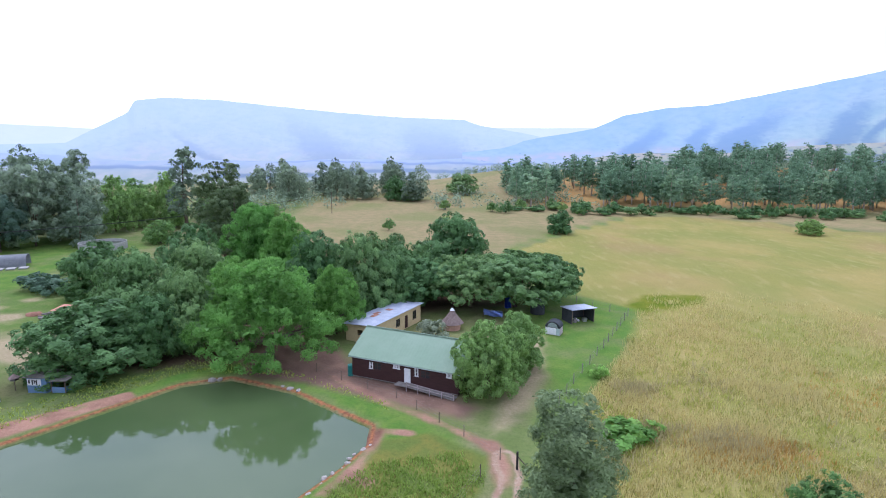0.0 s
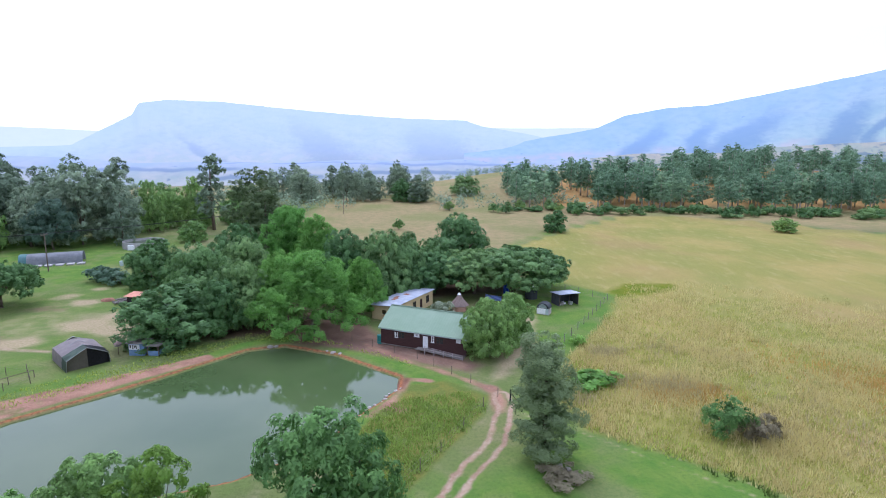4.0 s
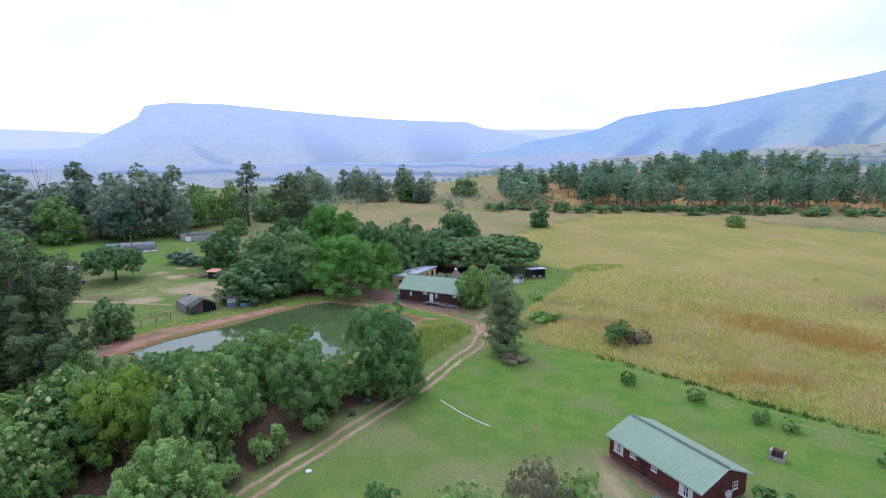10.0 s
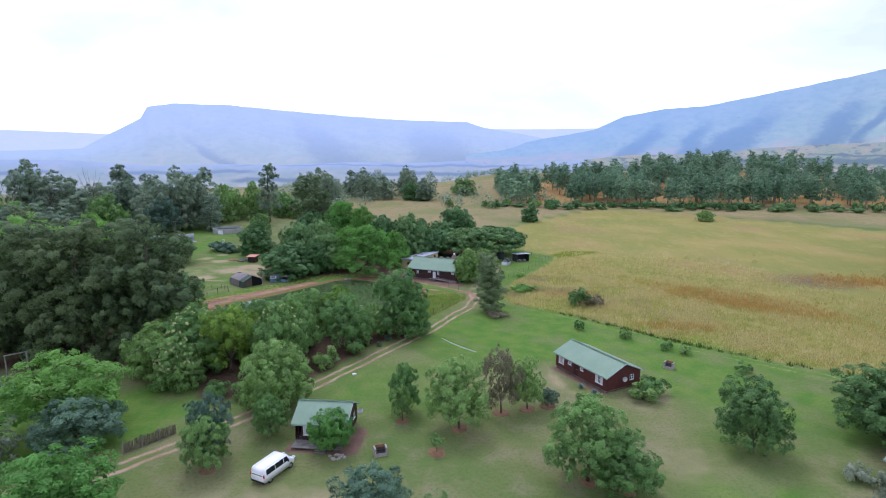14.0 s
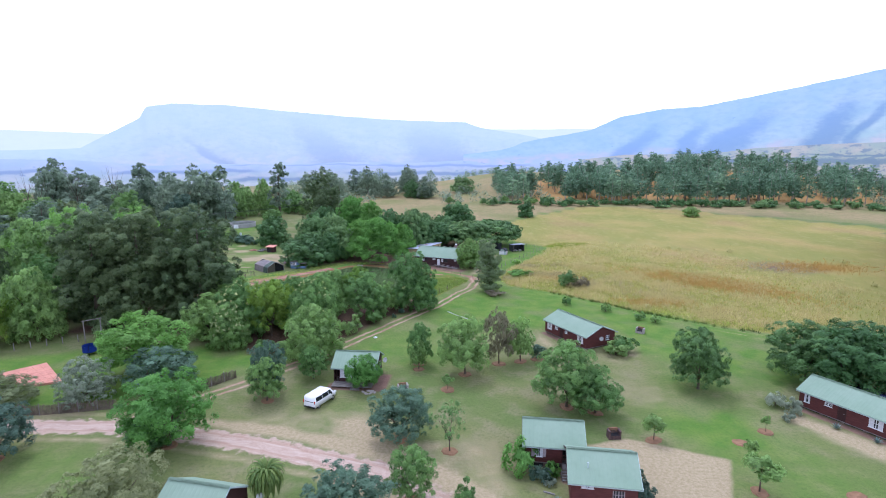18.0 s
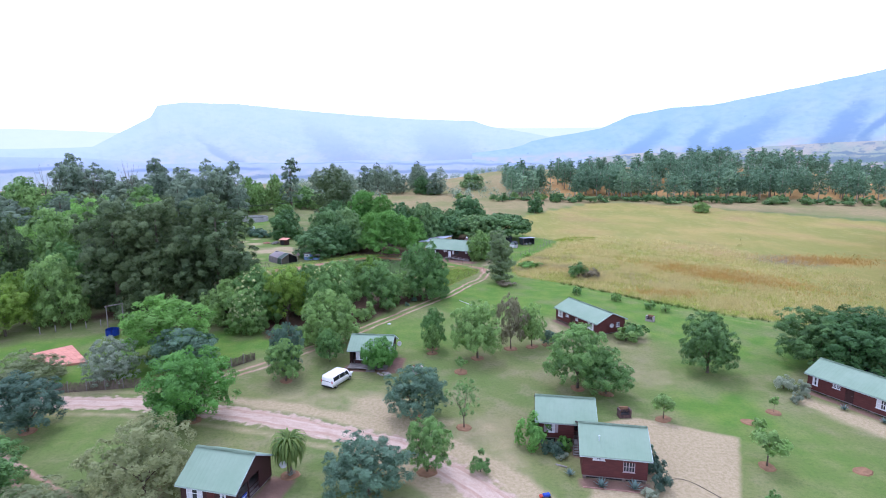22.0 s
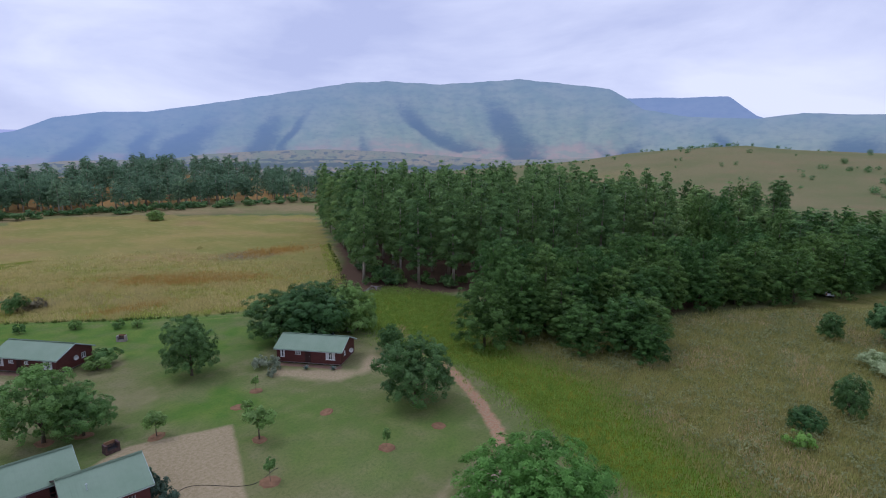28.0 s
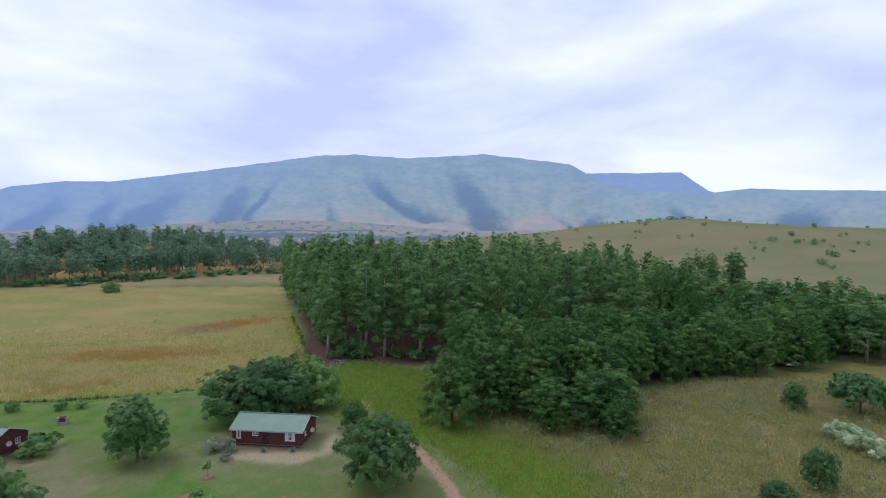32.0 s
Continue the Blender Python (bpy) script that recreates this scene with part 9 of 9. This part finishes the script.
def far_bushes(name, rows, mat, label, seed, cards=40, leaf=1.15):
    rng = np.random.default_rng(seed)
    c = np.array([(x, y, z) for x, y, z, r in rows])
    r = np.array([r for *_, r in rows])
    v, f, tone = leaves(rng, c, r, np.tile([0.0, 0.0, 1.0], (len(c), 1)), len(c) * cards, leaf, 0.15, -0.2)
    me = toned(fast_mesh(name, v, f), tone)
    me.materials.append(M[mat])
    tagged(new(name, me), label, "bushes", kind="stuff")


rr = np.random.default_rng(21)
rows = []
for k in range(100):
    az, d = radians(rr.uniform(50, 100)), rr.uniform(420, 880)
    if k % 6 == 0:
        az, d = radians(rr.normal(79, 4)), rr.uniform(740, 830)
    x, y = d * math.sin(az), d * math.cos(az) - 102
    s = rr.uniform(1.0, 3.4)
    for q in range(2):
        px, py = x + rr.normal(0, s), y + rr.normal(0, s)
        rows.append((px, py, float(relief(np.array([px]), np.array([py]))[0]) + s * 0.7, s))
far_bushes("hill_bushes", rows, "leaf_dark", "scattered dark bushes on the brown hill", 31)
rows = []
for k in range(3000):
    az, d = radians(rr.uniform(-62, 50)), rr.uniform(360, 740)
    band = math.sin(az * 19) + math.sin(d * 0.021 + az * 7)
    if band < 0.3:
        continue
    x, y = d * math.sin(az), d * math.cos(az) - 102
    s = rr.uniform(2.0, 4.5)
    rows.append((x, y, float(relief(np.array([x]), np.array([y]))[0]) + s * 0.8, s))
far_bushes("far_woods", rows, "leaf_hazed", "dark belts of far woodland in the valley", 32)
weeds = scatter(VELD_NEAR, 1900, 41)
weeds = weeds[weeds[:, 0] < 150]
far_bushes("veld_weeds", [(x, y, 0.35, w) for (x, y), w in zip(weeds, np.random.default_rng(42).uniform(0.3, 1.0, len(weeds)) ** 1.5 * 1.3 + 0.2)], "leaf_olive", "low weedy clumps in the rough veld", 43, 26, 0.3)
clumps_at = scatter(NEAR_FIELD, 30, 44)
far_bushes("dry_clumps", [(x, y, 0.4, w) for (x, y), w in zip(clumps_at, np.random.default_rng(45).uniform(0.5, 1.3, len(clumps_at)))], "grass_veld", "brown dry weed clumps in the field grass", 46, 60, 0.3)
